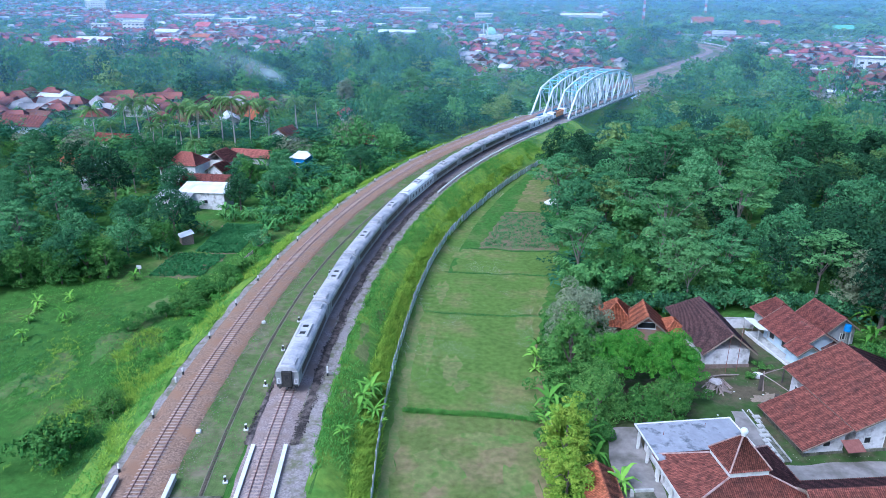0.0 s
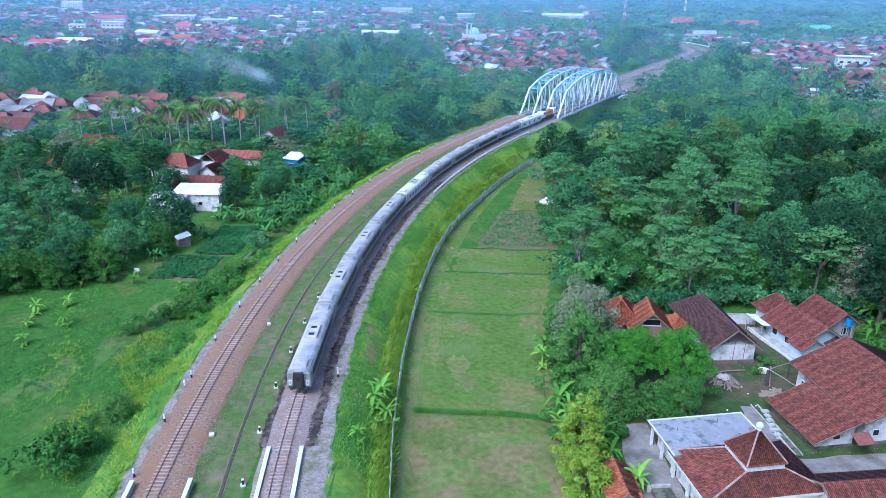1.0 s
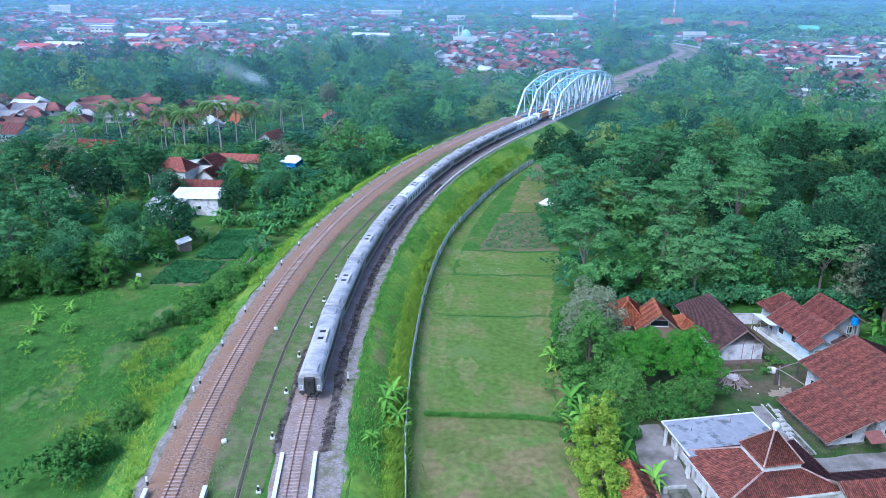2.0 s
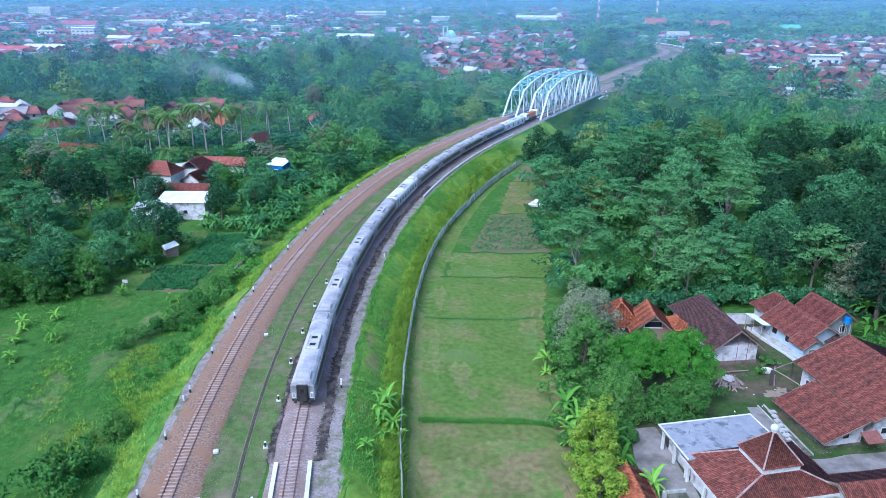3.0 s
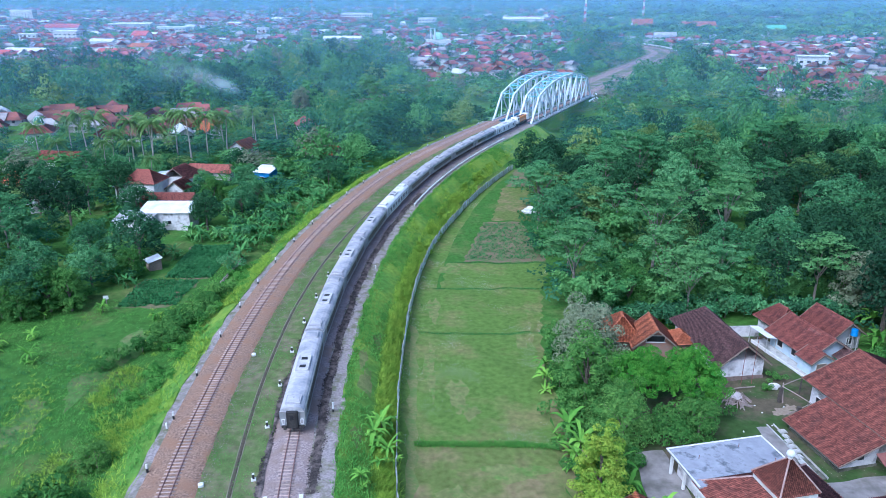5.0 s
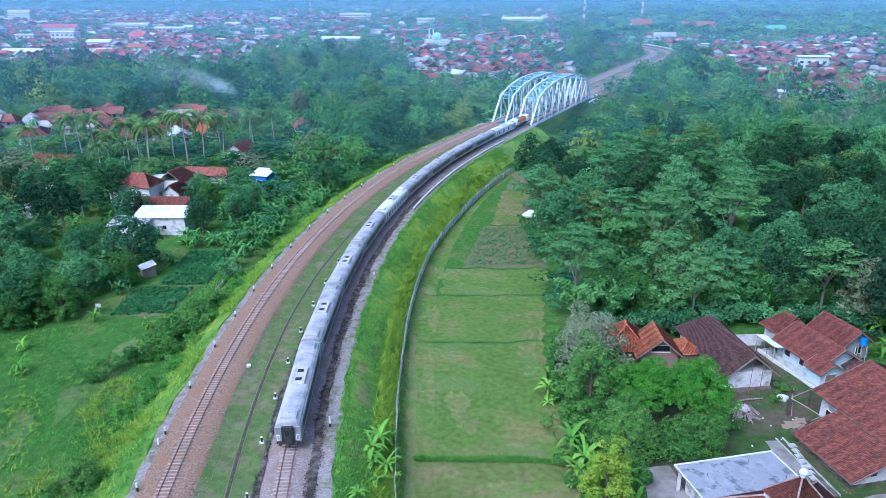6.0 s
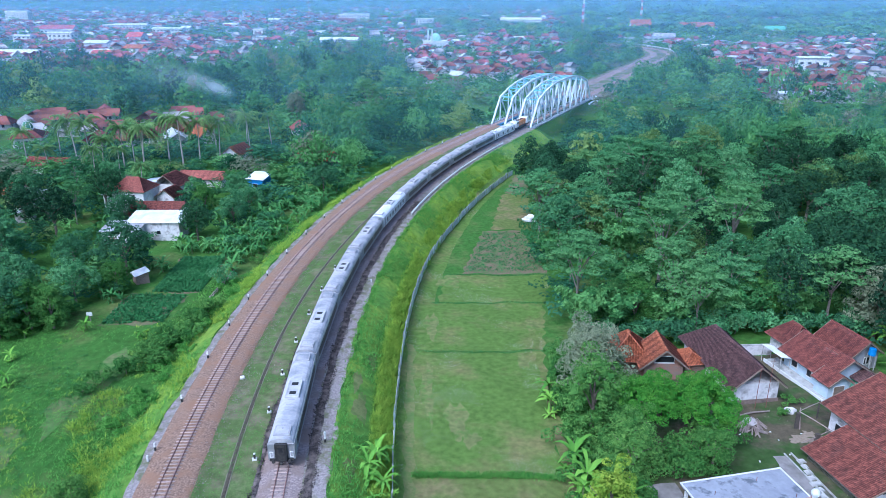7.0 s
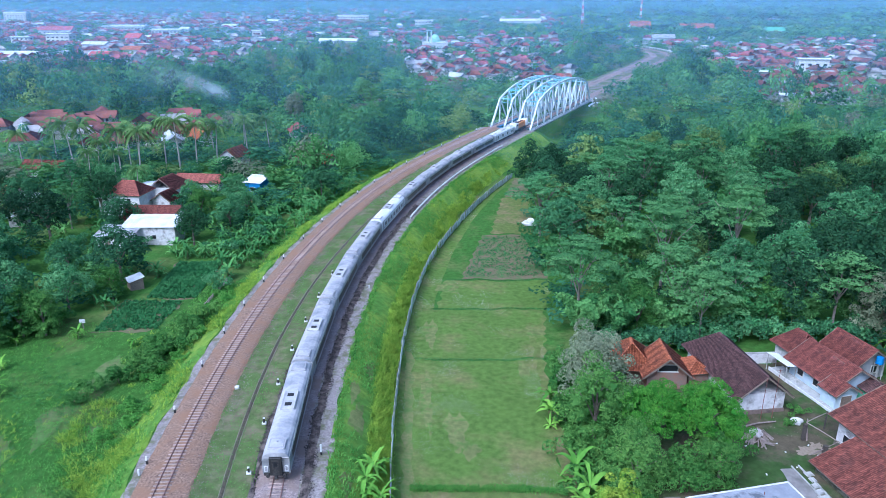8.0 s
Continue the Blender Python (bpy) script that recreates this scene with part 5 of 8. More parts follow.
M_meadow_worn = turf("thin_meadow_turf", (0.075, 0.155, 0.038), (0.125, 0.205, 0.058), (0.15, 0.17, 0.07), 0.35, (0.45, 0.62))
M_worn = turf("thin_worn_turf", (0.135, 0.175, 0.052), (0.20, 0.205, 0.08), (0.12, 0.19, 0.045), 0.5, (0.5, 0.62))
for k, (x, y, rx, ry) in enumerate(((3.4, 90.5, 1.5, 4.2), (5.0, 86.0, 1.2, 2.0), (18.6, 119.5, 1.5, 2.4), (14.8, 106.5, 0.8, 2.6), (4.6, 140.0, 2.2, 3.0), (-0.4, 98.0, 0.9, 8.0), (0.6, 120.0, 1.2, 5.0), (9.5, 72.5, 4.0, 1.6), (2.5, 66.0, 3.0, 3.6), (12.0, 63.0, 2.2, 4.0),
                                     (-9.4, 87.5, 0.9, 3.2), (-8.6, 101.0, 0.7, 2.4), (-9.6, 74.5, 0.7, 2.0), (-10.2, 93.5, 0.6, 2.6), (-54.4, 85.4, 1.6, 3.0), (-48.6, 101.5, 1.3, 4.2), (-57.5, 78.5, 1.0, 3.2), (-53.4, 81.0, 2.4, 5.0), (-50.0, 92.0, 1.8, 5.5), (-47.0, 104.0, 2.6, 6.0), (-44.0, 92.0, 0.9, 3.0))):
    worn_patch(x, y, rx, ry, M_meadow_worn if x < -40 else None, k)


def bund(p, q, h=0.35, w=0.8):
    r = grass_rng
    n = int(math.dist(p, q) * 26)
    t = r.uniform(0, 1, n)
    x = p[0] + (q[0] - p[0]) * t + r.normal(0, w * 0.25, n)
    y = p[1] + (q[1] - p[1]) * t + r.normal(0, w * 0.25, n)
    return np.stack([x, y, ground_height(x, y)], axis=1)


grass_stuff("bund_grass", "bushy grass bund between two fields", L_herb, np.concatenate([bund((-2.5, 78.8), (15.5, 77.5)), bund((-2.5, 78.8), (15.5, 77.5)), bund((-2.5, 78.8), (15.5, 77.5), w=1.2)]), 0.34, 0.1, grass_rng, each=3)
grass_stuff("bund_grass", "low dark grass bunds between the fields", L_bamboo, np.concatenate([
    bund((-2.3, 110.4), (19, 109.5), w=0.4), bund((0.8, 129.7), (22.4, 128.9), w=0.4), bund((4.4, 143.7), (26, 143), w=0.4)]), 0.16, 0.08, grass_rng, each=3)
rows = []
for k in range(14):
    x = -55.5 + k * 0.75
    rows.append(bund((x, 118.8), (x + 0.8, 130.5), w=0.25)[::3])
for k in range(9):
    x = -51.0 + k * 1.0
    rows.append(bund((x, 132), (x, 151.5), w=0.35))
rows.append(area_places(600, 24, 29, 150, 182, lambda x, y: x > 24))
tagged(grass_stuff("vegetable_rows", "rows of leafy green vegetables", L_crop, np.concatenate(rows), 0.4, 0.3, grass_rng), category="crops")
tagged(grass_stuff("sparse_crop", "sparse green crop on tilled earth", L_crop, area_places(1500, 8, 26, 145, 171, lambda x, y: x > 8 + (y - 144) * 0.25), 0.3, 0.2, grass_rng), category="crops")

# ---- houses ----
def tile_material(name, c1, c2, c3, vary=0.0):
    """Clay roof tiles: courses and rolls of differing colour, moss and soot in patches."""
    m = material(name, c1, c2, 3.2, 0.85, 0.3, c3, 0.5, patch=(0.5, 0.85), detail=8, vary=vary)
    n, l = m.node_tree.nodes, m.node_tree.links
    shader = n["Principled BSDF"]
    old = shader.inputs["Base Color"].links[0].from_socket
    co = n.new("ShaderNodeTexCoord").outputs["Object"]
    r = n.new("ShaderNodeMapRange")
    r.inputs[3].default_value, r.inputs[4].default_value = 0.62, 1.4
    hsv = n.new("ShaderNodeHueSaturation")
    l.new(old, hsv.inputs["Color"])
    l.new(r.outputs[0], hsv.inputs["Value"])
    # rolls of the tiles run up the slope: across it the troughs are painted dark as shade
    sep = n.new("ShaderNodeSeparateXYZ")
    l.new(co, sep.inputs[0])
    sep_n = n.new("ShaderNodeSeparateXYZ")
    l.new(n.new("ShaderNodeTexCoord").outputs["Normal"], sep_n.inputs[0])

    def op(kind, a, b=None):
        q = n.new("ShaderNodeMath")
        q.operation = kind
        for k, v in enumerate((a, b)):
            if v is None:
                continue
            if hasattr(v, "is_output"):
                l.new(v, q.inputs[k])
            else:
                q.inputs[k].default_value = v
        return q.outputs[0]

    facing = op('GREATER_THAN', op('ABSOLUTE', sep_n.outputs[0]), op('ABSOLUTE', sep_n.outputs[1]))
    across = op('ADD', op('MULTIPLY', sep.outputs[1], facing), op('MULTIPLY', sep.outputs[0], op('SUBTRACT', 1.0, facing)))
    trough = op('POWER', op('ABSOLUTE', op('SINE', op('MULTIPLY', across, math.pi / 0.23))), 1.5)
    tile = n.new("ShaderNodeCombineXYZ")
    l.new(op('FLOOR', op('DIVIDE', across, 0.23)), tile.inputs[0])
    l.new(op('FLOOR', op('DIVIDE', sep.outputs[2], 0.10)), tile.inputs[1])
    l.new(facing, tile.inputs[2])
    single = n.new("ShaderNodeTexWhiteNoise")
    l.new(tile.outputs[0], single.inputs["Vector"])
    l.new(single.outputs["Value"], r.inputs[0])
    # each course darkens upwards to the next lap: overlap shade put into the colour
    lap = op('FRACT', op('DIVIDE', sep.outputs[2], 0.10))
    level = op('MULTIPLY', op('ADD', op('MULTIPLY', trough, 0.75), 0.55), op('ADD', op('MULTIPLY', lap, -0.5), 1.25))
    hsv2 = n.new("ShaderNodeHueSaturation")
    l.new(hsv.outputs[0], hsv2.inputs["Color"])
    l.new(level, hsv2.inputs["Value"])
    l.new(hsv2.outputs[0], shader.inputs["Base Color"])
    return m


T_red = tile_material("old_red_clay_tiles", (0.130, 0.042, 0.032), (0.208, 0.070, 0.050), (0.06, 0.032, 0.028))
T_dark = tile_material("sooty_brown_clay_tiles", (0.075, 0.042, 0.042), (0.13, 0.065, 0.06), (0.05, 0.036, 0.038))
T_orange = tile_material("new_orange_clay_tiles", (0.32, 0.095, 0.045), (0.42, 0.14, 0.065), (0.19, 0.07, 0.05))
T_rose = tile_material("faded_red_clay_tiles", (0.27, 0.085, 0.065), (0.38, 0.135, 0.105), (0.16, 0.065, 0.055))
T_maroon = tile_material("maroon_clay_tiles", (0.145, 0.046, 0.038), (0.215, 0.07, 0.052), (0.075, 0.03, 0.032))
M_lime = material("patchy_limewash", (0.54, 0.52, 0.52), (0.70, 0.68, 0.68), 1.6, 0.9, 0.25, (0.28, 0.26, 0.25), 0.7, patch=(0.5, 0.68))
M_blue_wall = material("pale_blue_wall_paint", (0.44, 0.54, 0.62), (0.54, 0.63, 0.69), 1.2, 0.85, 0.15, (0.40, 0.46, 0.52), 0.5, patch=(0.55, 0.75))
M_green_wall = material("green_wall_paint", (0.12, 0.40, 0.24), (0.18, 0.48, 0.30), 1.2, 0.85, 0.15)
M_slab = material("stained_roof_slab", (0.22, 0.23, 0.265), (0.35, 0.365, 0.40), 0.5, 0.85, 0.2, (0.12, 0.13, 0.15), 0.55, patch=(0.50, 0.62), detail=12)
M_pave = material("cracked_concrete_yard", (0.20, 0.185, 0.17), (0.30, 0.275, 0.26), 0.7, 0.9, 0.2, (0.13, 0.12, 0.105), 0.25, detail=9)
M_tin = material("white_painted_tin", (0.70, 0.73, 0.76), (0.82, 0.84, 0.86), 0.8, 0.5, 0.1, (0.55, 0.57, 0.60), 0.4, vary=0.08)
M_tin_grey = material("weathered_grey_sheet", (0.34, 0.36, 0.38), (0.48, 0.50, 0.52), 0.8, 0.6, 0.2, (0.24, 0.23, 0.22), 0.4, vary=0.1)
M_rust = material("rusty_sheet", (0.16, 0.06, 0.05), (0.24, 0.10, 0.08), 2.0, 0.8, 0.2)
M_mudwall = material("stained_brown_plinth", (0.16, 0.115, 0.095), (0.25, 0.19, 0.165), 2.0, 0.9, 0.3, (0.10, 0.08, 0.07), 0.6)
M_brick = material("bare_red_brick", (0.22, 0.115, 0.085), (0.32, 0.18, 0.135), 5.0, 0.9, 0.3, (0.22, 0.17, 0.14), 0.6)
M_sack = material("faded_tarpaulin", (0.38, 0.34, 0.33), (0.50, 0.46, 0.45), 2.0, 0.8, 0.3)
M_branch = material("pale_dry_branch", (0.19, 0.15, 0.13), (0.34, 0.28, 0.25), 4.0, 0.9, 0.3, vary=0.25)
M_wood_dark = material("dark_weathered_timber", (0.055, 0.045, 0.038), (0.10, 0.085, 0.075), 4.0, 0.9, 0.4)
M_sand = material("heaped_pale_sand", (0.22, 0.17, 0.12), (0.31, 0.25, 0.185), 3.0, 0.95, 0.4)
M_blue_sheet = material("blue_plastic", (0.02, 0.16, 0.45), (0.05, 0.24, 0.58), 2.0, 0.5, 0.05)


def tiled_plane(a, b, c, d, mat, parent, name="roof_plane", course=0.34, roll=0.27, thick=0.12):
    """A slope of tiles, a and b along the eave, c above b and d above a, with rolls, stepped courses and a wooden underside."""
    a, b, c, d = (np.array(p, float) for p in (a, b, c, d))
    nrm = np.cross(b - a, d - a)
    if np.linalg.norm(nrm) < 1e-6:
        nrm = np.cross(b - a, c - a)
    nrm /= np.linalg.norm(nrm)
    if nrm[2] < 0:
        nrm = -nrm
    width = max(np.linalg.norm(b - a), np.linalg.norm(c - d))
    rise = max(np.linalg.norm(d - a), np.linalg.norm(c - b))
    nu, nv = max(3, int(2 * width / roll)), max(2, int(rise / course))
    verts = []
    r = np.random.default_rng(int(abs(a[0] * 100 + b[1] * 10)) + 3)
    sag = r.normal(0, 0.035, (nv + 1, 4))
    for j in range(nv):
        for e, q in enumerate((j / nv, (j + 1) / nv)):
            p0, p1 = a + (d - a) * q, b + (c - b) * q
            for i in range(nu + 1):
                t = i / nu
                off = (0.085 if i % 2 else 0.0) + (0.055 if e == 0 else 0.0) + sag[j, int(t * 3.99)] * 0.4
                verts.append(p0 + (p1 - p0) * t + nrm * off)
    n = nu + 1
    faces = grid_faces(n, 2 * nv)
    ob = npart(name, np.array(verts), faces, mat, parent)
    bm = bmesh.new()
    top = [bm.verts.new(p - nrm * 0.01) for p in (a, b, c, d)]
    low = [bm.verts.new(p - nrm * thick) for p in (a, b, c, d)]
    for vs in (top, low[::-1]):
        bm.faces.new(vs)
    for i in range(4):
        j = (i + 1) % 4
        bm.faces.new((top[i], low[i], low[j], top[j]))
    bmesh.ops.remove_doubles(bm, verts=bm.verts, dist=1e-4)
    part("roof_lining", bm, M_wood, ob)
    return ob


M_mortar = material("pinkish_ridge_mortar", (0.30, 0.20, 0.175), (0.42, 0.31, 0.28), 2.0, 0.9, 0.3, (0.22, 0.12, 0.10), 0.6)


def ridge_cap(p, q, parent, mat, r=0.14):
    return part("ridge_cap", tube(bmesh.new(), [p, tuple((np.array(p) + np.array(q)) / 2), q], [r, r, r], 6), mat, parent)


def wall_prism(w, l, h, gable, thick=0.0):
    """Walls of a house in one block, with pointed gables at both ends."""
    pts = [(-w / 2, -0.5), (w / 2, -0.5), (w / 2, h)] + ([(0, gable)] if gable > h else []) + [(-w / 2, h)]
    return bar_profile(pts, -l / 2, l / 2)


def opening(parent, side, w, l, pos, width, height, sill, kind, mat=None):
    """A window or door in a wall: side is 'e', 'w', 'n' or 's' of the house's own plan."""
    sgn = 1 if side in "en" else -1
    if side in "ew":
        c, s1, s2, s3 = (sgn * w / 2, pos, sill + height / 2), (0.16, width, height), (0.12, width - 0.16, height - 0.16), (0.2, width + 0.2, 0.1)
    else:
        c, s1, s2, s3 = (pos, sgn * l / 2, sill + height / 2), (width, 0.16, height), (width - 0.16, 0.12, height - 0.16), (width + 0.2, 0.2, 0.1)
    fr = part(kind, one_box(c, s1, bevel=0.02), mat or M_white, parent)
    shift = (sgn * 0.025, 0, 0) if side in "ew" else (0, sgn * 0.025, 0)
    part("pane" if kind == "window" else "door_leaf", one_box(tuple(c[i] + shift[i] for i in range(3)), s2), M_window if kind == "window" else M_wood, fr)
    if kind == "window":
        part("sill", one_box((c[0], c[1], sill - 0.05), s3), M_white, fr)


def house(label, x, y, z, turn, l, w, eave, ridge, roof, wall=None, over=0.7, hip=(0, 0), openings=(), group="", name="house", base=None, category="house"):
    """A house with its ridge along its own y; hip: how far the ridge stops short of the south and north ends."""
    ob = thing(name, label, category, pose(x, y, z, 0, 0, turn), group)
    wall = wall or M_lime
    rise = ridge - eave
    part("wall", wall_prism(w, l, eave, ridge - 0.25 if hip == (0, 0) else eave), wall, ob)
    if base:
        part("plinth", one_box((0, 0, 0.1), (w + 0.3, l + 0.3, 0.9), bevel=0.03), base, ob)
    drop = rise * over / (w / 2)
    zl = eave - drop + 0.12
    ys, yn = -l / 2 - over, l / 2 + over
    rs = -l / 2 - over + (hip[0] + over if hip[0] else 0)
    rn = l / 2 + over - (hip[1] + over if hip[1] else 0)
    zr = ridge + 0.1
    xe = w / 2 + over
    tiled_plane((xe, ys, zl), (xe, yn, zl), (0, rn, zr), (0, rs, zr), roof, ob)
    tiled_plane((-xe, yn, zl), (-xe, ys, zl), (0, rs, zr), (0, rn, zr), roof, ob)
    if hip[0]:
        tiled_plane((-xe, ys, zl), (xe, ys, zl), (0.02, rs, zr), (-0.02, rs, zr), roof, ob)
    if hip[1]:
        tiled_plane((xe, yn, zl), (-xe, yn, zl), (-0.02, rn, zr), (0.02, rn, zr), roof, ob)
    ridge_cap((0, rs, zr + 0.06), (0, rn, zr + 0.06), ob, roof)
    for flag, ye, yr in ((hip[0], ys, rs), (hip[1], yn, rn)):
        if flag:
            for sx in (-1, 1):
                ridge_cap((sx * xe, ye, zl + 0.06), (0, yr, zr + 0.06), ob, roof, 0.11)
        else:
            for sx in (-1, 1):
                part("verge_board", beam(bmesh.new(), (sx * xe, ye, zl - 0.06), (0, ye, zr - 0.06), 0.08, 0.22), M_wood, ob)
    for side, pos, ow, oh, sill, kind in openings:
        opening(ob, side, w, l, pos, ow, oh, sill, kind)
    return ob


YARD = -3.2
# long brown-roofed house with a limewashed gable
house("long house with sooty brown tiles and a limewashed gable", 43.5, 97.1, YARD, 5.0, 14.8, 6.6, 3.0, 5.7, T_dark, M_lime, 0.8, (0, 2.4),
           (("e", 2.0, 1.0, 1.2, 1.0, "window"), ("e", -2.5, 0.9, 2.0, 0.1, "door")), base=M_mudwall)
house("small lean-to annex with red tiles beside a house", 38.4, 99.0, YARD, 5.0, 3.6, 3.0, 2.2, 3.2, T_orange, M_brick, 0.5, (1.2, 1.2), name="annex")
for k, (dx, h) in enumerate(((-0.7, 6.2), (0.9, 7.4))):
    pole = thing("antenna_pole", "thin rusty antenna pole against the gable wall", "antenna pole", pose(44.3 + dx, 88.2 + 0.2 * k, YARD), "antenna poles")
    part("mast", tube(bmesh.new(), [(0, 0, 0), (0, 0, h * 0.5), (0.08, 0, h)], [0.05, 0.04, 0.03], 6), M_rust, pole)
    part("crossbar", beam(bmesh.new(), (-0.4, 0, h - 0.3), (0.4, 0, h - 0.3), 0.04, 0.04), M_rust, pole)
# pair of orange-roofed sheds
house("open-gabled shed with new orange roof tiles", 33.9, 98.9, YARD, -4.0, 4.8, 5.6, 2.5, 4.9, T_orange, M_brick, 0.8, (0, 0), (("s", 0, 2.8, 1.1, 2.7, "window"),), name="shed")
house("small house with a hipped orange tile roof", 29.9, 101.8, YARD, -8.0, 5.6, 5.0, 2.5, 4.9, T_orange, M_brick, 0.8, (2.0, 2.0), name="shed")
# pale blue house with three roofs
house("pale blue house with red-brown tiled gables and a porch", 57.3, 96.3, YARD, 12.0, 8.4, 6.6, 2.9, 5.0, T_maroon, M_blue_wall, 0.8, (0, 0),
           (("w", -1.0, 1.0, 1.3, 1.0, "window"), ("w", 2.0, 1.2, 1.3, 1.0, "window"), ("s", -1.5, 1.5, 2.1, 0.1, "door"), ("s", 1.6, 1.6, 1.3, 0.9, "window")))
house("front porch with a small tiled gable and white pillars", 55.7, 91.4, YARD, 12.0, 2.6, 3.4, 2.5, 3.6, T_maroon, M_blue_wall, 0.45, (0, 0), (("s", 0, 1.8, 1.9, 0.2, "door"),), name="porch", category="porch")
house("green-walled side room under low brown tiles", 60.6, 92.6, YARD, 12.0, 3.0, 3.2, 2.3, 3.1, T_dark, M_green_wall, 0.4, (0, 0), (("s", 0, 1.5, 1.2, 0.8, "window"),), name="side_room", category="house")
house("rear house with a maroon tiled gable roof", 56.4, 103.4, YARD, 12.0, 5.0, 4.4, 3.0, 5.0, T_maroon, M_lime, 0.7, (1.5, 1.5))
house("rear house with a maroon tiled gable roof and grey wall", 63.4, 101.0, YARD, 12.0, 6.5, 5.0, 2.9, 4.8, T_maroon, M_tin_grey, 0.7, (0, 0), (("s", 0.5, 1.0, 1.2, 1.0, "window"),))
terrace = thing("terrace", "raised concrete terrace along the pale blue house", "terrace", pose(54.0, 95.5, YARD, 0, 0, 12))
part("slab", one_box((-0.6, 0, 0.14), (2.4, 12.5, 0.35), bevel=0.04), M_concrete, terrace)
part("kerb", one_box((-1.85, 0, 0.24), (0.18, 12.5, 0.55), bevel=0.03), M_white, terrace)
awn = thing("awning", "white sheet awning on thin posts beside the blue house", "awning", pose(51.8, 99.6, YARD, 0, 0, 12))
part("sheet", one_box((0, 0, 2.5), (1.9, 4.4, 0.06), ry=12), M_tin, awn)
for sx in (-0.8, 0.8):
    for sy in (-2.0, 2.0):
        part("post", one_box((sx, sy, 1.2), (0.08, 0.08, 2.5)), M_concrete, awn)
tank = thing("water_tank", "blue plastic water tank on a steel stand", "water tank", pose(64.6, 97.0, YARD))
part("tank", cylinder(bmesh.new(), (0, 0, 3.5), 0.55, 1.0, 14, 0.48), M_blue_sheet, tank)
for sx in (-0.4, 0.4):
    for sy in (-0.4, 0.4):
        part("leg", one_box((sx, sy, 1.5), (0.1, 0.1, 3.1)), M_concrete, tank)
wallC = thing("yard_wall", "low pale garden wall between two houses", "wall", pose(50.3, 103.2, YARD))
part("wall", one_box((0, 0, 0.8), (5.2, 0.25, 1.8), bevel=0.03), M_lime, wallC)
part("coping", one_box((0, 0, 1.75), (5.3, 0.35, 0.12), bevel=0.02), M_concrete, wallC)

# large red-roofed house and its lower wing
house("large house with a broad weathered red tile roof", 58.4, 77.1, YARD, 10.0, 13.2, 14.0, 4.2, 7.15, T_red, M_lime, 1.0, (0, 0),
           (("s", -5.4, 0.9, 0.9, 1.4, "window"), ("s", -2.5, 1.4, 2.1, 0.2, "door"), ("w", 5.0, 1.1, 1.2, 1.0, "window")), base=M_concrete_dark)
wing = thing("house_wing", "low wing with red tiles and a stained limewashed wall", "house", pose(58.0, 77.8, YARD, 0, 0, 10))
part("wall", bar_profile([(-12.9, -0.5), (-7.95, -0.5), (-7.95, 3.5), (-12.9, 1.45)], -7.2, 1.5), M_lime, wing)
tiled_plane((-13.7, 2.1, 1.3), (-13.7, -7.9, 1.3), (-7.7, -7.9, 3.78), (-7.7, 2.1, 3.78), T_red, wing)
for yy in (-7.9, 2.1):
    part("verge_board", beam(bmesh.new(), (-13.7, yy, 1.2), (-8.4, yy, 3.4), 0.08, 0.2), M_wood, wing)
part("plinth", one_box((-10.4, -2.85, 0.05), (5.2, 8.9, 0.8), bevel=0.03), M_concrete_dark, wing)
part("window", one_box((-10.2, -7.22, 1.6), (0.8, 0.14, 0.6), bevel=0.02), M_window, wing)
lid = thing("canopy_sheet", "rusty red sheet canopy over a doorway", "canopy", pose(51.6, 67.6, YARD + 2.3, 24, 0, 10))
part("sheet", one_box((0, 0, 0), (2.3, 1.7, 0.06)), M_rust, lid)
for sx in (-1.05, 1.05):
    part("bracket", beam(bmesh.new(), (sx, 0.8, -0.08), (sx, -0.7, -0.08), 0.06, 0.06), M_wood, lid)
house("house with red tiles weathered by the rain", 48.6, 57.6, YARD, 97.0, 13.5, 6.6, 2.4, 4.1, T_red, M_lime, 0.7, (0, 0))
sheet_b = thing("roof_sheet", "strip of blue plastic sheet lying on the tiles", "plastic sheet", pose(50.2, 56.4, YARD + 3.3, -22, 0, 7))
part("sheet", one_box((0, 0, 0.1), (0.6, 3.0, 0.04)), M_blue_sheet, sheet_b)

# prayer house: flat slab wing and two-tiered tiled roof
TURN_E = 10.0
flat = thing("flat_roof_wing", "flat-roofed wing with a stained grey concrete slab and white rim", "house", pose(33.0, 67.0, YARD, 0, 0, TURN_E))
part("wall", one_box((0.3, 0, 1.4), (10.4, 5.4, 2.9), bevel=0.02), M_lime, flat)
part("slab", one_box((0, 0, 3.0), (12.2, 7.0, 0.22), bevel=0.03), M_slab, flat)
for c, s in (((0, 3.45, 3.14), (12.3, 0.16, 0.14)), ((-6.05, 0, 3.14), (0.16, 7.0, 0.14)), ((6.05, 0, 3.14), (0.16, 7.0, 0.14))):
    part("rim", one_box(c, s, bevel=0.02), M_white, flat)
for k in range(3):
    part("column", one_box((-5.6, 2.9 - 2.8 * k, 1.45), (0.3, 0.3, 2.9), bevel=0.02), M_white, flat)
for k, (px, py) in enumerate(((-3.5, 1.0), (2.2, 2.1), (4.6, -1.2))):
    part("rebar_stub", one_box((px, py, 3.3), (0.05, 0.05, 0.5)), M_rust, flat)
pray = thing("prayer_house", "small prayer house with a two-tiered red tile roof and white finial", "prayer house", pose(35.0, 60.6, YARD, 0, 0, TURN_E))
part("wall", one_box((0, -0.3, 1.3), (12.6, 7.2, 2.7), bevel=0.02), M_lime, pray)
ze, zm, zt, zp = 2.75, 4.3, 4.95, 8.0
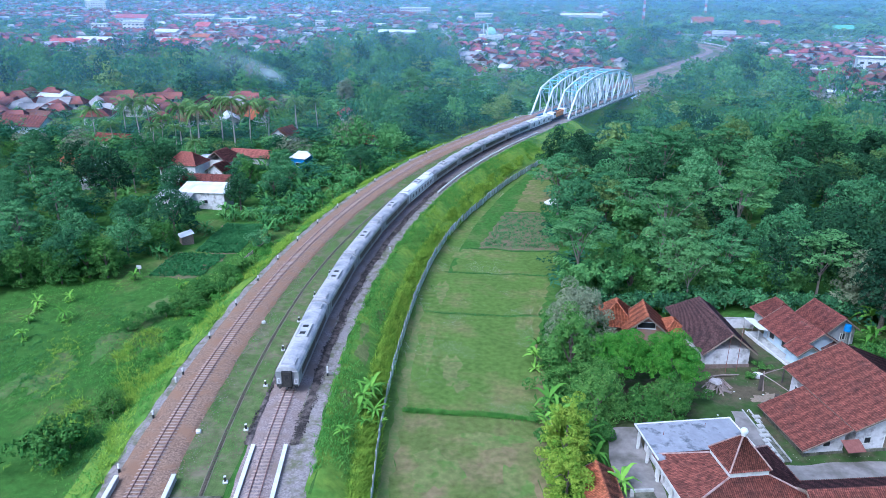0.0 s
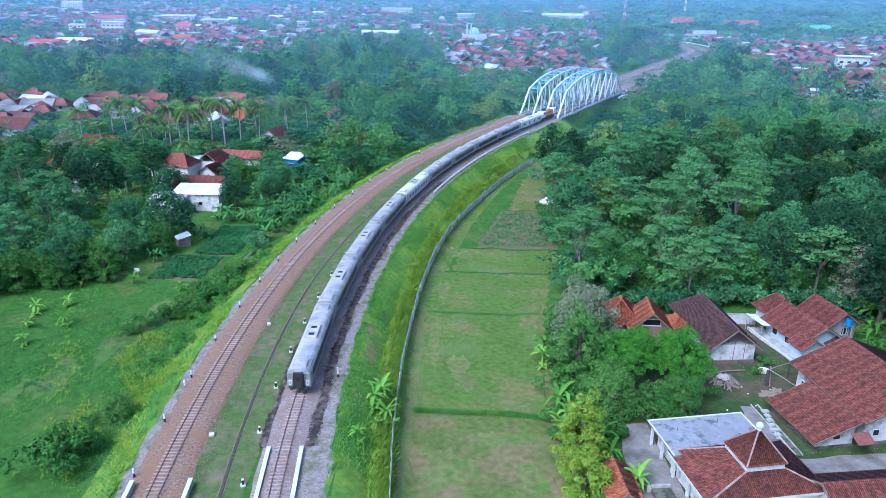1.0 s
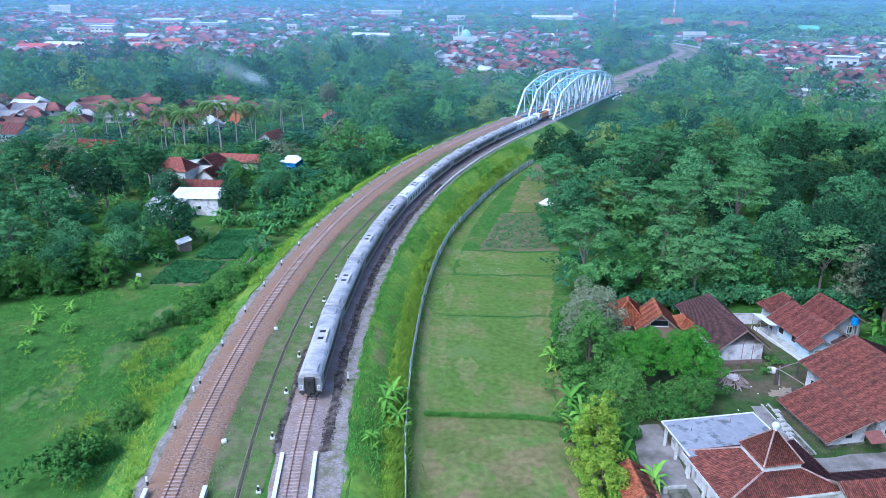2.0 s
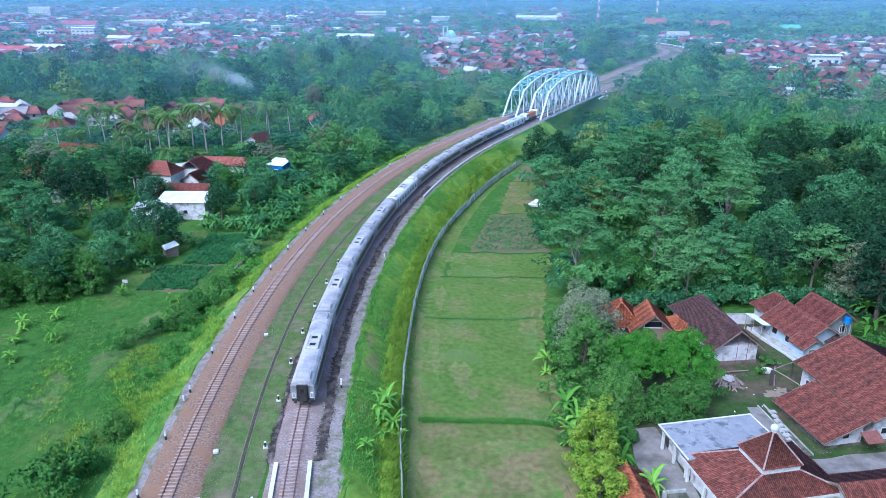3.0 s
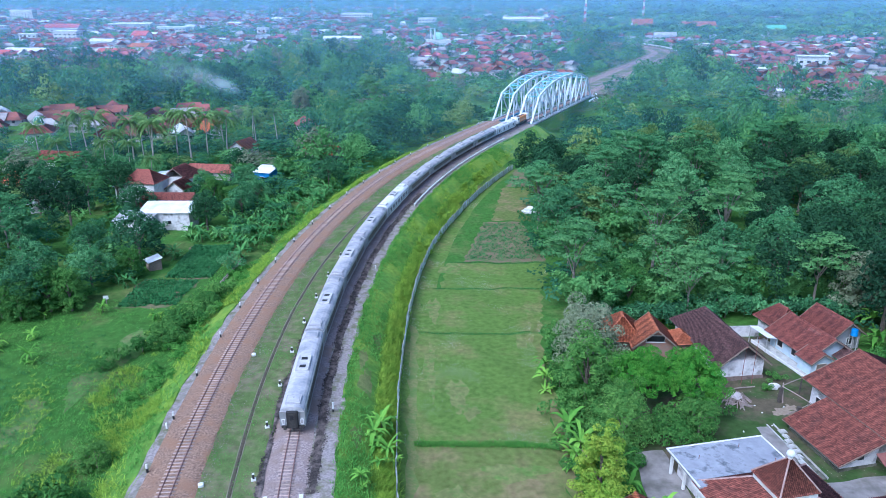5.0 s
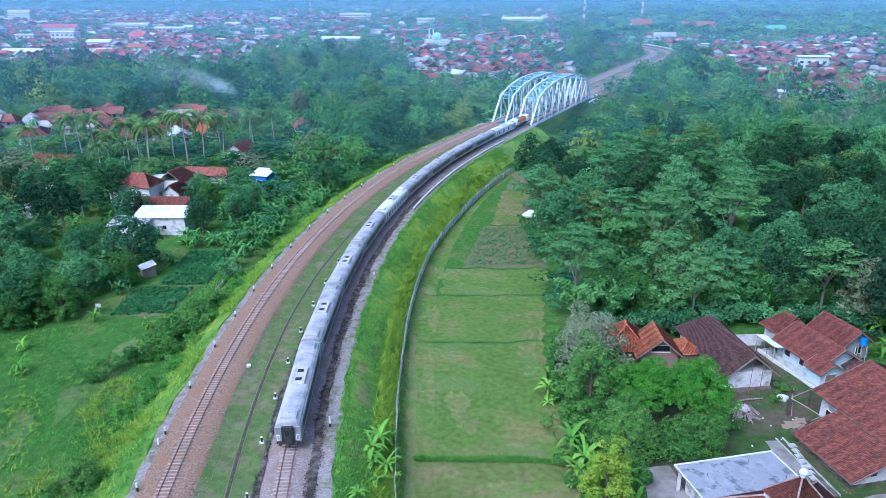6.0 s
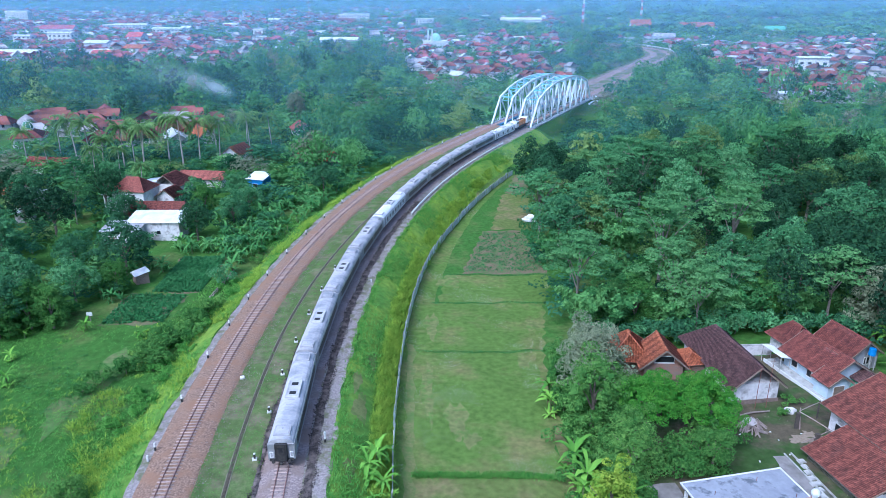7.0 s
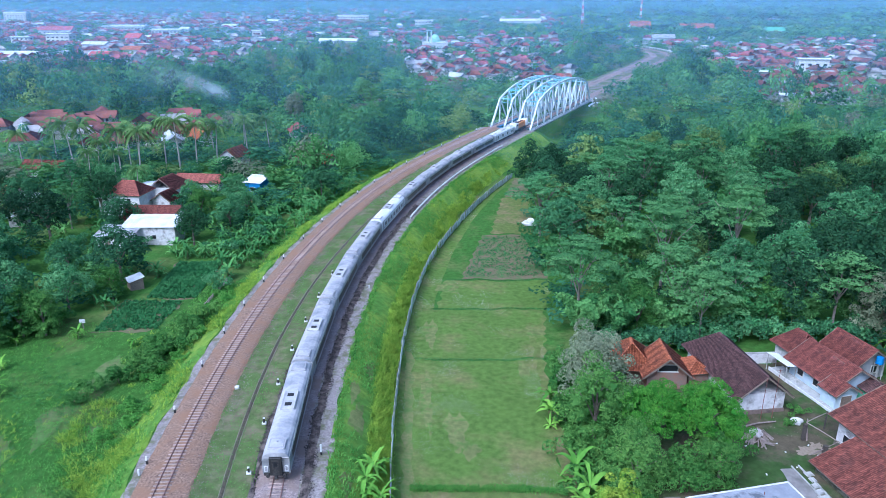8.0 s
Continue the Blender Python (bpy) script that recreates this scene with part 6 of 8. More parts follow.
xo, yo, xi, yi = 7.0, 4.6, 2.2, 2.2
cx = 0.7
for sgn in (-1, 1):
    tiled_plane((xo * sgn, -yo * sgn, ze), (xo * sgn, yo * sgn, ze), (cx + xi * sgn, yi * sgn, zm), (cx + xi * sgn, -yi * sgn, zm), T_red, pray)
    tiled_plane((xo * -sgn, yo * -sgn, ze), (xo * sgn, yo * -sgn, ze), (cx + xi * sgn, yi * -sgn, zm), (cx - xi * sgn, yi * -sgn, zm), T_red, pray)
    tiled_plane((cx + (xi + 0.15) * sgn, -(yi + 0.15) * sgn, zt), (cx + (xi + 0.15) * sgn, (yi + 0.15) * sgn, zt), (cx, 0.01, zp), (cx, -0.01, zp), T_red, pray)
    tiled_plane((cx - (xi + 0.15) * sgn, -(yi + 0.15) * sgn, zt), (cx + (xi + 0.15) * sgn, -(yi + 0.15) * sgn, zt), (cx + 0.01, 0, zp), (cx - 0.01, 0, zp), T_red, pray)
part("clerestory", one_box((cx, 0, (zm + zt) / 2 - 0.05), (2 * xi, 2 * yi, zt - zm + 0.3)), M_white, pray, "white clerestory band between the roof tiers")
for sx in (-1, 1):
    for sy in (-1, 1):
        ridge_cap((xo * sx, yo * sy, ze + 0.08), (cx + xi * sx, yi * sy, zm + 0.08), pray, M_mortar, 0.12)
        ridge_cap((cx + (xi + 0.15) * sx, (yi + 0.15) * sy, zt + 0.1), (cx, 0, zp + 0.06), pray, M_mortar, 0.1)
for c, s in (((0, -yo, ze - 0.12), (2 * xo, 0.12, 0.3)), ((0, yo, ze - 0.12), (2 * xo, 0.12, 0.3)), ((-xo, 0, ze - 0.12), (0.12, 2 * yo, 0.3)), ((xo, 0, ze - 0.12), (0.12, 2 * yo, 0.3))):
    part("fascia", one_box(c, s), M_white, pray)
bm = bmesh.new()
bmesh.ops.create_uvsphere(bm, u_segments=12, v_segments=8, radius=0.42, matrix=Matrix.Translation((cx, 0, zp + 0.42)))
fin = part("finial", bm, M_tin, pray, "round white finial")
part("finial_neck", cylinder(bmesh.new(), (cx, 0, zp + 0.02), 0.25, 0.3, 10), M_white, fin)
for k in range(3):
    part("column", one_box((-6.7, -3.6 + 3.4 * k, 1.3), (0.3, 0.3, 2.7), bevel=0.02), M_white, pray)

sheet("paved_yard", ((22.4, 57.5), (28.5, 57.5), (27.5, 73.2), (24.0, 73.2)), M_pave, "cracked grey concrete yard beside the flat roof", "pavement", lift=0.10, n=20, edge=0.08)
sheet("paved_lane", ((39.5, 66.0), (43.4, 66.5), (42.8, 77.5), (41.0, 77.5)), M_pave, "narrow concrete lane along the house wing", "pavement", lift=0.10, n=16, edge=0.1)
sheet("paved_lane", ((41.0, 62.8), (62.0, 66.2), (61.0, 68.4), (42.0, 66.4)), M_pave, "narrow concrete lane between two houses", "pavement", lift=0.11, n=20, edge=0.08)
trough = thing("washing_trough", "low mossy concrete washing trough in the yard", "trough", pose(25.6, 60.2, YARD, 0, 0, 6))
part("wall", one_box((0, 0, 0.45), (2.6, 0.25, 0.9), bevel=0.03), M_concrete, trough)
part("basin", one_box((0.2, -0.9, 0.3), (2.2, 1.5, 0.6), bevel=0.04), M_concrete_dark, trough)
house("small outbuilding with a red tile roof under the trees", 21.0, 59.4, -3.6, 4.0, 5.6, 3.2, 1.9, 2.9, T_orange, M_brick, 0.4, (0, 0), name="outbuilding")
drain_e = thing("yard_drain", "open concrete yard drain along the house wing", "drain", pose(43.6, 72.6, YARD, 0, 0, 6))
for sx in (-0.45, 0.45):
    part("kerb", one_box((sx, 0, 0.14), (0.16, 11.0, 0.3), bevel=0.02), M_concrete, drain_e)
part("bed", one_box((0, 0, 0.08), (0.75, 11.0, 0.08)), M_concrete_dark, drain_e)
post = thing("gate_post", "dark weathered wooden gate post in the yard", "gate post", pose(46.8, 83.4, YARD))
part("shaft", one_box((0, 0, 1.15), (0.42, 0.42, 2.5), bevel=0.04), M_wood_dark, post)
part("strut", tube(bmesh.new(), [(0.4, -0.2, 0), (0.35, 0.1, 1.4), (0.3, 0.3, 2.9)], [0.09, 0.08, 0.07], 6), M_branch, post, "pale leaning strut")
post2 = thing("gate_post", "low dark stump beside a bare patch of earth", "post", pose(47.9, 80.4, YARD))
part("shaft", one_box((0, 0, 0.6), (0.5, 0.5, 1.3), bevel=0.05), M_wood_dark, post2)
line1 = thing("drying_frame", "pale poles lashed between yard posts", "pole frame")
part("pole", tube(bmesh.new(), [(46.9, 83.5, YARD + 2.5), (48.3, 82.6, YARD + 1.9), (50.2, 81.2, YARD + 1.0)], [0.06, 0.06, 0.05], 6), M_branch, line1)
part("rail", tube(bmesh.new(), [(46.9, 83.5, YARD + 2.55), (48.6, 84.4, YARD + 2.6), (50.6, 85.4, YARD + 2.6)], [0.06, 0.06, 0.05], 6), M_branch, line1)
part("post", tube(bmesh.new(), [(50.6, 85.4, YARD), (50.6, 85.4, YARD + 1.4), (50.6, 85.4, YARD + 2.8)], [0.12, 0.12, 0.11], 6), M_wood_dark, line1)
part("low_pole", tube(bmesh.new(), [(45.6, 80.0, YARD + 0.1), (47.6, 80.4, YARD + 0.7), (49.8, 81.2, YARD + 1.1)], [0.06, 0.06, 0.05], 6), M_branch, line1)
for x, y, rx, ry in ((46.2, 80.8, 1.6, 0.9), (48.0, 82.0, 1.2, 0.8)):
    worn_patch(x, y, rx, ry, M_sand, 3)
sack = thing("white_sack", "pale sack lying on the grass of the yard", "sack", pose(47.9, 87.2, YARD, 0, 0, 20))
bm = bmesh.new()
bmesh.ops.create_icosphere(bm, subdivisions=3, radius=1.0)
for v in bm.verts:
    k = 1 + 0.18 * math.sin(v.co.x * 5 + v.co.y * 4) + 0.08 * math.sin(v.co.y * 11)
    v.co = Vector((v.co.x * 0.85 * k, v.co.y * 0.6 * k, max(-0.4, v.co.z) * 0.45 * k + 0.2))
part("bag", bm, M_lime, sack)
log = thing("log", "long pale pole lying below the gable wall", "pole")
part("pole", tube(bmesh.new(), [(40.6, 86.4, YARD + 0.2), (42.8, 87.0, YARD + 0.25), (45.2, 87.3, YARD + 0.2)], [0.11, 0.10, 0.08], 6), M_branch, log)
for k in range(14):
    x, y = 43.0 + 4.5 * math.sin(k * 2.1), 77.5 + 5.0 * math.cos(k * 1.3)
    st = thing("litter", "small white scrap lying on the yard", "litter", pose(x, y, ground_at(x, y) + 0.08, 0, 0, k * 40), "white scraps in the yard")
    part("scrap", one_box((0, 0, 0.05), (0.22 + 0.05 * (k % 3), 0.16, 0.08), bevel=0.02), M_white, st)
# broken stepping slabs beside the wing
for k in range(9):
    st = thing("paving_slab", "broken concrete slab lying beside the house wing", "slab", pose(43.9 - 0.12 * k, 76.5 - 1.05 * k, YARD + 0.12, 2.0 * math.sin(k), 3.0 * math.cos(k * 2), 10 + 9 * math.sin(k * 3)), "broken slabs beside the wing")
    part("slab", one_box((0, 0, 0.05), (1.0 + 0.3 * math.sin(k * 5), 0.75, 0.14), bevel=0.02), M_concrete, st)
# notice board at the grove, bamboo fence at the vegetable plot
board = thing("notice_board", "small white board on a thin post beside the grove", "sign", pose(-57.8, 119.7, ground_at(-57.8, 119.7)))
part("post", one_box((0, 0, 0.8), (0.12, 0.12, 1.7)), M_branch, board)
part("panel", one_box((0, -0.08, 1.5), (0.95, 0.06, 0.7), bevel=0.02), M_white, board)
rack = thing("bamboo_fence", "low fence of pale bamboo poles beside the vegetable plot", "fence")
for k in range(10):
    x, y = -39.9 + 0.13 * k, 123.5 + 2.05 * k
    part("post", one_box((x, y, ground_at(x, y) + 0.4), (0.12, 0.12, 1.1)), M_branch, rack)
for dz in (0.35, 0.75):
    for k in range(9):
        x0, y0, x1, y1 = -39.9 + 0.13 * k, 123.5 + 2.05 * k, -39.77 + 0.13 * k, 125.55 + 2.05 * k
        part("rail", beam(bmesh.new(), (x0, y0, ground_at(x0, y0) + dz), (x1, y1, ground_at(x1, y1) + dz), 0.12, 0.12), M_branch, rack)




def wood_pile(x, y, z):
    ob = thing("wood_pile", "heap of cut branches under a pale tarpaulin", "wood pile", pose(x, y, z))
    r = random.Random(9)
    for k in range(58):
        a = r.uniform(0, math.tau)
        q, b = r.uniform(1.0, 2.2), r.uniform(-0.8, 0.8)
        part("branch", tube(bmesh.new(), [(math.cos(a) * q, math.sin(a) * q, 0.06), (math.cos(a + b) * q * 0.6, math.sin(a + b) * q * 0.6, r.uniform(0.35, 0.8)), (math.cos(a + 2 * b) * q * 0.35, math.sin(a + 2 * b) * q * 0.35, r.uniform(0.7, 1.45))], [0.10, 0.09, 0.06], 5), M_branch, ob)
    bm = bmesh.new()
    bmesh.ops.create_icosphere(bm, subdivisions=3, radius=1.0)
    for v in bm.verts:
        k = 1 + 0.14 * math.sin(v.co.x * 7 + v.co.y * 5) + 0.09 * math.sin(v.co.y * 11)
        v.co = Vector((v.co.x * 0.85 * k - 0.3, v.co.y * 0.8 * k, max(-0.1, v.co.z) * 0.4 * k + 1.05))
    part("tarpaulin", bm, M_sack, ob, "faded pinkish tarpaulin")


wood_pile(41.0, 83.6, YARD)
# white bag and pile at the field's edge
bag = thing("white_tarpaulin", "white tarpaulin thrown over a heap at the wood's edge", "tarpaulin", pose(27.3, 180.0, ground_at(27.3, 180)))
bm = bmesh.new()
bmesh.ops.create_icosphere(bm, subdivisions=3, radius=1.0)
for v in bm.verts:
    k = 1 + 0.16 * math.sin(v.co.x * 6 + v.co.y * 4) + 0.1 * math.sin(v.co.z * 9)
    v.co = Vector((v.co.x * 1.9 * k, v.co.y * 1.4 * k, max(-0.3, v.co.z) * 1.3 * k + 0.3))
part("cover", bm, M_white, bag)

# ---- houses west of the line ----
def tin_house(label, x, y, z, turn, l, w, h, rise, roof, wall, name="shed", category="shed", over=0.5, openings=()):
    """A low house with one sheet roof that slopes across its width."""
    ob = thing(name, label, category, pose(x, y, z, 0, 0, turn))
    part("wall", bar_profile([(-w / 2, -0.5), (w / 2, -0.5), (w / 2, h), (-w / 2, h + rise - 0.05)], -l / 2, l / 2), wall, ob)
    tilt = math.degrees(math.atan2(rise, w))
    n = max(3, int(l / 0.9))
    for k in range(n):
        part("roof_sheet", one_box((0, -l / 2 - over + (k + 0.5) * (l + 2 * over) / n, h + rise / 2 + 0.12 + 0.02 * (k % 2)), (w + 2 * over, (l + 2 * over) / n, 0.06), ry=tilt), roof, ob)
    for side, pos, ow, oh, sill, kind in openings:
        opening(ob, side, w, l, pos, ow, oh, sill, kind)
    return ob


LZ = -3.4
tin_house("house with a bright white sheet roof among trees", -61.5, 166.6, LZ, 268, 11.5, 6.0, 4.0, 0.9, M_tin, M_lime, "house", "house", openings=(("e", 1.0, 1.0, 1.0, 1.2, "window"), ("s", 0, 1.2, 1.4, 1.0, "window")))
tin_house("grey shed with weathered sheet roofing", -68.0, 162.5, LZ, 262, 8.0, 4.6, 3.0, 0.9, M_tin_grey, M_lime, "shed", "shed", openings=(("e", -1.5, 1.4, 1.8, 0.2, "door"),))
house("low house with a brown tiled roof", -64.4, 176.0, LZ, 86, 12.0, 7.0, 3.2, 5.4, T_maroon, M_lime, 0.7)
house("white house with arched windows and a red tile gable", -75.0, 189.6, LZ, 80, 8.6, 7.0, 5.6, 8.2, T_rose, M_white, 0.5, (2.6, 2.6), (("w", -1.5, 1.1, 1.7, 2.9, "window"), ("w", 1.5, 1.1, 1.7, 2.9, "window")))
house("white house with a red hipped tile roof", -68.6, 201.0, LZ, -15, 8.0, 6.8, 4.2, 6.8, T_rose, M_white, 0.6, (0, 2.2), (("s", 0.6, 1.1, 1.4, 1.4, "window"),))
house("small brown-roofed annex between white houses", -66.8, 192.0, LZ, -15, 5.0, 5.0, 3.0, 4.8, T_maroon, M_lime, 0.5)
tin_house("small white flat-roofed room between houses", -73.6, 199.6, LZ, 168, 4.6, 4.2, 4.6, 0.5, M_tin, M_white, "room", "house")
tin_house("white two-storey shed with a sheet roof", -79.8, 189.6, LZ, 168, 5.0, 4.4, 4.2, 0.7, M_tin, M_white, "shed", "shed", openings=(("n", 0, 1.0, 1.2, 1.2, "window"),))
house("long low house with an orange tile roof behind palms", -64.0, 213.8, LZ, 80, 13.0, 5.0, 2.4, 3.9, T_rose, M_lime, 0.6)
tin_house("small hut with blue walls and a white sheet roof", -46.4, 206.6, LZ, 250, 4.8, 4.6, 3.6, 0.9, M_tin, M_blue_sheet, "hut", "hut", openings=(("e", 0, 1.6, 1.2, 1.2, "window"),))
tin_house("small open hut with a white sheet roof by the plot", -55.3, 137.0, LZ + 0.2, 215, 2.6, 2.4, 1.9, 0.5, M_tin, M_wood, "hut", "hut", 0.3)
house("house with an orange tile roof between trees", -112.5, 199.5, LZ, 60, 9.0, 6.5, 3.0, 5.2, T_orange, M_lime, 0.6)
tin_house("small white lean-to between trees", -104.0, 196.0, LZ, 240, 4.0, 3.0, 2.6, 0.6, M_tin, M_lime, "lean_to", "shed")
house("low house with an orange tile roof beside bananas", -33.5, 236.5, LZ, 62, 12.0, 6.5, 3.0, 5.0, T_orange, M_lime, 0.6)
house("house with a red tile roof among palms", -61.0, 243.6, LZ, -20, 8.0, 6.0, 3.4, 5.6, T_orange, M_lime, 0.6)
house("house with a red tile roof among palms", -81.7, 277.0, LZ, 40, 9.0, 6.5, 3.2, 5.6, T_orange, M_lime, 0.6)
house("long house with a red tile roof and pale blue wall", -161.0, 254.0, LZ, 76, 18.0, 8.0, 3.6, 6.4, T_maroon, M_blue_wall, 0.7)
house("long house with a dark red tile roof", -116.0, 230.5, LZ, 80, 13.0, 6.0, 3.0, 4.8, T_maroon, M_lime, 0.6)
tin_house("ruined white hut in the shade of trees", -98.5, 179.5, LZ, 200, 4.5, 4.0, 2.6, 0.7, M_tin_grey, M_lime, "hut", "hut")


M_dome = material("dark_green_dome_paint", (0.04, 0.15, 0.09), (0.07, 0.21, 0.12), 0.8, 0.5, 0.05)


def mosque():
    ob = thing("mosque", "white mosque with a striped green dome and maroon roof", "mosque", pose(-142.0, 270.0, LZ + 0.8, 0, 0, 14) @ Matrix.Scale(0.72, 4))
    part("wall", one_box((0, 0, 2.6), (13, 13, 5.6), bevel=0.05), M_white, ob)
    for sgn in (-1, 1):
        tiled_plane((8 * sgn, -8 * sgn, 5.0), (8 * sgn, 8 * sgn, 5.0), (2.6 * sgn, 2.6 * sgn, 8.2), (2.6 * sgn, -2.6 * sgn, 8.2), T_maroon, ob, course=0.9, roll=0.8)
        tiled_plane((-8 * sgn, -8 * sgn, 5.0), (8 * sgn, -8 * sgn, 5.0), (2.6 * sgn, -2.6 * sgn, 8.2), (-2.6 * sgn, -2.6 * sgn, 8.2), T_maroon, ob, course=0.9, roll=0.8)
    part("drum", cylinder(bmesh.new(), (0, 0, 8.4), 2.7, 1.2, 16), M_white, ob)
    bm = bmesh.new()
    bmesh.ops.create_uvsphere(bm, u_segments=20, v_segments=12, radius=2.7)
    for v in bm.verts:
        v.co = Vector((v.co.x, v.co.y, max(0, v.co.z) * 1.25 + 9.0))
    dome = part("dome", bm, M_dome, ob, "green dome")
    for k in range(8):
        a = k * math.tau / 8
        bm = tube(bmesh.new(), [(math.cos(a) * 2.74 * math.cos(t), math.sin(a) * 2.74 * math.cos(t), 9.0 + 2.74 * 1.25 * math.sin(t)) for t in (0, 0.4, 0.8, 1.2, 1.5)], [0.14] * 5, 4)
        part("rib", bm, M_white, dome)
    part("spire", cylinder(bmesh.new(), (0, 0, 13.2), 0.18, 1.8, 6, 0.03), M_white, dome)
    for k in (-4, 0, 4):
        for side in "swe":
            opening(ob, side, 13, 13, k, 1.5, 2.6, 1.0, "window")


mosque()

# ---- the town: houses that can be told apart, then the mass of roofs ----
W_far = [material("plain_house_wall", (0.36, 0.35, 0.34), (0.52, 0.51, 0.49), 0.5, 0.9, 0.1, vary=0.18, island=0.18)]
R_far = [material("town_red_tiles", (0.19, 0.06, 0.05), (0.28, 0.10, 0.075), 0.8, 0.85, 0.2, (0.12, 0.055, 0.05), 0.2, vary=0.3, island=0.35),
         material("town_white_sheet", (0.52, 0.55, 0.58), (0.68, 0.70, 0.72), 0.5, 0.7, 0.1, vary=0.1, island=0.12),
         material("town_grey_sheet", (0.26, 0.25, 0.25), (0.38, 0.36, 0.36), 0.5, 0.8, 0.1, vary=0.15, island=0.2)]


def far_house_arrays(l, w, h, rise, hip):
    """Walls with windows and doors as sunk dark boxes are parts of their own; here the wall block and the roof."""
    wall = [(-w / 2, -l / 2, -1), (w / 2, -l / 2, -1), (w / 2, l / 2, -1), (-w / 2, l / 2, -1), (-w / 2, -l / 2, h), (w / 2, -l / 2, h), (w / 2, l / 2, h), (-w / 2, l / 2, h), (0, -l / 2 + hip, h + rise - 0.1), (0, l / 2 - hip, h + rise - 0.1)]
    wf = [(0, 1, 5), (0, 5, 4), (1, 2, 6), (1, 6, 5), (2, 3, 7), (2, 7, 6), (3, 0, 4), (3, 4, 7), (4, 5, 8), (6, 7, 9)]
    o = 0.7
    e = h - rise * o / (w / 2)
    k = 0.18
    a, b = w / 2 + o, l / 2 + o
    rl = l / 2 + (o if not hip else -hip)
    roof = [(-a, -b, e), (a, -b, e), (a, b, e), (-a, b, e), (0, -rl, h + rise), (0, rl, h + rise)]
    roof = roof + [(x, y, z + k) for x, y, z in roof]
    rf = [(1, 2, 5, 4), (3, 0, 4, 5), (7, 10, 11, 8), (9, 11, 10, 6), (0, 3, 9, 6), (1, 7, 8, 2)]
    rf = rf + ([(0, 1, 7, 6), (2, 3, 9, 8), (6, 7, 10, 10), (8, 9, 11, 11)] if hip else [(0, 4, 10, 6), (1, 7, 10, 4), (2, 5, 11, 8), (3, 9, 11, 5)])
    tri = []
    for f in rf:
        tri.append(f[:3])
        if f[2] != f[3]:
            tri.append((f[0], f[2], f[3]))
    return (np.array(wall), np.array(wf)), (np.array(roof), np.array(tri))


FAR_SHAPES = [far_house_arrays(9, 7, 2.7, 2.2, 0), far_house_arrays(11, 7.5, 2.8, 2.4, 2.4), far_house_arrays(8.5, 7.2, 2.7, 2.3, 2.5), far_house_arrays(13, 6.8, 2.8, 2.2, 0), far_house_arrays(7, 6, 5.6, 2.0, 1.5), far_house_arrays(9, 6.2, 4.8, 0.5, 0)]
FAR_MESH = []
for (wv, wf), (rv, rf) in FAR_SHAPES:
    FAR_MESH.append((mesh_from("wall", wv, wf), [mesh_from("roof", rv, rf) for _ in R_far]))
    FAR_MESH[-1][0].materials.append(W_far[0])
    for me, mt in zip(FAR_MESH[-1][1], R_far):
        me.materials.append(mt)
window_me = mesh_from("window", *box_arrays((0.12, 1.1, 1.2)))
window_me.materials.append(M_window)


def town_density(x, y, raw=False):
    """How thickly the town is built at a place, from 0 to 1."""
    s, u = TOWN_S, TOWN_U
    d = np.zeros_like(x)
    d = np.maximum(d, 0.95 * smooth(-260, -225, x) * smooth(-72, -95, x) * smooth(256, 264, y) * smooth(345, 335, y))
    d = np.maximum(d, 0.55 * smooth(-95, -85, x) * smooth(-32, -40, x) * smooth(262, 268, y) * smooth(300, 292, y))
    d = np.maximum(d, 0.9 * smooth(-20, 0, x) * smooth(112, 98, x) * smooth(440, 450, y) * smooth(720, 690, y))
    d = np.maximum(d, 0.55 * smooth(-70, 20, x) * smooth(130, 110, x) * smooth(560, 600, y))
    d = np.maximum(d, 0.95 * smooth(-90, -190, x) * smooth(515, 540, y))
    d = np.maximum(d, 0.5 * smooth(-200, -60, x) * smooth(790, 830, y))
    d = np.maximum(d, 0.9 * smooth(18, 40, u) * smooth(430, 470, y) * smooth(185, 215, x))
    d = np.maximum(d, 0.75 * smooth(185, 205, x) * smooth(352, 372, y) * smooth(470, 440, y))
    d = np.maximum(d, 0.55 * smooth(600, 720, y) * (np.abs(u) > 20) * np.clip(smooth(0.46 * y, 0.38 * y, x), 0.12, 1))
    d = d * np.where((x > 0.20 * y) & (y > 640), 1 - 0.75 * smooth(640, 900, y), 1.0) * np.where((y > 1000) & (x > 0), 0.6, 1.0)
    if raw:
        return d * (np.abs(u) > 13)
    mod = 0.62 + 0.45 * ripple(x, y, 0.016, 3) + 0.25 * ripple(x, y, 0.006, 1)
    return np.clip(d * np.where(y < 660, np.clip(mod, 0.75, 1.0), np.clip(mod, 0.06, 1.0)) * smooth(2900, 1500, y), 0, 1) * (np.abs(u) > 13)


town_rng = np.random.default_rng(31)


def in_view(x, y):
    return (x > -0.66 * (y + 10) - 45) & (x < 0.66 * (y + 10) + 45)


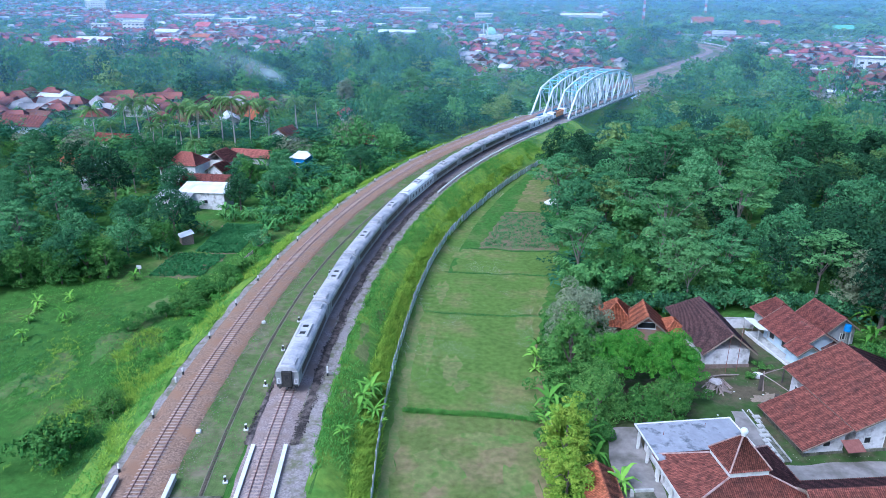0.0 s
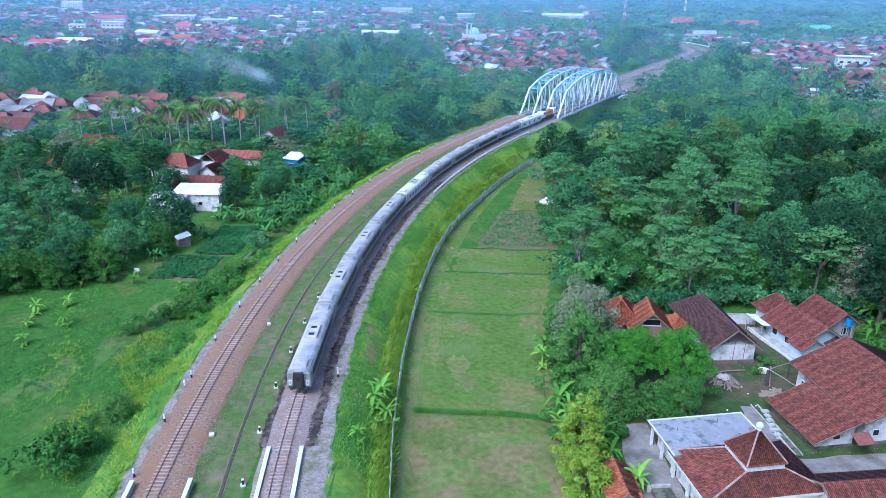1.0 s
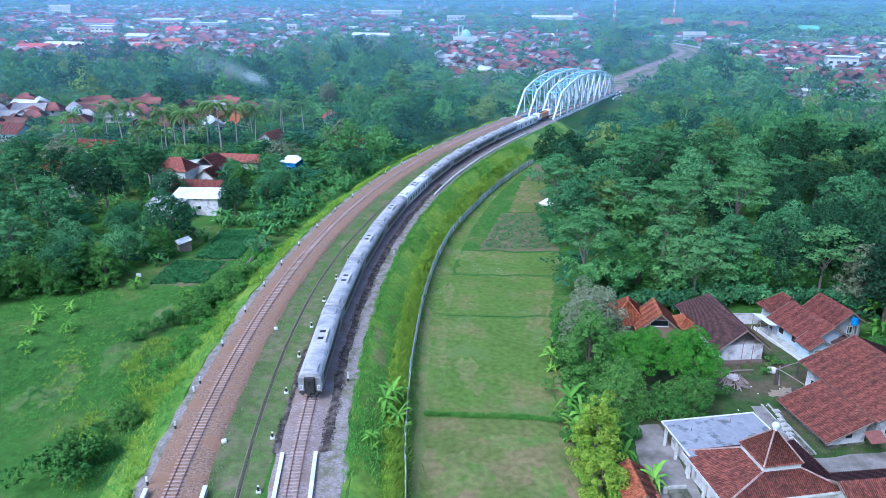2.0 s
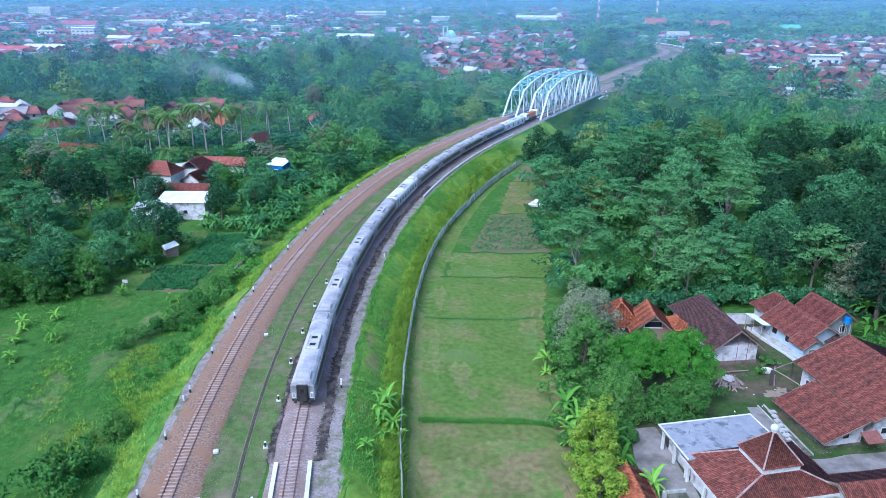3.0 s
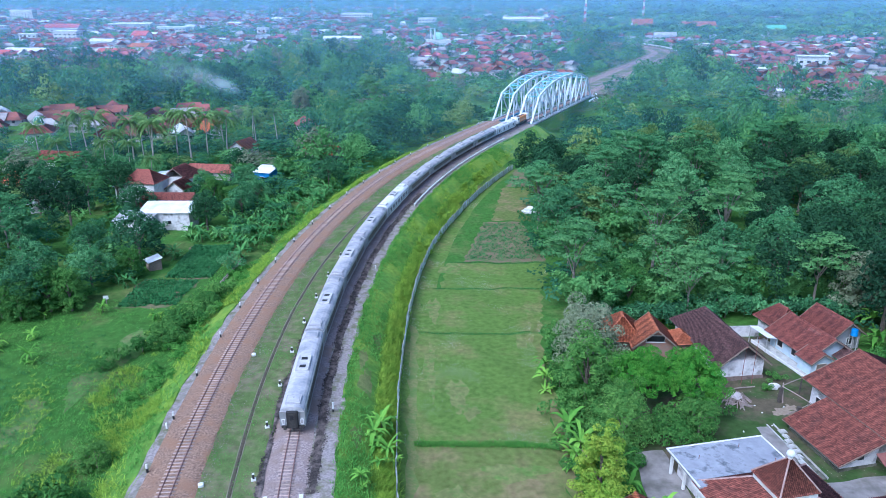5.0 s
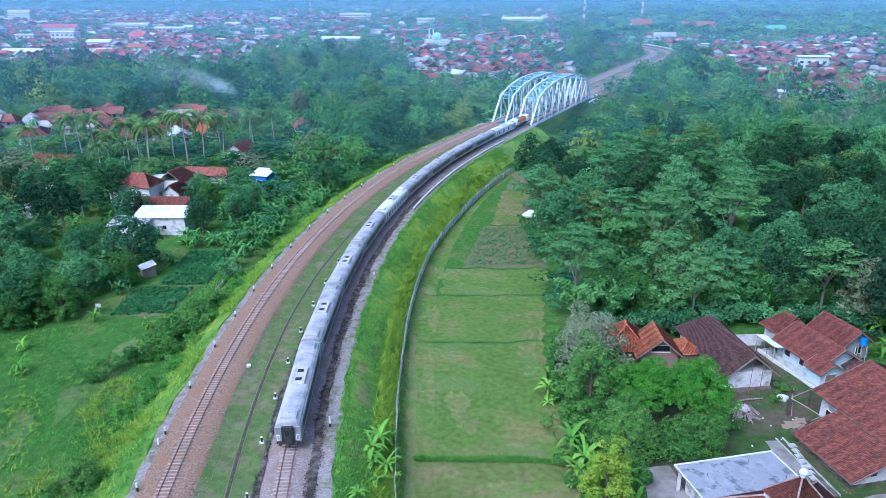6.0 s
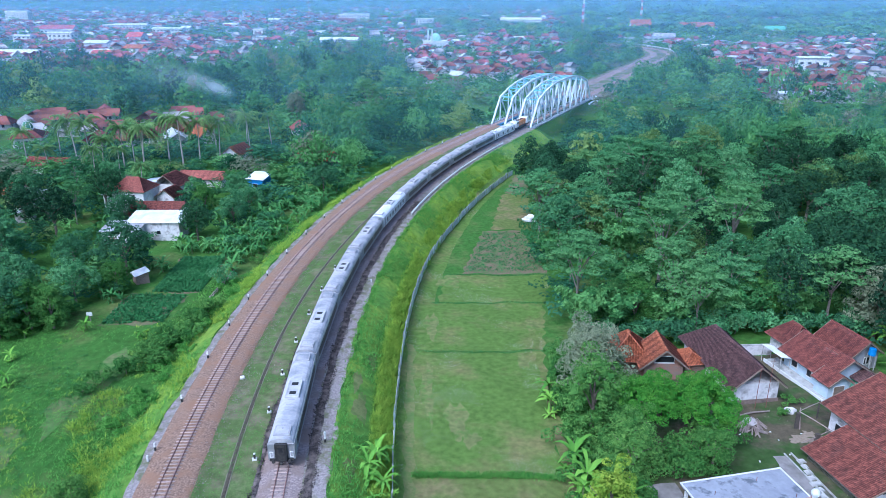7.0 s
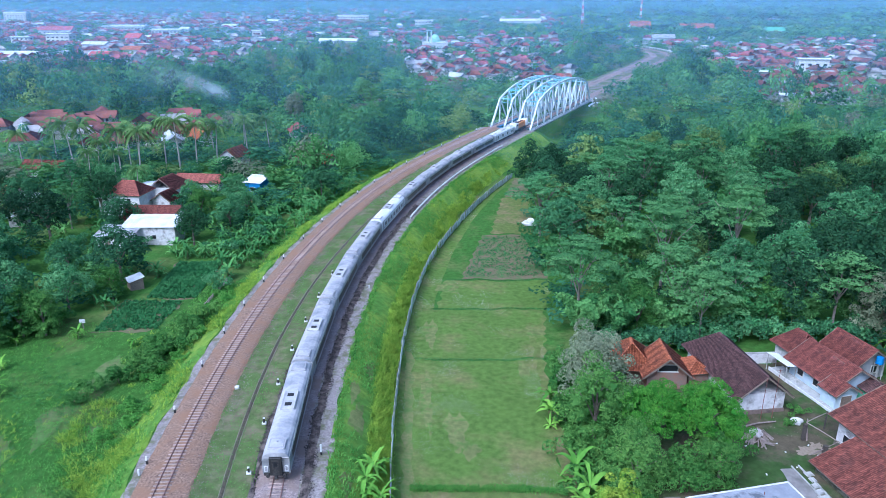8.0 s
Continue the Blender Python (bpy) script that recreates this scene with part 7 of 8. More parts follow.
cand = []
for y0, y1, step in ((254, 480, 9.2), (480, 900, 10.8), (900, 1500, 15), (1500, 2900, 26)):
    yy = np.arange(y0, y1, step)
    for y in yy:
        xs = np.arange(-0.66 * y - 60, 0.66 * y + 60, step)
        cand.append(np.stack([xs + town_rng.uniform(-0.3, 0.3, len(xs)) * step, np.full(len(xs), y) + town_rng.uniform(-0.3, 0.3, len(xs)) * step], axis=1))
cand = np.concatenate(cand)
TOWN_S, TOWN_U = line_coords(cand[:, 0], cand[:, 1])
dens = town_density(cand[:, 0], cand[:, 1])
pick = (town_rng.uniform(0, 1, len(cand)) < dens * np.where(cand[:, 1] < 345, 0.72, 0.55)) & (np.hypot(cand[:, 0] + 142, cand[:, 1] - 272) > 17) & (np.hypot(cand[:, 0] + 82, cand[:, 1] - 277) > 9)
houses = cand[pick]
houses = houses[np.argsort(houses[:, 1])]
house_z = ground_height(houses[:, 0], houses[:, 1])
turns = (town_rng.integers(0, 2, len(houses)) * 90 + town_rng.normal(12, 14, len(houses)))
shape_of = np.where(houses[:, 1] < 420, town_rng.integers(0, 4, len(houses)), town_rng.integers(0, len(FAR_SHAPES), len(houses)))
roof_of = np.array([0] * 14 + [1] * 1 + [2] * 3)[town_rng.integers(0, 18, len(houses))]
shape_of = np.where((shape_of == 5) & (town_rng.uniform(0, 1, len(houses)) > 0.35), 1, shape_of)
roof_of = np.where((shape_of == 5) & (roof_of == 0), 1 + (np.arange(len(houses)) % 2), roof_of)
NEAR_HOUSES = 260
HOUSE_WORDS = ("town house with a red tile roof and pale walls", "town house with a white sheet roof", "town house with a grey sheet roof")
for k in range(min(NEAR_HOUSES, len(houses))):
    x, y = houses[k]
    ob = thing("town_house", HOUSE_WORDS[roof_of[k]], "house", pose(x, y, house_z[k], 0, 0, turns[k]), "houses of the town")
    wm, rms = FAR_MESH[shape_of[k]]
    link_part("wall", wm, None, ob)
    link_part("roof", rms[roof_of[k]], None, ob)
    if y < 350:
        wv = FAR_SHAPES[shape_of[k]][0][0]
        hw, hl = wv[1][0], -wv[0][1]
        for j in range(2):
            for side, rot in ((-1, 0), (1, 0)):
                wn_ob = link_part("window", window_me, None, ob)
                wn_ob.matrix_basis = pose(side * hw, (j - 0.5) * hl, 1.7)
            wn_ob = link_part("window", window_me, None, ob)
            wn_ob.matrix_basis = pose((j - 0.5) * hw, -hl, 1.7, 0, 0, 90)


def joined(shapes, xs, ys, zs, turn, scale, pickers):
    """Many turned and scaled copies of small shapes in one pair of arrays."""
    vs, fs, base = [], [], 0
    for k, (v, f) in enumerate(shapes):
        sel = np.nonzero(pickers == k)[0]
        if not len(sel):
            continue
        c, s = np.cos(np.radians(turn[sel])), np.sin(np.radians(turn[sel]))
        p = v[None] * scale[sel][:, None, :]
        q = np.empty_like(p)
        q[..., 0] = p[..., 0] * c[:, None] - p[..., 1] * s[:, None] + xs[sel][:, None]
        q[..., 1] = p[..., 0] * s[:, None] + p[..., 1] * c[:, None] + ys[sel][:, None]
        q[..., 2] = p[..., 2] + zs[sel][:, None]
        off = base + np.arange(len(sel)) * len(v)
        vs.append(q.reshape(-1, 3))
        fs.append((f[None] + off[:, None, None]).reshape(-1, f.shape[1]))
        base += len(sel) * len(v)
    return np.concatenate(vs), np.concatenate(fs)


rest = slice(NEAR_HOUSES, None)
n_rest = len(houses) - NEAR_HOUSES
one = np.ones((n_rest, 3)) * town_rng.uniform(0.85, 1.25, (n_rest, 1))
one[houses[rest][:, 1] > 1400] *= 1.3
tagged(npart("town_walls", *joined([s[0] for s in FAR_SHAPES], houses[rest, 0], houses[rest, 1], house_z[rest], turns[rest], one, shape_of[rest]), W_far[0]), "pale walls of the many far town houses", "houses", kind="stuff")
for j, words in enumerate(("red tile roofs of the far town", "white sheet roofs of the far town", "grey sheet roofs of the far town")):
    sel = np.nonzero(roof_of[rest] == j)[0]
    idx = NEAR_HOUSES + sel
    tagged(npart("town_roofs", *joined([s[1] for s in FAR_SHAPES], houses[idx, 0], houses[idx, 1], house_z[idx], turns[idx], one[sel], shape_of[idx]), R_far[j]), words, "roofs", kind="stuff")


# large buildings that stand out
def hall(label, x, y, turn, l, w, h, rise, roof, wall=None, floors=1, category="building"):
    ob = thing("large_building", label, category, pose(x, y, -3.2, 0, 0, turn), "large buildings of the town")
    wall = wall or M_white
    part("wall", wall_prism(w, l, h, h + rise), wall, ob)
    o = 1.0
    for sgn in (-1, 1):
        bm = bmesh.new()
        a = math.degrees(math.atan2(rise, w / 2))
        ln = math.hypot(w / 2 + o, rise * (1 + 2 * o / w))
        box(bm, (sgn * (w / 2 + o) / 2, 0, h + rise / 2 - rise * o / w + 0.15), (ln, l + 2 * o, 0.25), ry=sgn * a)
        part("roof_slope", bm, roof, ob)
    for f in range(floors):
        for k in range(max(2, int(l / 5))):
            yy = -l / 2 + (k + 0.5) * l / max(2, int(l / 5))
            for side in (-1, 1):
                part("window", one_box((side * w / 2, yy, 1.8 + 3.4 * f), (0.2, 2.4, 1.5)), M_window, ob)
        for k in range(max(1, int(w / 5))):
            part("window", one_box((-w / 2 + (k + 0.5) * w / max(1, int(w / 5)), -l / 2, 1.8 + 3.4 * f), (2.4, 0.2, 1.5)), M_window, ob)
    return ob


hall("white three-storey building with a flat roof", 281, 520, 75, 20, 10, 9, 0.4, M_tin, floors=2)
hall("long hall with a white curved sheet roof", 185, 1310, 80, 70, 22, 8, 3, M_tin)
hall("two-storey building with a blue tiled roof and white galleries", 267, 800, 80, 22, 12, 8, 3, M_tin_grey, floors=2)
hall("public hall with a broad red pyramid roof", 308, 1022, 85, 26, 22, 8, 9, T_orange, floors=2)
hall("long school building with red tile roofs", 390, 1030, 82, 44, 14, 8, 5, T_orange, floors=2)
hall("building with a bright green roof", 441, 910, 85, 22, 14, 9, 4, M_green_wall, floors=2)
hall("white multi-storey building with many windows", -750, 1460, 88, 42, 18, 20, 1, M_tin, floors=5)
hall("white building with a flat parapet front", -388, 840, 85, 26, 14, 12, 0.6, M_tin, floors=3)
hall("long low white sheet-roofed hall", -340, 656, 80, 36, 14, 5, 2, M_tin)
hall("hall with a pale turquoise sheet roof", -271, 653, 82, 13, 10, 5, 2, M_tin)
hall("red-roofed hall beside the turquoise roof", -255, 690, 80, 16, 10, 6, 2.5, T_orange)
hall("white office building among the trees", 17, 1214, 86, 32, 14, 12, 1, M_tin, floors=3)
hall("long white sheet roof behind the trees", -83, 820, 84, 40, 14, 5, 2, M_tin)
hall("white warehouse on the edge of the town", -420, 1130, 85, 50, 18, 8, 2, M_tin, floors=2)
hall("white shop building with a flat roof", -330, 1020, 85, 40, 14, 8, 1, M_tin, floors=2)
hall("cream office building with flat roof", -120, 1500, 88, 60, 18, 12, 1, M_tin, floors=3)
hall("white house with a pillared terrace", 183, 357, 70, 9, 6, 6, 0.5, M_tin, M_lime, floors=1)
hall("pale house between the trees", 208, 396, 75, 12, 8, 5, 2.5, T_red, M_lime)


M_red_sheet = material("bright_red_sheet_roof", (0.42, 0.07, 0.07), (0.52, 0.11, 0.10), 0.5, 0.7, 0.1, (0.34, 0.08, 0.08), 0.2)
hall("long cream building with a red roof", -470, 1010, 86, 44, 14, 9, 4, M_red_sheet, floors=2)
hall("low hall with a bright red sheet roof", -352, 628, 84, 26, 12, 5, 2.5, M_red_sheet)
hall("red-roofed hall beside white houses", -262, 640, 80, 20, 11, 5, 2.5, M_red_sheet)
hall("red gabled building among white houses", -300, 820, 70, 18, 12, 9, 4, M_red_sheet, floors=2)
block_rng = random.Random(12)
for k in range(15):
    by = 700 + 52 * k + block_rng.uniform(-20, 20)
    bx = -by * (0.17 + 0.40 * ((k * 0.618) % 1.0))
    hall(("white two-storey shop building with a flat roof", "long white building with a pale sheet roof", "cream building with a flat parapet")[k % 3], bx, by, 82 + block_rng.uniform(-10, 10),
         block_rng.uniform(11, 27), block_rng.uniform(8, 13), block_rng.uniform(5, 8.5), 0.6 if k % 3 != 1 else 2.0, M_tin, floors=2 if k % 3 != 1 else 1)


def far_mosque(x, y):
    ob = thing("far_mosque", "white mosque with a pale green dome and minarets", "mosque", pose(x, y, -3.2, 0, 0, 10))
    part("wall", one_box((0, 0, 4), (22, 18, 8.5), bevel=0.1), M_white, ob)
    bm = bmesh.new()
    bmesh.ops.create_uvsphere(bm, u_segments=16, v_segments=10, radius=5.5)
    for v in bm.verts:
        v.co = Vector((v.co.x, v.co.y, max(-0.1, v.co.z) * 1.25 + 8.6))
    part("dome", bm, M_mint, ob, "pale green dome")
    for sx in (-9, -5):
        t = part("minaret", cylinder(bmesh.new(), (sx, -8, 8), 0.9, 18, 8, 0.7), M_white, ob)
        part("minaret_cap", cylinder(bmesh.new(), (sx, -8, 18), 1.1, 2.6, 8, 0.05), M_mint, t)


M_mint = material("pale_green_dome_paint", (0.35, 0.62, 0.45), (0.45, 0.70, 0.52), 0.5, 0.6, 0.05)
far_mosque(19, 735)


def mast(x, y, h):
    ob = thing("radio_mast", "tall red and white lattice radio mast", "radio mast", pose(x, y, -3.2), "radio masts")
    n = 12
    for k in range(n):
        z0, z1 = h * k / n, h * (k + 1) / n
        w0, w1 = 3.2 * (1 - 0.8 * k / n), 3.2 * (1 - 0.8 * (k + 1) / n)
        bm = bmesh.new()
        cs = ((-1, -1), (1, -1), (1, 1), (-1, 1))
        for i, (a, b) in enumerate(cs):
            c, d = cs[(i + 1) % 4]
            beam(bm, (a * w0 / 2, b * w0 / 2, z0), (a * w1 / 2, b * w1 / 2, z1), 0.35, 0.35)
            beam(bm, (a * w0 / 2, b * w0 / 2, z0), (c * w1 / 2, d * w1 / 2, z1), 0.2, 0.2)
            beam(bm, (a * w1 / 2, b * w1 / 2, z1), (c * w1 / 2, d * w1 / 2, z1), 0.2, 0.2)
        part("lattice_section", bm, M_white if k % 2 else M_red, ob)
    part("aerial", cylinder(bmesh.new(), (0, 0, h + 2), 0.2, 4, 6), M_white, ob)
    for k in range(3):
        part("dish", cylinder(bmesh.new(), (0.8, -0.6, h * (0.8 + 0.05 * k)), 0.8, 0.3, 10, rx=90), M_white, ob)


M_red = material("red_mast_paint", (0.50, 0.06, 0.05), (0.58, 0.10, 0.08), 0.5, 0.6, 0.05)
mast(246, 1100, 62)
mast(390, 1290, 70)
mast(-230, 1650, 60)
mast(-60, 2050, 70)

# white railing on the outside of the far bend
rail_far = thing("bend_railing", "white concrete railing along the bend of the line", "railing")
for s in np.arange(575, 700, 5.0):
    x0, y0, _ = on_line(s, 6.5)
    x1, y1, _ = on_line(s + 4.6, 6.5)
    part("panel", beam(bmesh.new(), (x0, y0, 0.9), (x1, y1, 0.9), 0.25, 0.5), M_white, rail_far)
    part("post", one_box((x0, y0, 0.5), (0.4, 0.4, 1.8)), M_white, rail_far)

# ---- woods in the distance ----
def low_crown(r, leaves_n, size, lobes_n, flat=0.6):
    """A crown of unit size: clumps over an uneven dome, with the leaf sprays on them."""
    lob = [(x, y, z, a, b) for x, y, z, a, b in lobes_round(0.92, 0.95, r, lobes_n, flat, 0.35, (0.11, 0.19) if lobes_n > 6 else (0.2, 0.3))]
    c, d = on_lobes(lob, leaves_n, r, -0.3)
    nrm = unit(d + r.normal(size=d.shape) * 0.28 + np.array([0, 0, 0.35]))
    v, f = leaf_tris(c, nrm, r.uniform(0.6, 1.4, len(c)) * size, 0.8, r)
    k = r.integers(0, len(lob), max(6, leaves_n // 12))
    p = np.array(lob)[k, :3] * np.array([0.7, 0.7, 0.85]) + r.normal(0, 0.05, (len(k), 3))
    w, g = leaf_tris(p, unit(r.normal(size=p.shape) + np.array([0, 0, 0.8])), r.uniform(0.7, 1.3, len(k)) * 0.1, 0.9, r)
    return np.concatenate([v, w]), np.concatenate([f, g + len(v)])


far_rng = np.random.default_rng(77)
MID_SHAPES = [low_crown(far_rng, 330, 0.07, 14) for _ in range(8)]
FAR_CROWNS = [low_crown(far_rng, 60, 0.17, 5, 0.8) for _ in range(6)]
L_wood = [leaf_material("distant_wood_" + tint, c1, c2, 0.0, 0.16) for tint, c1, c2 in (
    ("dark", (0.020, 0.074, 0.034), (0.042, 0.118, 0.052)),
    ("bluegreen", (0.036, 0.125, 0.062), (0.072, 0.19, 0.094)),
    ("green", (0.055, 0.175, 0.062), (0.11, 0.25, 0.092)),
    ("mid", (0.075, 0.21, 0.062), (0.135, 0.29, 0.09)),
    ("light", (0.105, 0.27, 0.085), (0.18, 0.36, 0.115)),
    ("olive", (0.15, 0.25, 0.07), (0.23, 0.33, 0.105)),
    ("greyish", (0.135, 0.17, 0.105), (0.215, 0.24, 0.155)))]


def woods(name, words, y0, y1, step, shapes, hmin, hmax, wmin, wmax, thin, test=None, even=False, room=5.0, shade=0.0):
    pts = []
    for y in np.arange(y0, y1, step * 0.9):
        xs = np.arange(-0.66 * y - 70, 0.66 * y + 70, step)
        pts.append(np.stack([xs + far_rng.uniform(-0.5, 0.5, len(xs)) * step, y + far_rng.uniform(-0.5, 0.5, len(xs)) * step], axis=1))
    p = np.concatenate(pts)
    s, u = line_coords(p[:, 0], p[:, 1])
    global TOWN_S, TOWN_U
    TOWN_S, TOWN_U = s, u
    d = town_density(p[:, 0], p[:, 1], True)
    keep = (far_rng.uniform(0, 1, len(p)) > np.clip(d * thin, 0, 0.76)) & ((u > 11) | (u < -22) | (s > 720)) & in_view(p[:, 0], p[:, 1])
    p, s, u, d = p[keep], s[keep], u[keep], d[keep]
    if test is not None:
        sel = np.array([test(a, b) for a, b in p], bool)
        p, s, u, d = p[sel], s[sel], u[sel], d[sel]
    # no crowns inside the houses
    ok = np.ones(len(p), bool)
    hs = houses[(houses[:, 1] > y0 - 20) & (houses[:, 1] < y1 + 20)]
    for i in range(0, len(p), 2000):
        q = p[i:i + 2000]
        dd = (q[:, None, 0] - hs[None, :, 0]) ** 2 + (q[:, None, 1] - hs[None, :, 1]) ** 2
        if dd.shape[1]:
            ok[i:i + 2000] = dd.min(axis=1) > room ** 2
    p, s, u, d = p[ok], s[ok], u[ok], d[ok]
    n = len(p)
    h = far_rng.uniform(hmin, hmax, n) * np.where(d > 0.3, np.where(p[:, 1] < 660, 0.45, 0.56), 1.0) * np.clip(1 + 0.28 * ripple(p[:, 0], p[:, 1], 0.045, 2), 0.55, 1.5)
    h = h * np.where((np.abs(u + 6) < 45) & (s < 700), 0.75, 1.0)
    h = h * np.where((p[:, 0] > -135) & (p[:, 0] < -45) & (p[:, 1] > 214) & (p[:, 1] < 262), 0.75, 1.0)
    h = h * np.where((p[:, 0] > -30) & (u < -10) & (p[:, 1] > 375) & (p[:, 1] < 490), 0.55, 1.0)
    h = h * np.where((p[:, 0] > 95) & (p[:, 1] > 268) & (p[:, 1] < 345), 0.62, 1.0)
    h = h * np.where((p[:, 0] < -40) & (p[:, 1] > 222) & (p[:, 1] < 345) & (u < -30), 0.5, 1.0)
    if even:
        h = far_rng.uniform(hmin, hmax, n)
    w = far_rng.uniform(wmin, wmax, n) * np.where(d > 0.3, 0.7, 1.0)
    z = ground_height(p[:, 0], p[:, 1]) - 0.15 * h
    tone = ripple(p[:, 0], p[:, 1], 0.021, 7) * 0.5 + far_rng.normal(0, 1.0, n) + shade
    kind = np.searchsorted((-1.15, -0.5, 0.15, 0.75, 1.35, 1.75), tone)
    for j in range(len(L_wood)):
        sel = np.nonzero(kind == j)[0]
        if len(sel):
            sc = np.stack([w[sel], w[sel], h[sel]], axis=1)
            tagged(npart(name, *joined(shapes, p[sel, 0], p[sel, 1], z[sel], far_rng.uniform(0, 360, len(sel)), sc, far_rng.integers(0, len(shapes), len(sel))), L_wood[j]), words, "trees", kind="stuff")


HIGH_SHAPES = [low_crown(far_rng, 760, 0.050, 22, 0.5) for _ in range(8)]
SHRUBS = [low_crown(far_rng, 240, 0.07, 9) for _ in range(5)]
GARDEN = [low_crown(far_rng, 64, 0.14, 5, 0.7) for _ in range(6)]


def in_rear(x, y):
    return (in_wood(x, y) and y >= 210) or (in_grove(x, y) and y >= 213)


def in_understory(x, y):
    return (in_wood(x, y) and (y < 215 or x < 60)) or (in_grove(x, y) and y < 290)


woods("rear_wood", "closed canopy of mixed trees behind the nearer wood", 208, 336, 10.4, HIGH_SHAPES, 9, 20, 9, 14.5, 1.2, in_rear)
# undergrowth takes darker leaf tints: the shade in the wood's gaps put into colour
woods("undergrowth", "dense green undergrowth below the trees, tinted dark for the shade there", 95, 330, 9.0, SHRUBS, 4.0, 7.5, 8, 10.5, 0.0, in_understory, True, shade=-1.2)
woods("distant_trees", "dense mixed trees between the houses", 330, 640, 12.0, MID_SHAPES, 8, 23, 10, 18, 1.1)
woods("far_woods", "far green woods round the town", 640, 1300, 13, FAR_CROWNS, 11, 15, 16, 22, 0.72)
woods("farthest_woods", "hazy woods on the horizon", 1300, 4600, 54, FAR_CROWNS, 15, 22, 44, 62, 0.5)
def in_gardens(x, y):
    return (x < -40 and y < 350) or y > 430


def below_bank(x, y):
    s, u = lateral(x, y)
    return -46 < u < -23.5 and s < 205 and clear_of(x, y)


woods("garden_trees", "small trees and shrubs in the gardens of the town", 250, 760, 8.5, GARDEN, 3.0, 8.5, 5.0, 9.0, 0.40, in_gardens, True, 4.3, -0.5)
woods("bank_bushes", "dense bushes below the railway bank", 190, 300, 5.5, SHRUBS, 2.5, 5.5, 5.0, 7.5, 0.0, below_bank, True, shade=0.4)


# ---- haze over the plain, imitated by tinted see-through sheets, and smoke from a fire ----
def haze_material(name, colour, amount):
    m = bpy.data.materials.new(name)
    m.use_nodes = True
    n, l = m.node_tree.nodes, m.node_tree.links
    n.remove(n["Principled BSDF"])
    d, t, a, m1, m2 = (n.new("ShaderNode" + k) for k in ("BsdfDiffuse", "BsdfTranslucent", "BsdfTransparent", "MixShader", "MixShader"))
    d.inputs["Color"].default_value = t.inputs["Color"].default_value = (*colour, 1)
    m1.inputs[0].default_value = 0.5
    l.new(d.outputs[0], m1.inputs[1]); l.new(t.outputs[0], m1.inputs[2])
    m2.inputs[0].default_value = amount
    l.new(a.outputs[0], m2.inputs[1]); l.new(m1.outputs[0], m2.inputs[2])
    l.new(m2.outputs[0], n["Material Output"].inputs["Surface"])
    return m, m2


# upright sheets added across the view; their blue tint imitates the haze of distance
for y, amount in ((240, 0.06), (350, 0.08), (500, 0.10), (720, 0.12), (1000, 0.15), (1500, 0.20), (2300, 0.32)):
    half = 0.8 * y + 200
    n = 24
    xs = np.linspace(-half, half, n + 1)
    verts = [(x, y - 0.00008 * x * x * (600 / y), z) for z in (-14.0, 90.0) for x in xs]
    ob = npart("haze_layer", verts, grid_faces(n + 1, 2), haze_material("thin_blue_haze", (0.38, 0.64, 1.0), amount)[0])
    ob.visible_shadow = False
    tagged(ob, "tinted see-through sheet that imitates bluish haze over the distant plain", "haze", kind="structure")

M_smoke, smoke_mix = haze_material("pale_blue_smoke", (0.80, 0.90, 1.0), 0.5)
n, l = M_smoke.node_tree.nodes, M_smoke.node_tree.links
uvw = n.new("ShaderNodeTexCoord")
cloud = n.new("ShaderNodeTexNoise")
cloud.inputs["Scale"].default_value = 0.07
cloud.inputs["Detail"].default_value = 6
l.new(uvw.outputs["Object"], cloud.inputs["Vector"])
thick = n.new("ShaderNodeAttribute")
thick.attribute_name = "smoke_amount"


def node_math(op, a, b):
    q = n.new("ShaderNodeMath")
    q.operation = op
    q.use_clamp = True
    for k, v in enumerate((a, b)):
        if hasattr(v, "is_output"):
            l.new(v, q.inputs[k])
        else:
            q.inputs[k].default_value = v
    return q.outputs[0]


body = node_math('MULTIPLY', node_math('SUBTRACT', cloud.outputs[0], 0.26), 1.75)
l.new(node_math('MULTIPLY', body, thick.outputs["Fac"]), smoke_mix.inputs[0])
nx, nz = 36, 14
verts, density = [], []
for j in range(nz + 1):
    for i in range(nx + 1):
        t, q = i / nx, j / nz
        reach = 1 - t
        verts.append((-73 - 48 * reach, 296 + 20 * reach, 11.5 + 12 * reach ** 0.8 + (q - 0.5) * (4.5 + 15 * reach)))
        density.append(math.sin(math.pi * q) ** 1.4 * t ** 0.8 * min(1.0, reach * 9) * 0.9)
ob = npart("smoke_plume", verts, grid_faces(nx + 1, nz + 1), M_smoke, smooth=True)
ob.data.attributes.new("smoke_amount", 'FLOAT', 'POINT').data.foreach_set("value", density)
ob.visible_shadow = False
tagged(ob, "thin bluish smoke plume drifting from the trees", "smoke", kind="stuff")

# dark stones heaped along the newer track
stone_rng = np.random.default_rng(64)


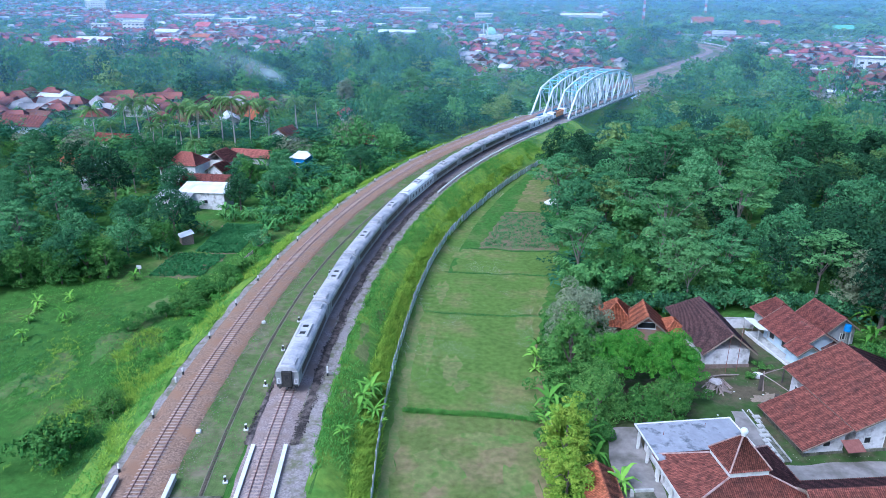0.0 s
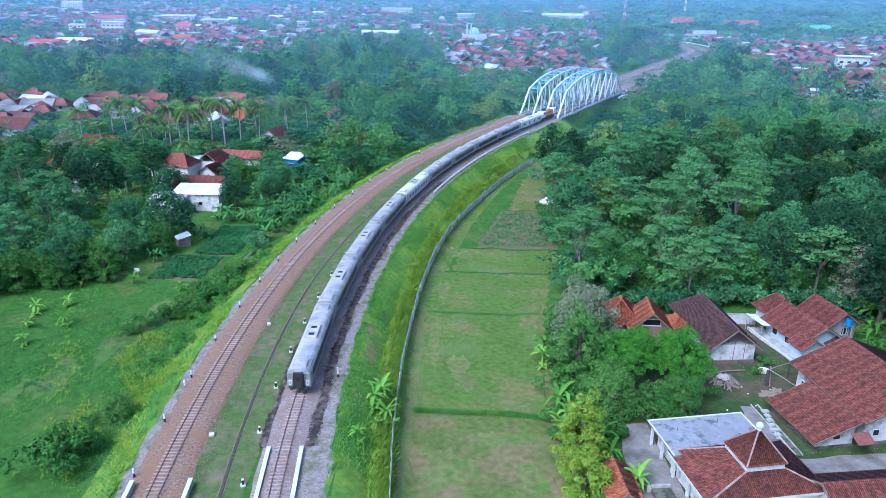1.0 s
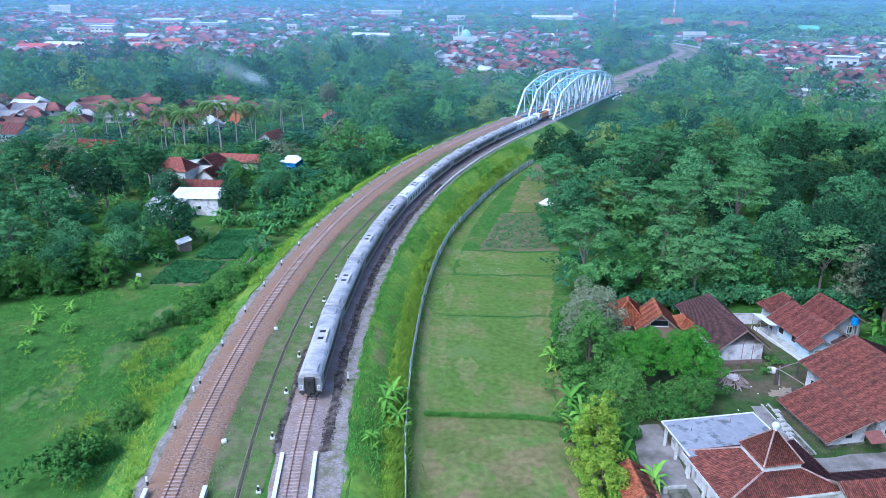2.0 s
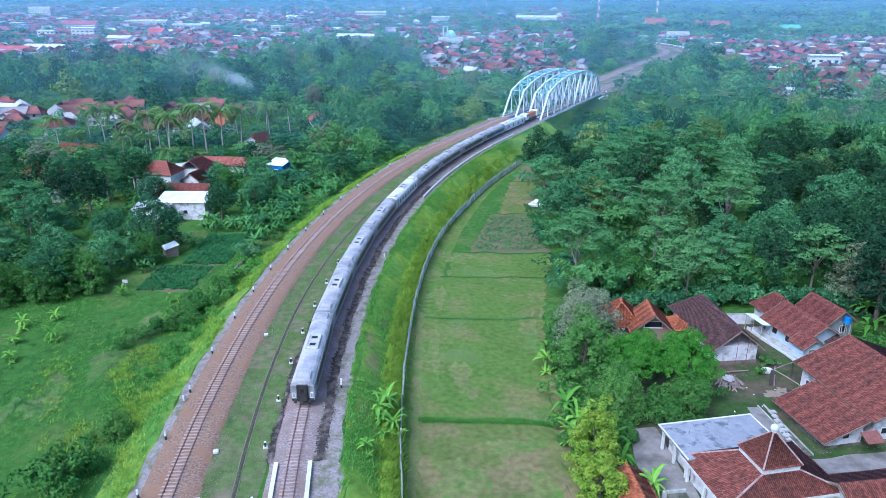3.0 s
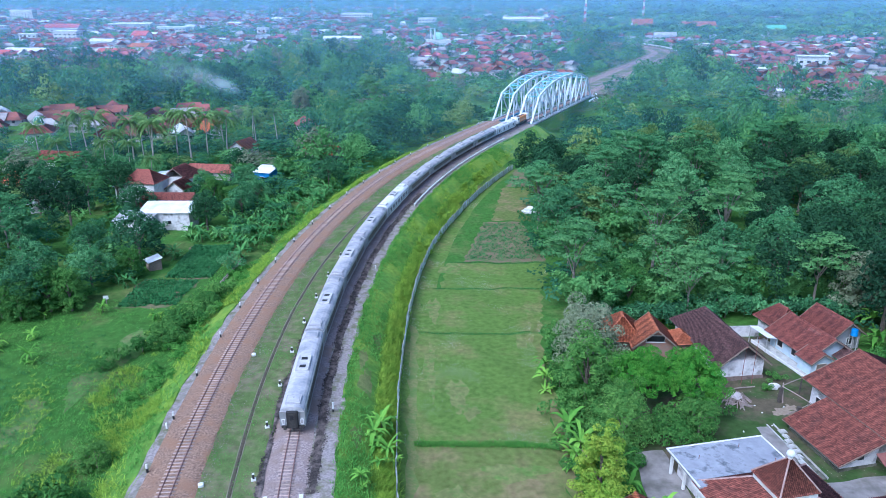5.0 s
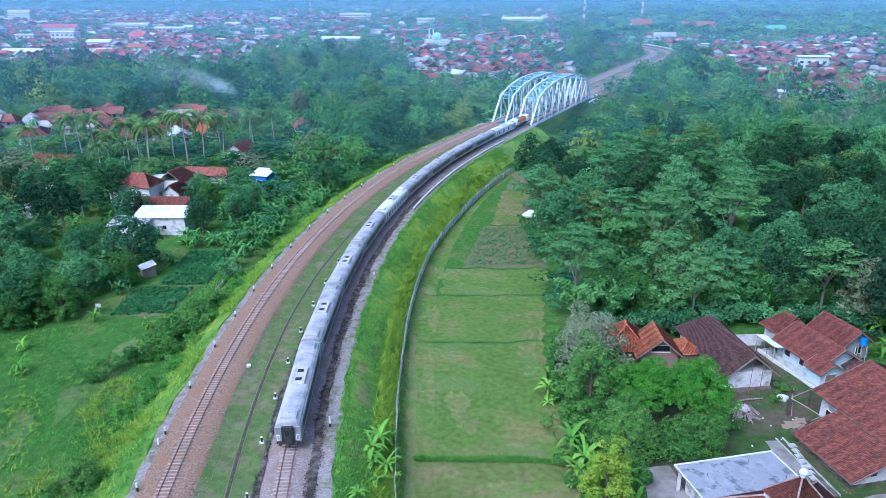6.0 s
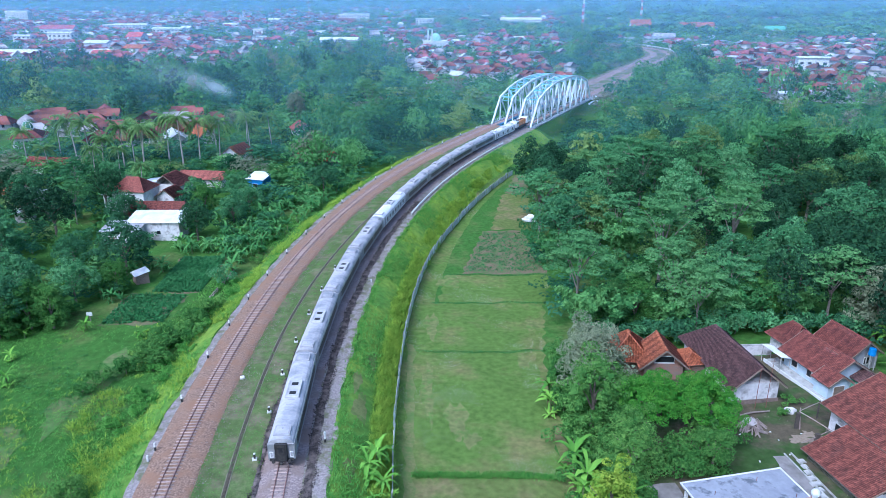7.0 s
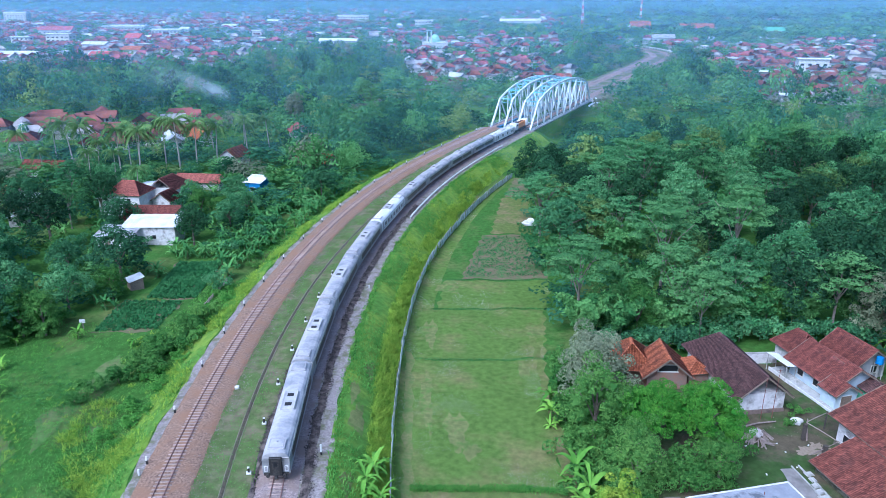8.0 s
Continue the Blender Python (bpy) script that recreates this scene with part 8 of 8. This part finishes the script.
def loose_stones(name, words, n, s0, s1, u0, u1, size, mat):
    s = stone_rng.uniform(s0, s1, n)
    mid, half = (u0 + u1) / 2 + 0.18 * np.sin(s * 0.37) + 0.12 * np.sin(s * 1.1), (u1 - u0) / 2
    u = mid + half * np.clip(stone_rng.normal(0, 0.5, n), -1.2, 1.2)
    x, y, a = (np.interp(s, LINE_S, LINE[:, k]) for k in range(3))
    c = np.stack([x + u * np.cos(a), y - u * np.sin(a), np.full(n, -0.27) + stone_rng.uniform(-0.04, 0.06, n)], axis=1)
    oct_v = np.array([(1, 0, 0), (-1, 0, 0), (0, 1, 0), (0, -1, 0), (0, 0, 0.7), (0, 0, -0.7)], float)
    oct_f = np.array([(0, 2, 4), (2, 1, 4), (1, 3, 4), (3, 0, 4), (2, 0, 5), (1, 2, 5), (3, 1, 5), (0, 3, 5)])
    v = c[:, None, :] + oct_v[None] * stone_rng.uniform(0.5, 1.3, (n, 6, 1)) * (size * stone_rng.uniform(0.6, 1.4, n))[:, None, None]
    f = oct_f[None] + (np.arange(n) * 6)[:, None, None]
    return tagged(npart(name, v.reshape(-1, 3), f.reshape(-1, 3), mat), words, "stones", kind="stuff")


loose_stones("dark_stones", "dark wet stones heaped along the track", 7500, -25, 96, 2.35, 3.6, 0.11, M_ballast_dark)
loose_stones("stray_stones", "loose pale stones strewn over the grass beside the ballast", 3600, -31, 140, -10.1, -7.4, 0.06, M_cinder)
loose_stones("stray_stones", "loose brown stones at the edge of the ballast", 3000, -31, 140, -10.3, -8.9, 0.07, M_ballast_red)
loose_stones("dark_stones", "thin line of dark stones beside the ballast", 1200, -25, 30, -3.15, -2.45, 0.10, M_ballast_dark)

# ---- sleepers ----
def sleepers():
    v, f = box_arrays((2.0, 0.24, 0.16))
    v = [(x * (0.97 if z > 0 else 1), y * (0.8 if z > 0 else 1), z) for x, y, z in v]
    me = mesh_from("sleeper", v, f)
    me.materials.append(M_sleeper)
    for key, off in (("west", -TRACK_GAP), ("east", 0.0)):
        rest = []
        k = 0
        s = -45.0
        while s < 330:
            x, y, a = on_line(s, off)
            m = pose(x, y, -0.205 + 0.05, 0, 0, -math.degrees(a))
            if k < 300:
                p = new("sleeper", me)
                p.parent = TRACKS[key]
                p.matrix_basis = m
            else:
                rest.append(m)
            k += 1
            s += 0.6
        verts, faces = [], []
        for m in rest:
            b = len(verts)
            verts += [tuple(m @ Vector(p)) for p in v]
            faces += [tuple(b + i for i in q) for q in f]
        tagged(npart("sleepers", verts, faces, M_sleeper, TRACKS[key]), kind="stuff")


sleepers()
